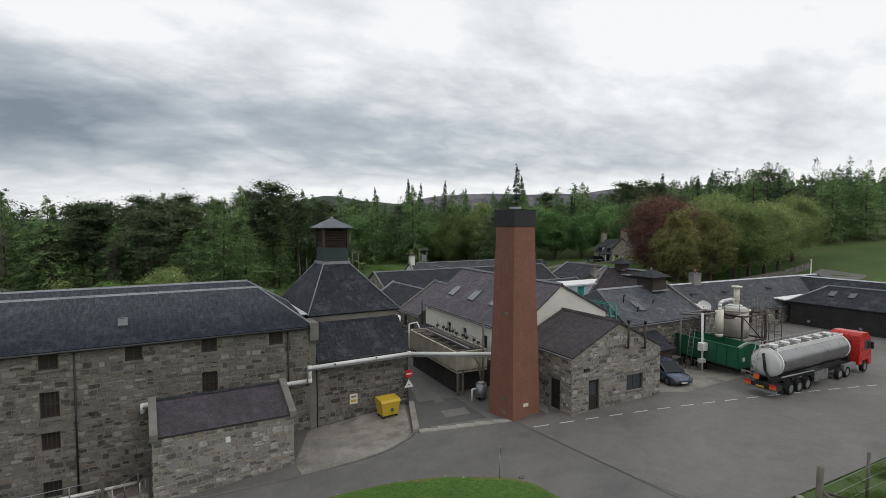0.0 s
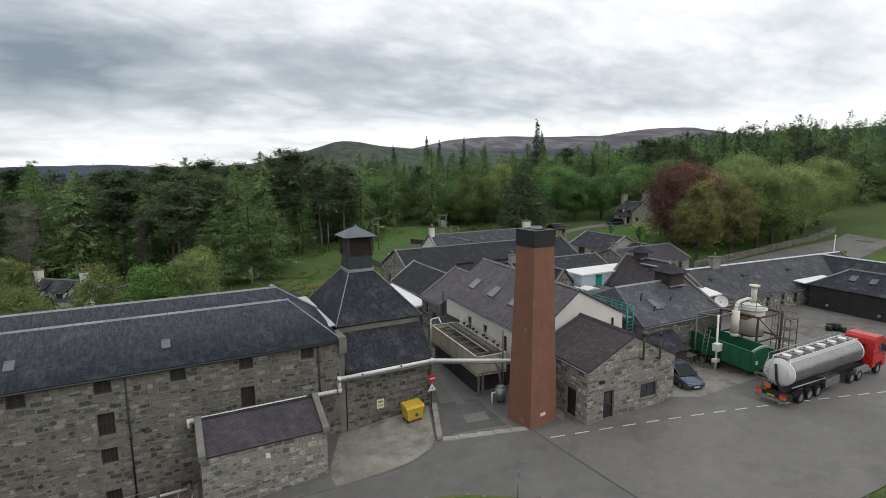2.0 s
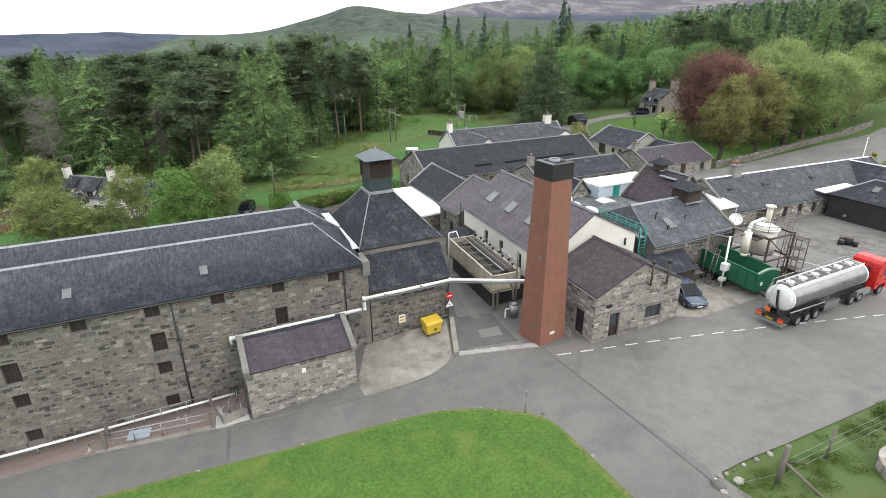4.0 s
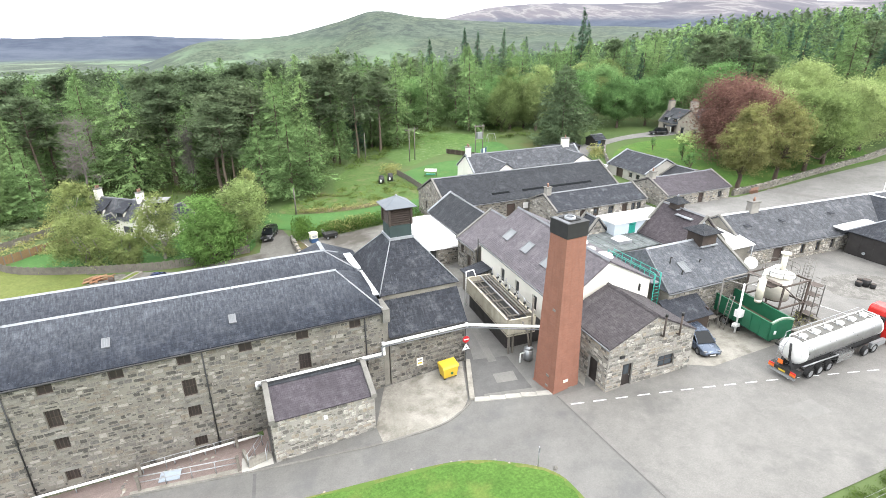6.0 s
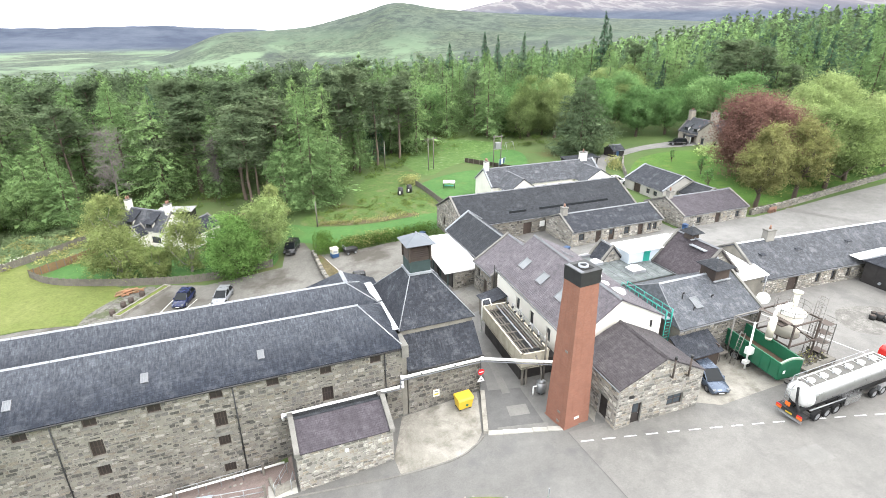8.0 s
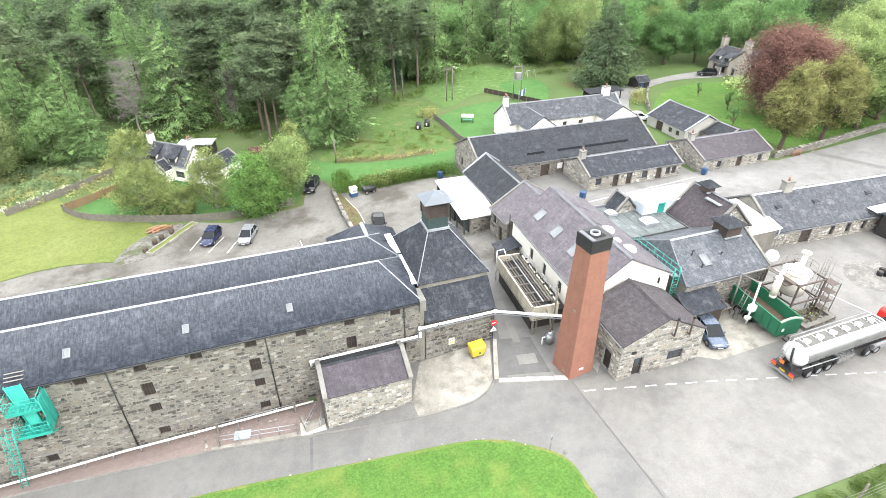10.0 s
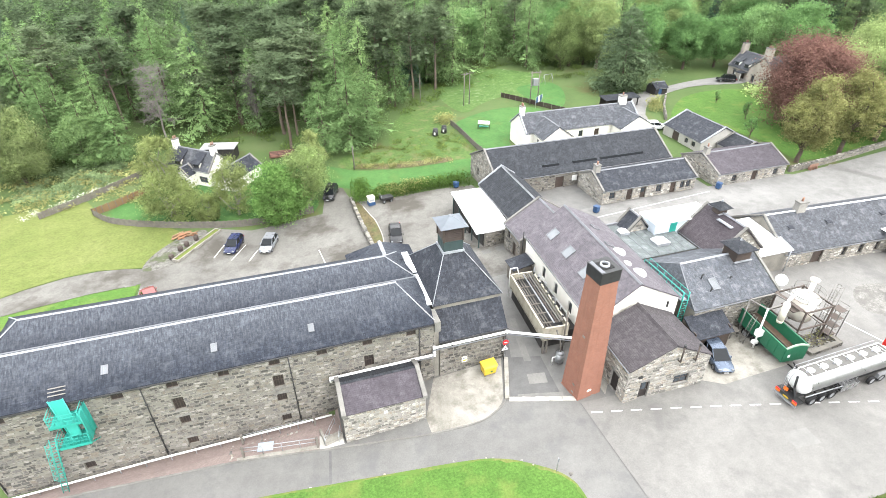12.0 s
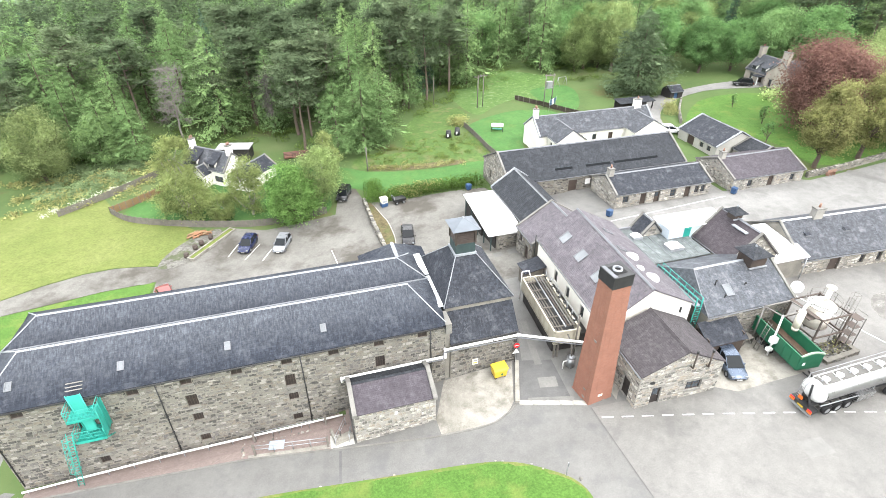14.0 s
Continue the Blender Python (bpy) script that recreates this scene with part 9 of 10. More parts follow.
def fence_line(name, label, pts, h, mat, board=True):
    ob = root(name, label, "fence", 0, 0, 0)
    line = smooth_line(pts, 6)
    for p, q in zip(line, line[1:]):
        d = Vector(q) - Vector(p)
        za, zb = G(*p), G(*q)
        M().box(p[0] - 0.06, p[0] + 0.06, p[1] - 0.06, p[1] + 0.06, za - 0.3, za + h + 0.1).put("post", WOOD, ob)
        k = max(2, int(d.length / 0.28))
        for i in range(k):
            a, b = Vector(p) + d * (i + 0.06) / k, Vector(p) + d * (i + 0.94) / k
            z = za + (zb - za) * i / k
            m = M()
            n = Vector((-d.y, d.x)).normalized() * 0.02
            c = [a - n, b - n, b + n, a + n]
            top = h * (1 + 0.04 * ((i * 7) % 5 - 2) / 2)
            lo, hi = [(v.x, v.y, z) for v in c], [(v.x, v.y, z + top) for v in c]
            m.face(*hi)
            for u in range(4):
                w = (u + 1) % 4
                m.face(lo[u], lo[w], hi[w], hi[u])
            m.put("board", mat, ob)


def park_things():
    pl = root("concrete_planter", "long weathered concrete planter trough full of moss", "planter", -27.0, 35.2, -4.25, 53)
    M().box(0, 9.2, 0, 0.15, -0.3, 0.5).put("side", CONCRETE, pl), M().box(0, 9.2, 0.95, 1.1, -0.3, 0.5).put("side", CONCRETE, pl)
    M().box(0, 0.15, 0.15, 0.95, -0.3, 0.5).put("end", CONCRETE, pl), M().box(9.05, 9.2, 0.15, 0.95, -0.3, 0.5).put("end", CONCRETE, pl)
    M().box(0.15, 9.05, 0.15, 0.95, -0.3, 0.38).put("soil", MEADOW, pl)
    for i, (x, y) in enumerate(((-28.0, 36.6), (-27.0, 38.6), (-26.2, 39.6), (-25.0, 41.0))):
        t = root("half_barrel", "old dark half barrel in the rubble patch", "barrel", x, y, G(x, y) + 0.05, group="half barrels")
        M().cyl((0, 0, 0), (0, 0, 0.4), 0.32, 0.37, 16).cyl((0, 0, 0.4), (0, 0, 0.75), 0.37, 0.33, 16).put("staves", BROWN_TIMBER, t)
        for z in (0.15, 0.6):
            M().cyl((0, 0, z), (0, 0, z + 0.07), 0.375, n=16, caps=False).put("hoop", RUST, t)
    lg = root("log_pile", "heap of split orange-brown logs", "log pile", -26.6, 42.6, G(-26.6, 42.6))
    rng = random.Random(8)
    for i in range(16):
        T = pose(rng.uniform(-1.2, 1.2), rng.uniform(-0.6, 0.6), 0.2 + 0.14 * (i // 4), rng.uniform(-8, 8), 0, rng.uniform(-40, 40))
        M(T).cyl((-0.9, 0, 0), (0.9, 0, 0), 0.12, 0.1, 8).put("log", plain("split_wood_%d" % (i % 3), (0.24 + 0.04 * (i % 3), 0.16, 0.09), rough=0.9), lg)
    drape("rubble_patch", smooth_line([(-31.5, 34.5), (-27.3, 35.2), (-23.5, 41.5), (-24.5, 44), (-28, 42), (-31, 38)], 3, True), 0.09, ground_mat("broken_concrete", ((0.05, 0.046, 0.036), (0.11, 0.104, 0.09), (0.20, 0.193, 0.178)), 0.5, 2.2, 0.9, 0.95, ((0.05, 0.065, 0.022), 0.6, 0.5, 0.6, 0.7)), "patch of broken concrete and rubble", "rubble")
    fence_line("garden_fence", "weathered grey vertical-board garden fence", [(-41.8, 55.4), (-38.5, 51.6), (-33.0, 48.3), (-26, 45.2), (-17, 42.6), (-7.2, 42.6)], 1.2, WOOD)
    fence_line("garden_fence", "brown boarded fence panel at the garden's side", [(-41.8, 55.4), (-37, 59), (-33, 63)], 1.3, plain("brown_fence", (0.20, 0.12, 0.06), rough=0.85))
    fence_line("garden_fence", "weathered grey fence at the meadow's edge", [(-50, 57), (-44, 62), (-36, 70)], 1.2, WOOD)
    fence_line("garden_fence", "dark boarded fence round the cottage garden", [(24.4, 67.4), (24.6, 60), (24.7, 53.5), (25.4, 47.5)], 1.1, WOOD)
    fence_line("garden_fence", "dark boarded fence round the cottage garden", [(41.5, 80.5), (46.5, 72), (52, 62)], 1.1, BROWN_TIMBER)
    wall_line("retaining_wall", "low rubble retaining wall beside the car park", [(-0.95, 43.8), (-0.85, 36), (-0.6, 28), (-0.4, 23)], 0.75, 0.55, 300)
    drape("rubble_strip", smooth_line([(-0.5, 43), (0.5, 41.0), (1.0, 37.8), (1.35, 35.4), (1.3, 30.4), (0.5, 26), (-0.3, 30)], 4, True), 0.10, BARE_SOIL, "stony brown soil strip below the retaining wall", "soil")
    kerb = tagged(new("soil_edging"), "thin pale concrete edging round the soil strip", "edging", kind="structure")
    line = smooth_line([(0.5, 41.0), (1.0, 37.8), (1.4, 35.4), (1.4, 30.4), (0.9, 27.0)], 4)
    for a, b in zip(line, line[1:]):
        ground_strip("edging", a, b, 0.13, 0.16, PALE_KERB, kerb)
    wall_line("road_wall", "long dry-stone wall along the road", [(69.6, 24.6), (78, 25.2), (88, 26.4), (100, 28), (112, 29.6), (128, 31.5)], 1.0, 0.5, 310)
    wall_line("garden_wall", "low stone wall beside the drive", [(66, 52), (70, 58), (75, 64)], 0.8, 0.4, 330)
    for x, y, m, lab in ((31.6, 22.6, BLUE, "blue wheeled bin by the road"), (53.9, 23.2, BLUE, "dark blue wheeled bin by the stone row"), (15.8, 39.3, BLUE, "blue tank at the hedge end")):
        b = root("storage_bin", lab, "bin", x, y, G(x, y) + 0.08, 20)
        M().box(-0.38, 0.38, -0.35, 0.35, 0.1, 0.9).put("body", m, b, bevel=0.06)
        M().box(-0.42, 0.42, -0.4, 0.4, 0.9, 1.02).put("lid", CREAM if y > 40 else m, b, bevel=0.04)
        M().box(-0.3, 0.3, -0.28, 0.28, 0.0, 0.1).put("base", BLACK, b)
    ib = root("plastic_tank", "cream plastic tank standing on a blue base by the hedge", "tank", 1.9, 41.0, G(1.9, 41.0) + 0.06, 12)
    M().box(-0.55, 0.55, -0.5, 0.5, 0.05, 0.65).put("base", BLUE, ib, bevel=0.05)
    M().box(-0.52, 0.52, -0.47, 0.47, 0.65, 1.45).put("body", CREAM, ib, bevel=0.08)
    M().box(-0.58, 0.58, -0.53, 0.53, 1.45, 1.55).put("lid", CREAM, ib, bevel=0.03)
    M().box(-0.35, 0.35, -0.49, -0.472, 0.85, 1.2).put("panel", LEAD, ib)
    for x, y in ((19.5, 62.6), (21.6, 63.4)):
        b = root("compost_bin", "black plastic compost bin with pale hatch", "bin", x, y, G(x, y), -30, "compost bins")
        M().cyl((0, 0, 0), (0, 0, 1.4), 0.65, 0.5, 14).put("body", BLACK, b)
        M().cyl((0, 0, 1.4), (0, 0, 1.5), 0.45, 0.4, 14).put("lid", BLACK, b)
        M().box(-0.15, 0.15, -0.66, -0.55, 0.3, 0.8).put("hatch", WHITE, b)
    g = root("garden_machine", "dark metal garden trailer by the hedge", "trailer", 4.4, 41.0, G(4.4, 41) + 0.06, 10)
    M().box(-1.0, 1.0, -0.6, 0.6, 0.5, 0.9).put("tray", BLACK, g)
    for x in (-0.6, 0.6):
        wheel(g, IDENT, x, -0.7, 0.28, 0.28, 0.15), wheel(g, IDENT, x, 0.55, 0.28, 0.28, 0.15)
    M().tube([(-1, -0.6, 0.9), (-1, -0.6, 1.4), (-1, 0.6, 1.4), (-1, 0.6, 0.9)], 0.03, 6).put("frame", GALV, g)
    t = root("lawn_swing_seat", "white garden swing seat with teal cushions", "garden seat", 30.0, 62.7, G(30.0, 62.7), -25)
    M().slab([(-1.2, -0.75, 1.25), (1.2, -0.75, 1.25), (1.2, 0.75, 1.4), (-1.2, 0.75, 1.4)], 0.06).put("canopy", WHITE, t)
    M().box(-0.95, 0.95, -0.35, 0.3, 0.42, 0.56).put("seat", TURQ, t, bevel=0.03)
    for q in (-1.15, 1.15):
        M().tube([(q, -0.7, 0.0), (q, -0.1, 1.28), (q, 0.75, 0.0)], 0.045, 6).put("frame", BLACK, t)
    w = root("washing_line", "two-post washing line with towels pegged on it", "washing line", 46.5, 70.9, G(46.5, 70.9), 35)
    for q in (-1.5, 1.5):
        M().cyl((q, 0, -0.2), (q, 0, 2.6), 0.06, n=8).put("post", GALV, w)
    M().tube([(-1.5, 0, 2.55), (1.5, 0, 2.55)], 0.012, 4).put("line", GALV, w)
    for q, c in ((-1.2, BLUE), (-0.3, WHITE), (0.5, BLUE)):
        M().box(q, q + 0.7, -0.02, 0.02, 1.2, 2.54).put("towel", c, w)
    sf = root("swing_frame", "pale metal swing frame on the drying green", "swing", 55.5, 86.1, G(55.5, 86.1), 10)
    for q in (0, 2.4):
        M().tube([(q, -0.8, 0), (q, 0, 2.2), (q, 0.8, 0)], 0.05, 6).put("leg", GALV, sf)
    M().tube([(0, 0, 2.2), (2.4, 0, 2.2)], 0.05, 6).put("crossbar", GALV, sf)
    for x, y, h in ((1.6, 54.9, 4.6), (31.5, 79, 7.6), (33.0, 79.5, 7.6), (23.0, 86.0, 6.5)):
        p = root("utility_pole", "tall weathered timber utility pole", "utility pole", x, y, G(x, y), group="utility poles")
        M().cyl((0, 0, -0.4), (0, 0, h), 0.13, 0.1, 10).put("pole", WOOD, p)
        if h > 7:
            M().box(-0.9, 0.9, -0.05, 0.05, h - 0.5, h - 0.38).put("crossarm", WOOD, p)
            for q in (-0.8, 0, 0.8):
                M().cyl((q, 0, h - 0.38), (q, 0, h - 0.15), 0.05, n=8).put("insulator", LEAD_DARK, p)
    e = root("transformer_frame", "pole-mounted transformer between two timber poles", "transformer", 46.3, 73.0, G(46.3, 73))
    for x in (-0.95, 0.95):
        M().cyl((x, 0, -0.4), (x, 0, 7.5), 0.13, 0.1, 10).put("pole", WOOD, e)
    M().box(-1.3, 1.3, -0.08, 0.08, 7.0, 7.2).put("crossarm", WOOD, e)
    M().box(-0.6, 0.6, -0.4, 0.4, 4.4, 5.8).put("transformer", GALV, e)
    M().box(-1.0, 1.0, -0.12, 0.12, 4.2, 4.35).put("platform", GALV, e)
    for q in (-0.9, 0, 0.9):
        M().cyl((q, 0, 7.2), (q, 0, 7.5), 0.06, n=8).put("insulator", LEAD_DARK, e)
    r = root("red_barrier", "folded red road barriers by the wall end", "barrier", 74.0, 24.0, G(74, 24) + 0.08, 5)
    for i in range(3):
        M().box(-0.9 + i * 0.7, -0.3 + i * 0.7, -0.05, 0.05, 0.5, 0.95).put("panel", TERRACOTTA, r)
        M().box(-0.75 + i * 0.7, -0.68 + i * 0.7, -0.3, 0.3, 0, 0.5).put("foot", TERRACOTTA, r)
    tb = root("black_tubs", "cluster of black planting tubs on a gravel patch", "tubs", 52.8, -6.0, G(52.8, -6.0) + 0.08)
    for x, y, q in ((0, 0, 0.42), (0.72, 0.2, 0.34), (-0.62, 0.35, 0.34), (0.1, -0.68, 0.3), (0.2, 0.72, 0.3)):
        c = M().cyl((x, y, 0), (x, y, 0.5 if q < 0.4 else 0.75), q * 0.85, q, 18).put("tub", RUBBER, tb)
        M().cyl((x, y, 0.5 if q < 0.4 else 0.75), (x, y, 0.54 if q < 0.4 else 0.79), q * 0.85, n=18).put("soil", BROWN_TIMBER, c)
    drape("gravel_patch", smooth_line([(48.4, -4.4), (51.5, -2.6), (56.2, -4.2), (57.6, -7.4), (54.6, -9.4), (50.2, -8.6), (47.8, -6.6)], 4, True), 0.07, ground_mat("worn_cobbles", ((0.10, 0.096, 0.088), (0.17, 0.163, 0.150), (0.25, 0.24, 0.225)), 1.1, 5.0, 0.8, 0.9, ((0.11, 0.105, 0.097), 0.8, 0.46, 0.58, 0.8), 0.6), "pale cobbled patch in the court", "pavement")
    lp = root("white_lamp_post", "slim white lamp post by the road", "lamp post", 81, 8.6, G(81, 8.6))
    M().cyl((0, 0, -0.3), (0, 0, 6.5), 0.09, 0.06, 10).put("pole", WHITE, lp)
    M().cyl((0, 0, 6.5), (0, 0, 6.7), 0.14, n=10).put("lantern", WHITE, lp)
    dk = root("timber_deck", "brown timber garden deck with railing", "deck", -10.5, 70.5, G(-10.5, 70.5))
    red_deck = plain("red_brown_decking", (0.16, 0.075, 0.055), rough=0.8)
    for i in range(10):
        M().box(-2.5, 2.5, -1.5 + i * 0.3, -1.5 + i * 0.3 + 0.27, 0.2, 0.45).put("deck_board", red_deck, dk)
    rail_run(dk, [(-2.4, -1.4, 0.45), (-0.8, -1.4, 0.45), (0.8, -1.4, 0.45), (2.4, -1.4, 0.45)], 0.9, (0.4, 0.7, 1.0), BROWN_TIMBER, 0.04, 0.05)
    ln = root("bench_seat", "red-brown machinery cover on the access lane", "cover", -31.0, 27.0, G(-31, 27) + 0.1)
    M().cyl((0, -0.4, 0.1), (0, 0.4, 0.1), 0.45, n=14).put("drum", RED, ln)
    M().box(-0.8, 0.8, -0.3, 0.3, 0, 0.2).put("base", RUST, ln)


small_things()
warehouse_fittings()
park_things()


# ---- trees and shrubs ----
def leaf_cloud(name, centres, sizes, mat, parent, rng, tilt=0.8, kind="", along=None, facing=None):
    """Many small leaf sprays at the given places, as one mesh: bent pairs, or single narrow sprays that lie along the boughs.
    With facing, the sprays turn outwards from their clump, so that clumps shade as soft masses."""
    P, S = np.asarray(centres, float), np.asarray(sizes, float)[:, None]
    n = len(P)
    a = rng.normal(size=(n, 3)) * (1, 1, tilt)
    if along is not None:
        a = a * 0.45 + np.asarray(along, float)
    a /= np.linalg.norm(a, axis=1)[:, None]
    b = np.cross(a, rng.normal(size=(n, 3)) + ((0, 0, 2.6) if along is not None else (0, 0, 0)))
    b /= np.linalg.norm(b, axis=1)[:, None] + 1e-9
    c = np.cross(a, b)
    if facing is not None:
        F = np.asarray(facing, float) + rng.normal(size=(n, 3)) * 0.22
        F /= np.linalg.norm(F, axis=1)[:, None] + 1e-9
        flip = np.sign((c * F).sum(1))[:, None]
        b, c = b * flip, c * flip
    fold = c * S * rng.uniform(0.1, 0.35, (n, 1))
    if along is not None:
        v = np.stack([P - a * S, P + a * S * 0.6 - b * S * 0.55 + fold, P + a * S + b * S * 0.45], 1).reshape(-1, 3)
        f = np.arange(n * 3).reshape(-1, 3)
    else:
        v = np.stack([P - a * S, P - b * S * 0.55 + fold, P + a * S, P + b * S * 0.55 + fold], 1).reshape(-1, 3)
        base = np.arange(n)[:, None] * 4
        f = np.concatenate([base + (0, 1, 2), base + (0, 2, 3)], 1).reshape(-1, 3)
    me = bpy.data.meshes.new(name)
    me.vertices.add(len(v))
    me.vertices.foreach_set("co", v.ravel())
    me.loops.add(len(f) * 3)
    me.loops.foreach_set("vertex_index", f.ravel())
    me.polygons.add(len(f))
    me.polygons.foreach_set("loop_start", np.arange(len(f)) * 3)
    me.update(calc_edges=True)
    if facing is not None:
        me.polygons.foreach_set("use_smooth", np.ones(len(f), bool))
        me.normals_split_custom_set_from_vertices(np.repeat(F, len(v) // n, axis=0).tolist())
    me.materials.append(mat)
    ob = new(name, me)
    if parent is not None:
        ob.parent = parent
    if kind:
        ob["kind"] = kind
    return ob


def limb(m, p, q, r0, r1, rng, bend=0.12, n=6, steps=3):
    p, q = Vector(p), Vector(q)
    L = (q - p).length
    pts = [p.lerp(q, i / steps) + (Vector(rng.normal(size=3)) * bend * L * 0.3 if 0 < i < steps else Vector()) for i in range(steps + 1)]
    for i in range(steps):
        m.cyl(pts[i], pts[i + 1], r0 + (r1 - r0) * i / steps, r0 + (r1 - r0) * (i + 1) / steps, n, caps=False)


def broadleaf(name, label, h, r, leaf, bark, seed, clumps=90, per=28, low=0.22, size=0.32, flat=1.0, skew=0.0):
    """Trunk that forks into limbs, crown of leaf clumps with an uneven outline and gaps."""
    rng = np.random.default_rng(seed)
    ob = root(name, label, "tree", 0, 0, 0)
    m = M()
    fork = h * (low + 0.08)
    limb(m, (0, 0, -0.4), (0.1, 0, fork), 0.03 * h, 0.02 * h, rng, 0.05, 8)
    cz, hz = h * (1 + low) / 2, h * (1 - low) / 2
    cen = []
    lobes = [(rng.normal(size=3), rng.uniform(0.72, 1.1)) for _ in range(9)]
    while len(cen) < clumps:
        d = rng.normal(size=3)
        d /= np.linalg.norm(d)
        k = max(w * max(0.0, float(np.dot(d, l / np.linalg.norm(l)))) ** 2 for l, w in lobes)
        rad = (0.48 + 0.62 * k) * rng.uniform(0.5, 1.0) ** 0.5
        z = d[2] * hz * rad
        taper = 1.0 - 0.25 * max(0, d[2])
        cen.append((d[0] * r * rad * taper + skew * z, d[1] * r * rad * taper, cz + z * flat))
    for i in range(8):
        c = cen[int(rng.integers(len(cen)))]
        limb(m, (0.1, 0, fork * rng.uniform(0.75, 1.0)), c, 0.013 * h, 0.03, rng, 0.3, 5)
    m.put("trunk", bark, ob)
    pts, sz, out = [], [], []
    for c in cen:
        s = rng.uniform(0.7, 1.25) * r * 0.17
        o = np.concatenate([rng.normal(size=(per, 3)) * (s, s, s * 0.6), rng.normal(size=(30, 3)) * (s * 0.7, s * 0.7, s * 0.4)])
        pts.append(o + c)
        sz.append(rng.uniform(0.7, 1.3, per) * size)
        sz.append(np.full(30, min(s * 0.3, 0.19)))
        away = (np.array(c) - (0, 0, cz)) / (r, r, hz)
        out.append(o / s * 0.95 + away * 0.55 + (0, 0, 0.2))
    leaf_cloud("crown", np.concatenate(pts), np.concatenate(sz), leaf, ob, rng, facing=np.concatenate(out))
    return ob


def conifer(name, label, h, r, leaf, bark, seed, low=0.15, droop=0.25, whorls=22, arms=7, per=14, size=0.42, thin=0.0, power=0.75, sway=0.12):
    """Straight stem with tiers of boughs that shorten unevenly towards the tip."""
    rng = np.random.default_rng(seed)
    ob = root(name, label, "tree", 0, 0, 0)
    m = M()
    limb(m, (0, 0, -0.4), (0, 0, h * 0.98), 0.015 * h, 0.03, rng, 0.01, 7, 4)
    pts, sz, dr, out = [], [], [], []
    side = rng.uniform(0, 2 * math.pi, 3)
    for w in range(whorls):
        t = min(max((w + rng.uniform(-0.3, 0.3)) / (whorls - 1), 0.0), 1.0)
        z = h * (low + (0.99 - low) * t)
        L = r * (1 - t) ** power * (0.55 + 0.45 * min(1, t * 6 + 0.3)) + 0.15
        a0 = rng.uniform(0, 2 * math.pi)
        for k in range(arms):
            if rng.random() < thin:
                continue
            a = a0 + k * 2 * math.pi / arms + rng.normal() * 0.25
            l = L * rng.uniform(0.5, 1.15) * (1 + 0.22 * math.sin(a + side[0]) * math.cos(t * 9 + side[1]))
            zz = z + rng.normal() * 0.55 * h / whorls
            d = np.array([math.cos(a), math.sin(a), 0])
            n = max(4, int(per * (0.35 + 0.65 * l / r)))
            u = rng.uniform(0.1, 1, n) ** 0.6
            wide = np.array([-d[1], d[0], 0])
            q = d * (u * l)[:, None] + (0, 0, zz)
            q[:, 2] += -droop * l * u ** 1.5 + 0.16 * l * u
            across, lift = rng.normal(size=n), rng.normal(size=n)
            q += wide * (across * sway * l * (0.5 + u))[:, None]
            q += rng.normal(size=(n, 3)) * (0.12, 0.12, 0) + (0, 0, 1) * (lift * (0.07 * l + 0.12))[:, None]
            pts.append(q)
            out.append(d * (0.25 + 0.75 * u)[:, None] + wide * (across * 0.35)[:, None] + (0, 0, 1) * (0.45 + 0.4 * lift)[:, None])
            dr.append(np.tile(d * 0.8, (n, 1)) + wide * rng.normal(size=(n, 1)) * 0.7 + (0, 0, -0.35 - droop))
            sz.append(rng.uniform(0.6, 1.3, n) * size * (0.6 + 0.4 * (1 - t)))
            for v in (0.3, 0.55, 0.8):
                pts.append((d * v * l + (0, 0, zz - droop * l * v ** 1.5 + 0.16 * l * v - 0.1))[None, :])
                dr.append((d + (0, 0, -0.3))[None, :] * 2)
                out.append((d * 0.6 + (0, 0, 0.2))[None, :])
                sz.append(np.array([0.13 * l + 0.12]))
            if k < 3 and t < 0.7:
                m.cyl((0, 0, z), tuple(d * l * 0.7 + (0, 0, z - droop * l * 0.35)), 0.05, 0.02, 4, caps=False)
    m.put("trunk", bark, ob)
    leaf_cloud("crown", np.concatenate(pts), np.concatenate(sz), leaf, ob, rng, 0.5, along=np.concatenate(dr), facing=np.concatenate(out))
    return ob


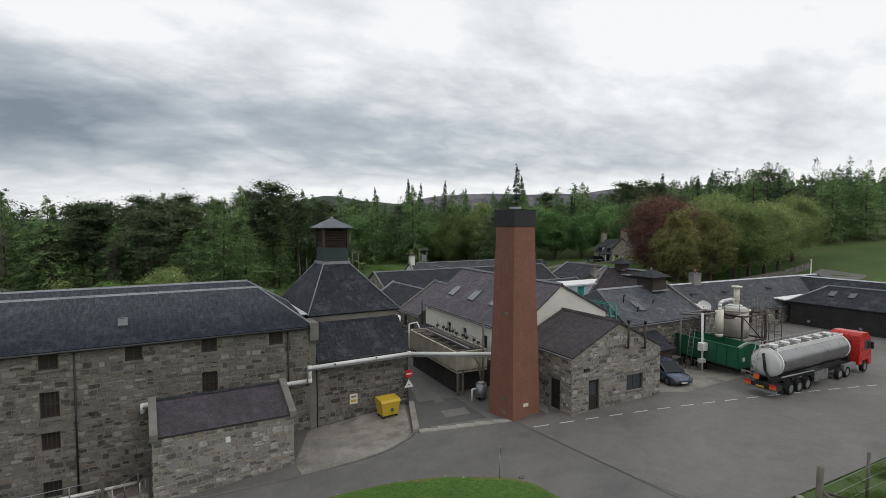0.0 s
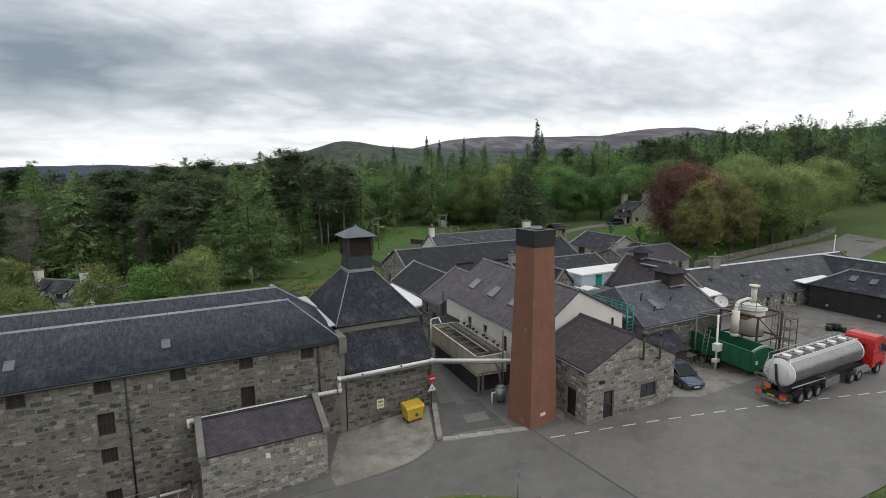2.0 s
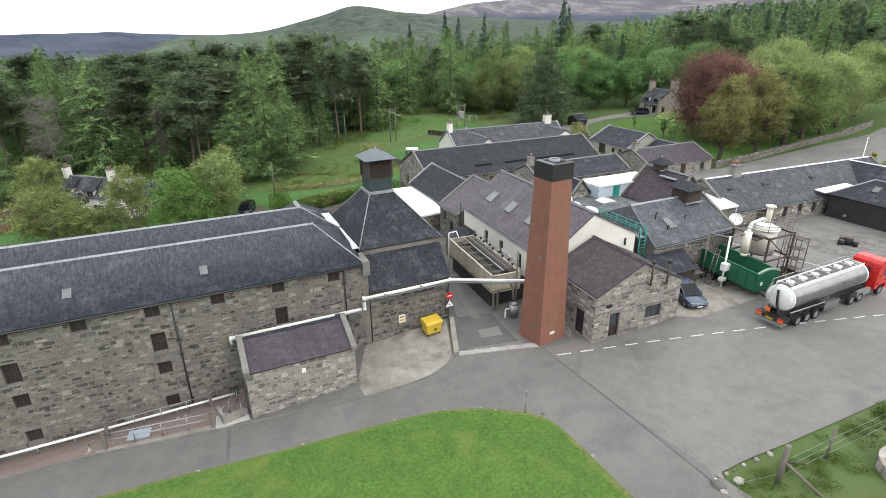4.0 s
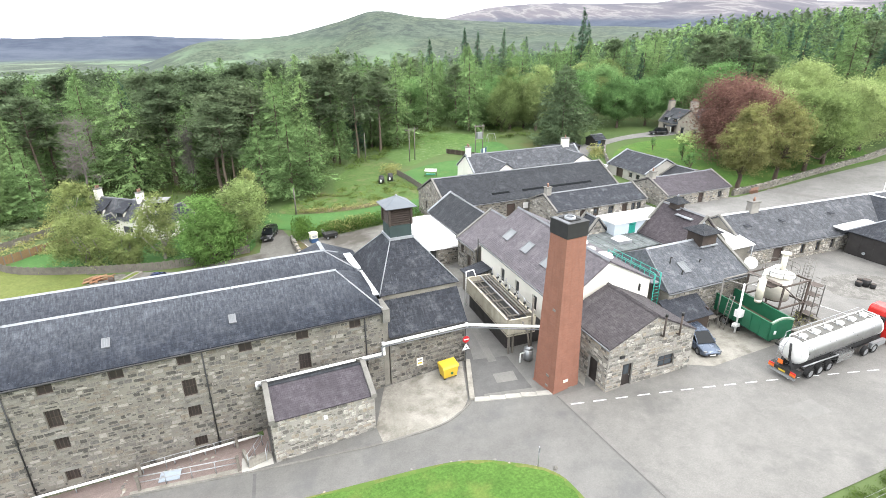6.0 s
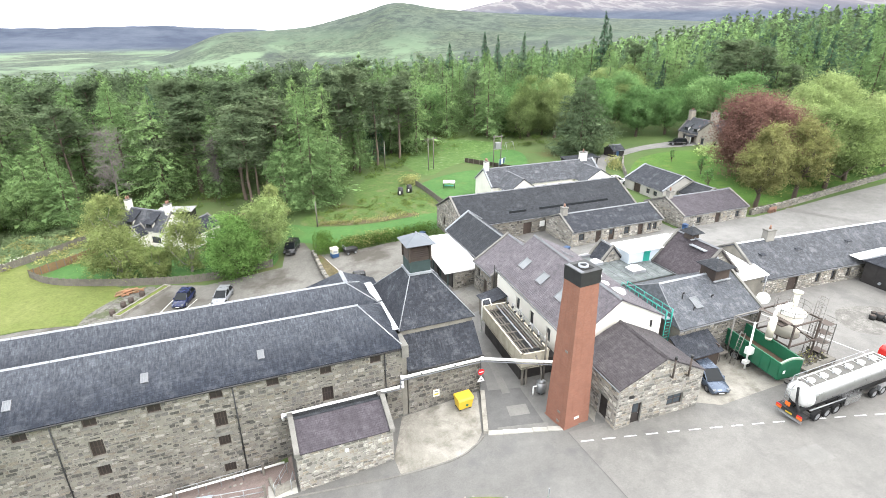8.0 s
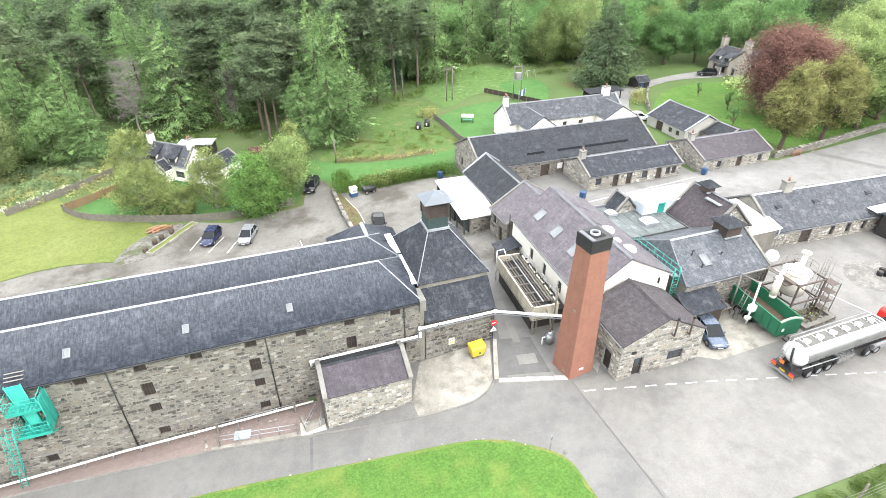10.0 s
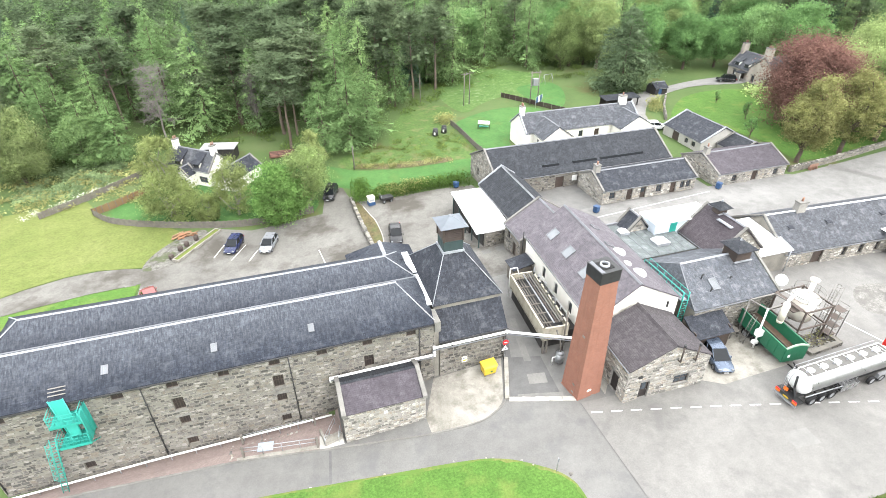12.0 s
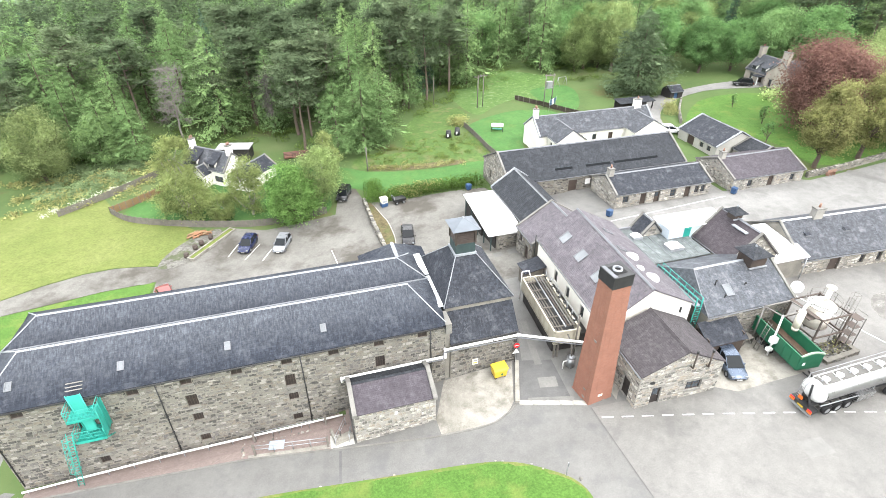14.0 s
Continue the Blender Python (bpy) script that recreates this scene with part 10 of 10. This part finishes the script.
def pine(name, label, h, r, seed, leaf=None, low=0.45, clumps=46):
    """Bare reddish stem with broken lower limbs, and a broad rounded crown of flat needle pads."""
    rng = np.random.default_rng(seed)
    ob = root(name, label, "tree", 0, 0, 0)
    m = M()
    tip = (rng.uniform(-0.5, 0.5), rng.uniform(-0.5, 0.5), h * 0.92)
    limb(m, (0, 0, -0.4), tip, 0.017 * h, 0.06, rng, 0.02, 8, 5)
    pts, sz, dr, out = [], [], [], []
    for i in range(clumps):
        t = rng.uniform(0, 1) ** 0.75
        z = h * (low + (1 - low) * t)
        w = r * (1.0 - 0.72 * t ** 2.2) * (0.55 + 0.45 * min(1.0, t * 3)) * rng.uniform(0.08, 1.0) ** 0.55
        a = rng.uniform(0, 2 * math.pi)
        c = np.array([math.cos(a) * w, math.sin(a) * w, z])
        if i % 2 == 0:
            limb(m, (tip[0] * t, tip[1] * t, z - 0.5 - 0.25 * w), c, 0.08, 0.02, rng, 0.18, 4)
        s = rng.uniform(0.55, 1.1) * r * 0.25
        n = 120
        o = rng.normal(size=(n, 3)) * (s, s, s * 0.34)
        pts.append(o + c)
        dr.append(o / (s + 1e-6) * (0.8, 0.8, 0.15) + (0, 0, 0.15))
        sz.append(rng.uniform(0.6, 1.2, n) * 0.23)
        away = np.array([math.cos(a) * w / r, math.sin(a) * w / r, t - 0.4])
        out.append(o / (s, s, s * 0.34) * (0.45, 0.45, 0.55) + away * 0.5 + (0, 0, 0.3))
        out.append(np.tile(away + (0, 0, 0.2), (8, 1)))
        core = rng.normal(size=(8, 3)) * (s * 0.5, s * 0.5, s * 0.1) + c - (0, 0, s * 0.12)
        pts.append(core)
        dr.append(rng.normal(size=(8, 3)) * (1, 1, 0.1))
        sz.append(np.full(8, s * 0.62))
    for i in range(6):
        a, z = rng.uniform(0, 6.28), h * rng.uniform(0.2, low)
        limb(m, (0, 0, z), (math.cos(a) * r * 0.45, math.sin(a) * r * 0.45, z + rng.uniform(-0.5, 0.6)), 0.05, 0.015, rng, 0.2, 4)
    m.put("trunk", BARK_PINE, ob)
    leaf_cloud("crown", np.concatenate(pts), np.concatenate(sz), leaf or LEAF_PINE, ob, rng, 0.6, along=np.concatenate(dr), facing=np.concatenate(out))
    return ob


def bare_tree(name, label, h, r, seed):
    rng = np.random.default_rng(seed)
    ob = root(name, label, "tree", 0, 0, 0)
    m, tw = M(), M()
    limb(m, (0, 0, -0.3), (0, 0, h * 0.9), 0.25, 0.05, rng, 0.05, 7, 4)
    for i in range(34):
        z = h * rng.uniform(0.35, 0.95)
        a = rng.uniform(0, 6.28)
        l = r * rng.uniform(0.4, 1) * (1.1 - 0.5 * z / h)
        q = (math.cos(a) * l, math.sin(a) * l, z + rng.uniform(0, 1.2))
        limb(m, (0, 0, z), q, 0.06, 0.02, rng, 0.25, 4)
        for k in range(26):
            e = Vector((0, 0, z)).lerp(Vector(q), rng.uniform(0.45, 1.0))
            limb(tw, e, e + Vector(rng.normal(size=3)) * 0.95, 0.035, 0.012, rng, 0.3, 3, 2)
    m.put("trunk", TWIG, ob)
    tw.put("twig_spray", TWIG, ob)
    return ob


def plant(ob, x, y, scale=1.0, turn=0.0, wide=1.0):
    ob.matrix_world = Matrix.LocRotScale((x, y, G(x, y) - 0.1), Euler((0, 0, turn)), (scale * wide, scale * wide, scale))
    return ob


def clone(ob, x, y, scale, turn, wide=1.0, group="", label=""):
    c = copy_thing(ob, IDENT)
    if group:
        c["group"] = group
    if label:
        c["label"] = label
    return plant(c, x, y, scale, turn, wide)


def edge_y(x):
    """Where the wood begins, across the view."""
    xs = [-160, -100, -62, -45, -30, -16, -6, 3, 12, 20, 34, 50, 60, 72, 88, 100, 118, 135, 150, 175, 230]
    ys = [60, 72, 82, 88, 89, 85, 79, 77, 82, 88, 98, 104, 96, 90, 92, 94, 88, 62, 46, 24, -10]
    return float(np.interp(x, xs, ys))


def build_woods():
    rng = np.random.default_rng(12)
    kinds = {
        "pine": [pine("scots_pine", "tall Scots pine with bare reddish stem at the wood's edge", 19.0, 5.3, s) for s in (1, 2, 3, 15)],
        "larch": [conifer("larch_tree", "fresh grey-green larch in the wood", 20.0, 6.4, LEAF_LARCH, BARK, s, 0.10, 0.36, 27, 6, 100, 0.2, 0.2, 0.62, 0.16) for s in (4, 5, 6, 16)],
        "spruce": [conifer("spruce_tree", "dark pointed spruce in the wood", 20.5, 3.6, LEAF_SPRUCE, BARK, s, 0.08, 0.3, 30, 7, 40, 0.28, 0.05, 0.8) for s in (7, 8)],
        "broad": [broadleaf("broadleaf_tree", "bright green broadleaf tree at the wood's edge", 14, 5.2, LEAF_BRIGHT if s == 9 else LEAF_LIME, BARK, s, 130, 130, 0.10, 0.155) for s in (9, 10)],
    }
    used = {k: 0 for k in kinds}

    def grow(kind, x, y, scale=None, wide=1.0):
        bank = kinds[kind]
        k = used[kind]
        used[kind] += 1
        s = scale or rng.uniform(0.74, 1.14) * (1.10 if x < 60 else 0.98 if x < 118 else 0.92)
        a = rng.uniform(0, 6.28)
        if k < len(bank):
            bank[k]["group"] = "trees of the wood"
            return plant(bank[k], x, y, s, a, wide)
        return clone(bank[k % len(bank)], x, y, s, a, wide)
    placed = [(-33.0, 84.5), (-34.0, 79.0), (-35.0, 89.0)]

    def free(x, y, gap):
        return all((x - a) ** 2 + (y - b) ** 2 > gap * gap for a, b in placed)
    n, tries = 0, 0
    while n < 205 and tries < 9000:
        tries += 1
        x = rng.uniform(-105, 175)
        y = edge_y(x) + rng.uniform(0, 1) ** 1.2 * 46
        if not free(x, y, 6.3):
            continue
        placed.append((x, y))
        n += 1
        depth = y - edge_y(x)
        u = rng.random()
        if x < 30:
            kind = "pine" if u < 0.40 else "larch" if u < 0.94 else "spruce"
        elif x < 62:
            kind = "larch" if u < 0.62 else "pine" if u < 0.85 else "broad"
        elif x < 120:
            kind = "broad" if depth < 28 and u < 0.8 else "larch" if u < 0.93 else "spruce"
        else:
            kind = "larch" if u < 0.62 else "spruce" if u < 0.88 else "pine"
        grow(kind, x, y)
    # deeper wood, then the far woods, as stuff
    for kind, tones in (("pine", LEAF_PINE), ("larch", LEAF_LARCH), ("spruce", LEAF_SPRUCE)):
        P, S, D, F = [], [], [], []
        cnt = 0
        want = {"pine": 400, "larch": 430, "spruce": 240}[kind]
        while cnt < want:
            x = rng.uniform(-210, 300)
            y = edge_y(x) + rng.uniform(38, 190)
            if kind == "spruce" and x < 40 and rng.random() < 0.75:
                continue
            if kind == "pine" and x > 45 and rng.random() < 0.85:
                continue
            cnt += 1
            h, z0 = rng.uniform(14.5, 21.5), G(x, y)
            m = 330
            a = rng.uniform(0, 6.28, m)
            if kind == "pine":
                pad = rng.uniform(0.42, 1, 12)[rng.integers(0, 12, m)]
                t = pad + rng.normal(size=m) * 0.025
                w = 4.6 * np.clip(1.05 - 0.7 * ((pad - 0.42) / 0.58) ** 2, 0.2, 1) * rng.uniform(0, 1, m) ** 0.5
                s = rng.uniform(0.28, 0.52, m)
            else:
                t = rng.uniform(0.1, 1, m) ** 0.8
                w = (5.0 if kind == "larch" else 3.3) * (1 - t) ** 0.68 * rng.uniform(0.25, 1.1, m) + 0.15
                s = rng.uniform(0.30, 0.58, m) * (1.15 - 0.6 * t)
            s[::5] *= 1.9
            P.append(np.stack([x + np.cos(a) * w, y + np.sin(a) * w, z0 + h * t - (0.25 * w if kind != "pine" else 0)], 1))
            D.append(np.stack([np.cos(a) * 0.8, np.sin(a) * 0.8, np.full(m, -0.4 if kind != "pine" else 0.1)], 1))
            F.append(np.stack([np.cos(a) * w / 4, np.sin(a) * w / 4, 0.3 + rng.normal(size=m) * 0.3], 1))
            S.append(s)
        tagged(leaf_cloud("deep_" + kind + "_wood", np.concatenate(P), np.concatenate(S), tones, None, rng, 0.6, "stuff", np.concatenate(D), np.concatenate(F)), "dense %s wood behind the first trees" % kind, "wood")
    P, S = [], []
    P2, S2 = [], []
    for i in range(3200):
        az, d = rng.uniform(-52, 62), 260 + 320 * rng.uniform(0, 1)
        x, y = ring_point(az, d)
        if y < edge_y(x) + 120 and d < 420:
            continue
        z0 = G(x, y)
        if z0 < -35 and d > 520 and noise.noise(Vector((x * 0.006, y * 0.006, 1))) < 0.12:
            continue
        if d > 560:
            continue
        h = rng.uniform(11, 18)
        m = 26
        t = rng.uniform(0.1, 1, m)
        w = 3.6 * (1 - t) ** 0.7 * rng.uniform(0.2, 1, m) + 0.3
        a = rng.uniform(0, 6.28, m)
        q, s = np.stack([x + np.cos(a) * w, y + np.sin(a) * w, z0 + h * t], 1), rng.uniform(0.9, 1.8, m)
        if rng.random() < 0.5:
            P.append(q), S.append(s)
        else:
            P2.append(q), S2.append(s)
    tagged(leaf_cloud("far_dark_woods", np.concatenate(P), np.concatenate(S), LEAF_PINE, None, rng, 0.6, "stuff"), "far dark woods on the valley sides", "wood")
    tagged(leaf_cloud("far_green_woods", np.concatenate(P2), np.concatenate(S2), LEAF_LARCH, None, rng, 0.6, "stuff"), "far green woods on the valley sides", "wood")
    # single trees that stand out
    for x, y, s, w in ((112.9, 125.4, 1.45, 0.9), (116.5, 127.0, 1.25, 0.9)):
        grow("spruce", x, y, s, w)
    for x, y, s in ((74, 138, 1.3), (80, 140, 1.25), (88, 136, 1.25), (62, 140, 1.15)):
        grow("spruce", x, y, s, 0.85)
    plant(conifer("dark_fir", "broad dark evergreen fir behind the cottage", 18.5, 8.8, LEAF_FIR, BARK, 31, 0.03, 0.16, 26, 9, 120, 0.28, 0.08, 0.5, 0.17), 69.5, 73.5)
    for x, y, s in ((-2.5, 63.5, 0.72), (2.8, 65.0, 0.78), (6.8, 67.5, 0.74)):
        grow("larch", x, y, s, 1.25)
    for x, y, s, w in ((-46.5, 80.5, 0.74, 1.2), (-41.0, 79.0, 0.66, 1.3), (-53.0, 84.0, 0.85, 1.1), (-25.0, 88.5, 1.12, 1.15), (-58.0, 92.0, 1.1, 1.1), (16.5, 84.5, 0.8, 0.9)):
        grow("larch", x, y, s, w)
    for x, y, s in ((-9.2, 83.5, 1.05), (-1.5, 84.0, 1.08), (-18.0, 92.0, 1.12), (12.0, 83.0, 1.0)):
        grow("pine", x, y, s, 1.15)
    grow("pine", -8.5, 73.5, 1.0)
    plant(bare_tree("bare_tree", "leafless grey-brown tree at the wood's edge", 17, 4.6, 41), -33.0, 84.5)
    plant(bare_tree("dead_snag", "pale dead pine snag", 13, 1.3, 42), -14.5, 86.5)


def build_garden_trees():
    plant(broadleaf("birch_tree", "olive-green birch in thin spring leaf", 8.9, 4.6, LEAF_BIRCH, BARK_PALE, 51, 130, 110, 0.02, 0.105), -28.5, 49.5)
    plant(broadleaf("birch_tree", "slender olive-green birch beside the white house", 9.6, 3.6, LEAF_BIRCH, BARK_PALE, 52, 90, 90, 0.06, 0.10), -18.8, 47.0)
    plant(broadleaf("birch_tree", "low olive-green birch by the garden fence", 5.2, 2.4, LEAF_BIRCH, BARK_PALE, 67, 70, 100, 0.02, 0.105), -23.6, 46.8)
    plant(broadleaf("birch_tree", "olive-green birch behind the white house", 10.5, 3.4, LEAF_BIRCH, BARK_PALE, 53, 90, 110, 0.05, 0.105), -31.4, 62.0)
    plant(broadleaf("sycamore_tree", "bright fresh green sycamore by the car park", 9.4, 4.3, LEAF_FRESH, BARK, 54, 180, 120, 0.0, 0.135), -11.9, 42.6)
    plant(broadleaf("birch_tree", "green birch beside the sycamore", 10.8, 4.0, LEAF_LIME, BARK_PALE, 55, 130, 110, 0.02, 0.115), -8.0, 44.6)
    plant(broadleaf("birch_tree", "olive-green birch where the lane ends", 10.0, 2.5, LEAF_BIRCH, BARK_PALE, 66, 80, 110, 0.02, 0.105), -6.0, 52.5)
    plant(broadleaf("willow_tree", "pale green willow in the meadow", 13.8, 6.0, LEAF_WILLOW, BARK, 56, 190, 160, 0.02, 0.12), -56.5, 73.5)
    plant(broadleaf("young_tree", "young green tree in the meadow", 11, 4.6, LEAF_LARCH, BARK, 57, 120, 110, 0.04, 0.14), -47, 80)
    plant(broadleaf("copper_beech", "large dark red copper beech on the lawn", 18.4, 10.0, LEAF_BEECH, BARK, 58, 330, 150, 0.03, 0.16), 87.4, 40.2)
    plant(broadleaf("olive_tree", "budding olive-brown tree before the copper beech", 14.8, 4.0, LEAF_OLIVE, BARK, 59, 160, 130, 0.12, 0.12), 74.0, 27.2)
    plant(broadleaf("roadside_tree", "pale green tree along the road wall", 14.6, 4.6, LEAF_OLIVE, BARK, 60, 130, 140, 0.16, 0.11), 84.0, 27.6)
    t = plant(broadleaf("lime_tree", "fresh yellow-green lime by the road", 16.5, 6.4, LEAF_LIME, BARK, 61, 200, 170, 0.12, 0.15), 95.0, 29.6)
    for x, y, s in ((103.5, 31.5, 0.95), (112, 33.0, 1.05), (121, 35, 0.98), (131, 37, 1.05), (106, 44, 1.05), (118, 48, 1.1), (98, 40, 0.95)):
        clone(t, x, y, s, x, 1.0, "roadside limes")
    b = plant(broadleaf("maple_tree", "fresh green maple behind the stone house", 13.5, 5.2, LEAF_BRIGHT, BARK, 62, 150, 150, 0.14, 0.16), 92, 80)
    for x, y, s in ((100, 78, 0.95), (108, 74, 1.1), (84, 88, 1.1), (112, 66, 1.15)):
        clone(b, x, y, s, x * 3.1, 1.0, "maples")
    lt = plant(broadleaf("weeping_tree", "tall light green tree behind the cottage", 17, 4.6, LEAF_LIME, BARK, 63, 150, 150, 0.08, 0.15), 74, 92)
    clone(lt, 68, 96, 0.95, 2.0, 1.0, "weeping trees")
    y = plant(broadleaf("young_tree", "slim young tree on the lawn", 4.2, 1.2, LEAF_BRIGHT, BARK, 64, 16, 18, 0.2, 0.16), 74.5, 38.5)
    clone(y, 80.5, 46, 0.9, 1.0, 1.0), clone(y, 82, 56, 0.7, 2.0, 1.0)
    plant(conifer("golden_conifer", "small golden conifer by the lamp post", 3.6, 1.3, leaf_mat("golden_needles", (0.20, 0.17, 0.015), (0.30, 0.26, 0.02), (0.38, 0.34, 0.04)), BARK, 65, 0.02, 0.1, 12, 9, 12, 0.22), 86, 9.5)
    rng = np.random.default_rng(7)

    def bushes(name, label, pts, h, w, leaf, per, size, kind="stuff"):
        P, S = [], []
        for x, y in pts:
            z0 = G(x, y)
            n = per
            q = np.clip(rng.normal(size=(n, 3)), -1.5, 1.5) * (w * 0.46, w * 0.46, h * 0.28) + (x, y, z0 + h * 0.5)
            q[:, 2] = np.maximum(q[:, 2], z0 + 0.05)
            P.append(q)
            S.append(rng.uniform(0.6, 1.3, n) * size)
        return tagged(leaf_cloud(name, np.concatenate(P), np.concatenate(S), leaf, None, rng, 0.8, kind), label, "hedge" if "hedge" in name else "shrubs")
    bushes("hedge", "loose mixed hedge along the car park", [(2.6 + i * 0.6 + rng.normal() * 0.15, 43.4 - i * 0.12 + rng.normal() * 0.3) for i in range(26)], 1.9, 1.7, LEAF_HEDGE, 240, 0.14)
    bushes("flowering_hedge_tops", "yellow-green shrubs in the hedge", [(4.2 + i * 0.75 + rng.normal() * 0.2, 43.0 - i * 0.1 + rng.normal() * 0.5) for i in range(10)], 2.0, 1.3, LEAF_OLIVE, 180, 0.13)
    bushes("dark_bush", "round dark evergreen bush by the wall", [(0.6, 45.6), (1.3, 45.2), (1.0, 44.6), (0.2, 42.9)], 3.0, 1.6, LEAF_HEDGE, 620, 0.12)
    bushes("bed_plants", "low weeds and plants in the flower bed", [(2.5 + i * 0.55 + rng.normal() * 0.4, 55.4 - i * 0.16 + rng.normal() * 0.7) for i in range(30)], 0.7, 0.9, LEAF_OLIVE, 50, 0.11)
    bushes("bank_tussocks", "rough grass tussocks on the bank", [(rng.uniform(2, 24), rng.uniform(53, 64)) for i in range(90)], 0.4, 1.0, LEAF_GRASS, 60, 0.10)
    bushes("garden_shrubs", "low shrubs in the cottage garden", [(23.6, 68.4), (24.4, 69.2), (22.8, 69.4), (50, 60), (52, 58), (67, 57), (68, 59), (70, 61)], 2.2, 1.9, LEAF_OLIVE, 260, 0.17)
    wl = plain("white_blossom", (0.6, 0.62, 0.5), rough=0.8)
    bushes("white_flowers", "white flowering plants at the meadow's edge", [(-52 + i * 0.7 + rng.normal() * 0.5, 58.5 + i * 0.45 + rng.normal() * 0.8) for i in range(18)], 0.8, 1.1, wl, 60, 0.11)
    near, far = [(-55.8, 65.5), (-47.3, 63.4), (-40.9, 70.4), (-40.4, 79.9)], [(-58.9, 73.0), (-52.2, 80.1), (-52.2, 80.1), (-40.4, 79.9)]
    spots = []
    for i in range(150):
        u, v = rng.uniform(0, 2.999), rng.uniform(0, 1)
        k, w = int(u), u - int(u)
        lo = [near[k][q] * (1 - w) + near[k + 1][q] * w for q in (0, 1)]
        hi = [far[k][q] * (1 - w) + far[k + 1][q] * w for q in (0, 1)]
        spots.append((lo[0] * (1 - v) + hi[0] * v, lo[1] * (1 - v) + hi[1] * v))
    bushes("broad_leaved_weeds", "pale green broad-leaved weeds beyond the garden fence", spots, 0.7, 1.2, LEAF_PALE, 60, 0.2)
    bushes("meadow_weeds", "rough green weeds at the meadow's edge", [(-70 + rng.uniform(0, 36), 58 + rng.uniform(0, 18)) for i in range(90)], 0.8, 1.7, LEAF_OLIVE, 60, 0.2)
    bushes("rough_undergrowth", "green undergrowth below the wood", [(x, edge_y(x) - rng.uniform(-6, 8)) for x in rng.uniform(-60, 70, 130)], 1.0, 2.0, LEAF_HEDGE, 110, 0.16)
    bushes("verge_tufts", "rough grass tufts along the verge", [(rng.uniform(11.8, 48), -23.4 - abs(rng.normal()) * 1.6) for i in range(260)], 0.22, 0.5, LEAF_GRASS, 70, 0.05)
    bushes("verge_bush", "dense green shrub behind the wire fence", [(24.5 + rng.uniform(-1, 4), -26.4 + rng.uniform(-1.2, 0.6)) for i in range(9)], 1.8, 1.6, LEAF_HEDGE, 260, 0.13)
    bushes("planter_weeds", "weeds in the rubble planter", [(36.2 + i * 0.5, -8.9 + (i % 3) * 0.4) for i in range(7)], 0.9, 0.5, LEAF_OLIVE, 18, 0.07)
    bushes("beech_underplanting", "shrubs behind the far lawn", [(88 + rng.uniform(0, 30), 50 + rng.uniform(-2, 8)) for i in range(26)], 2.2, 2.4, LEAF_LIME, 150, 0.24)


build_woods()
build_garden_trees()
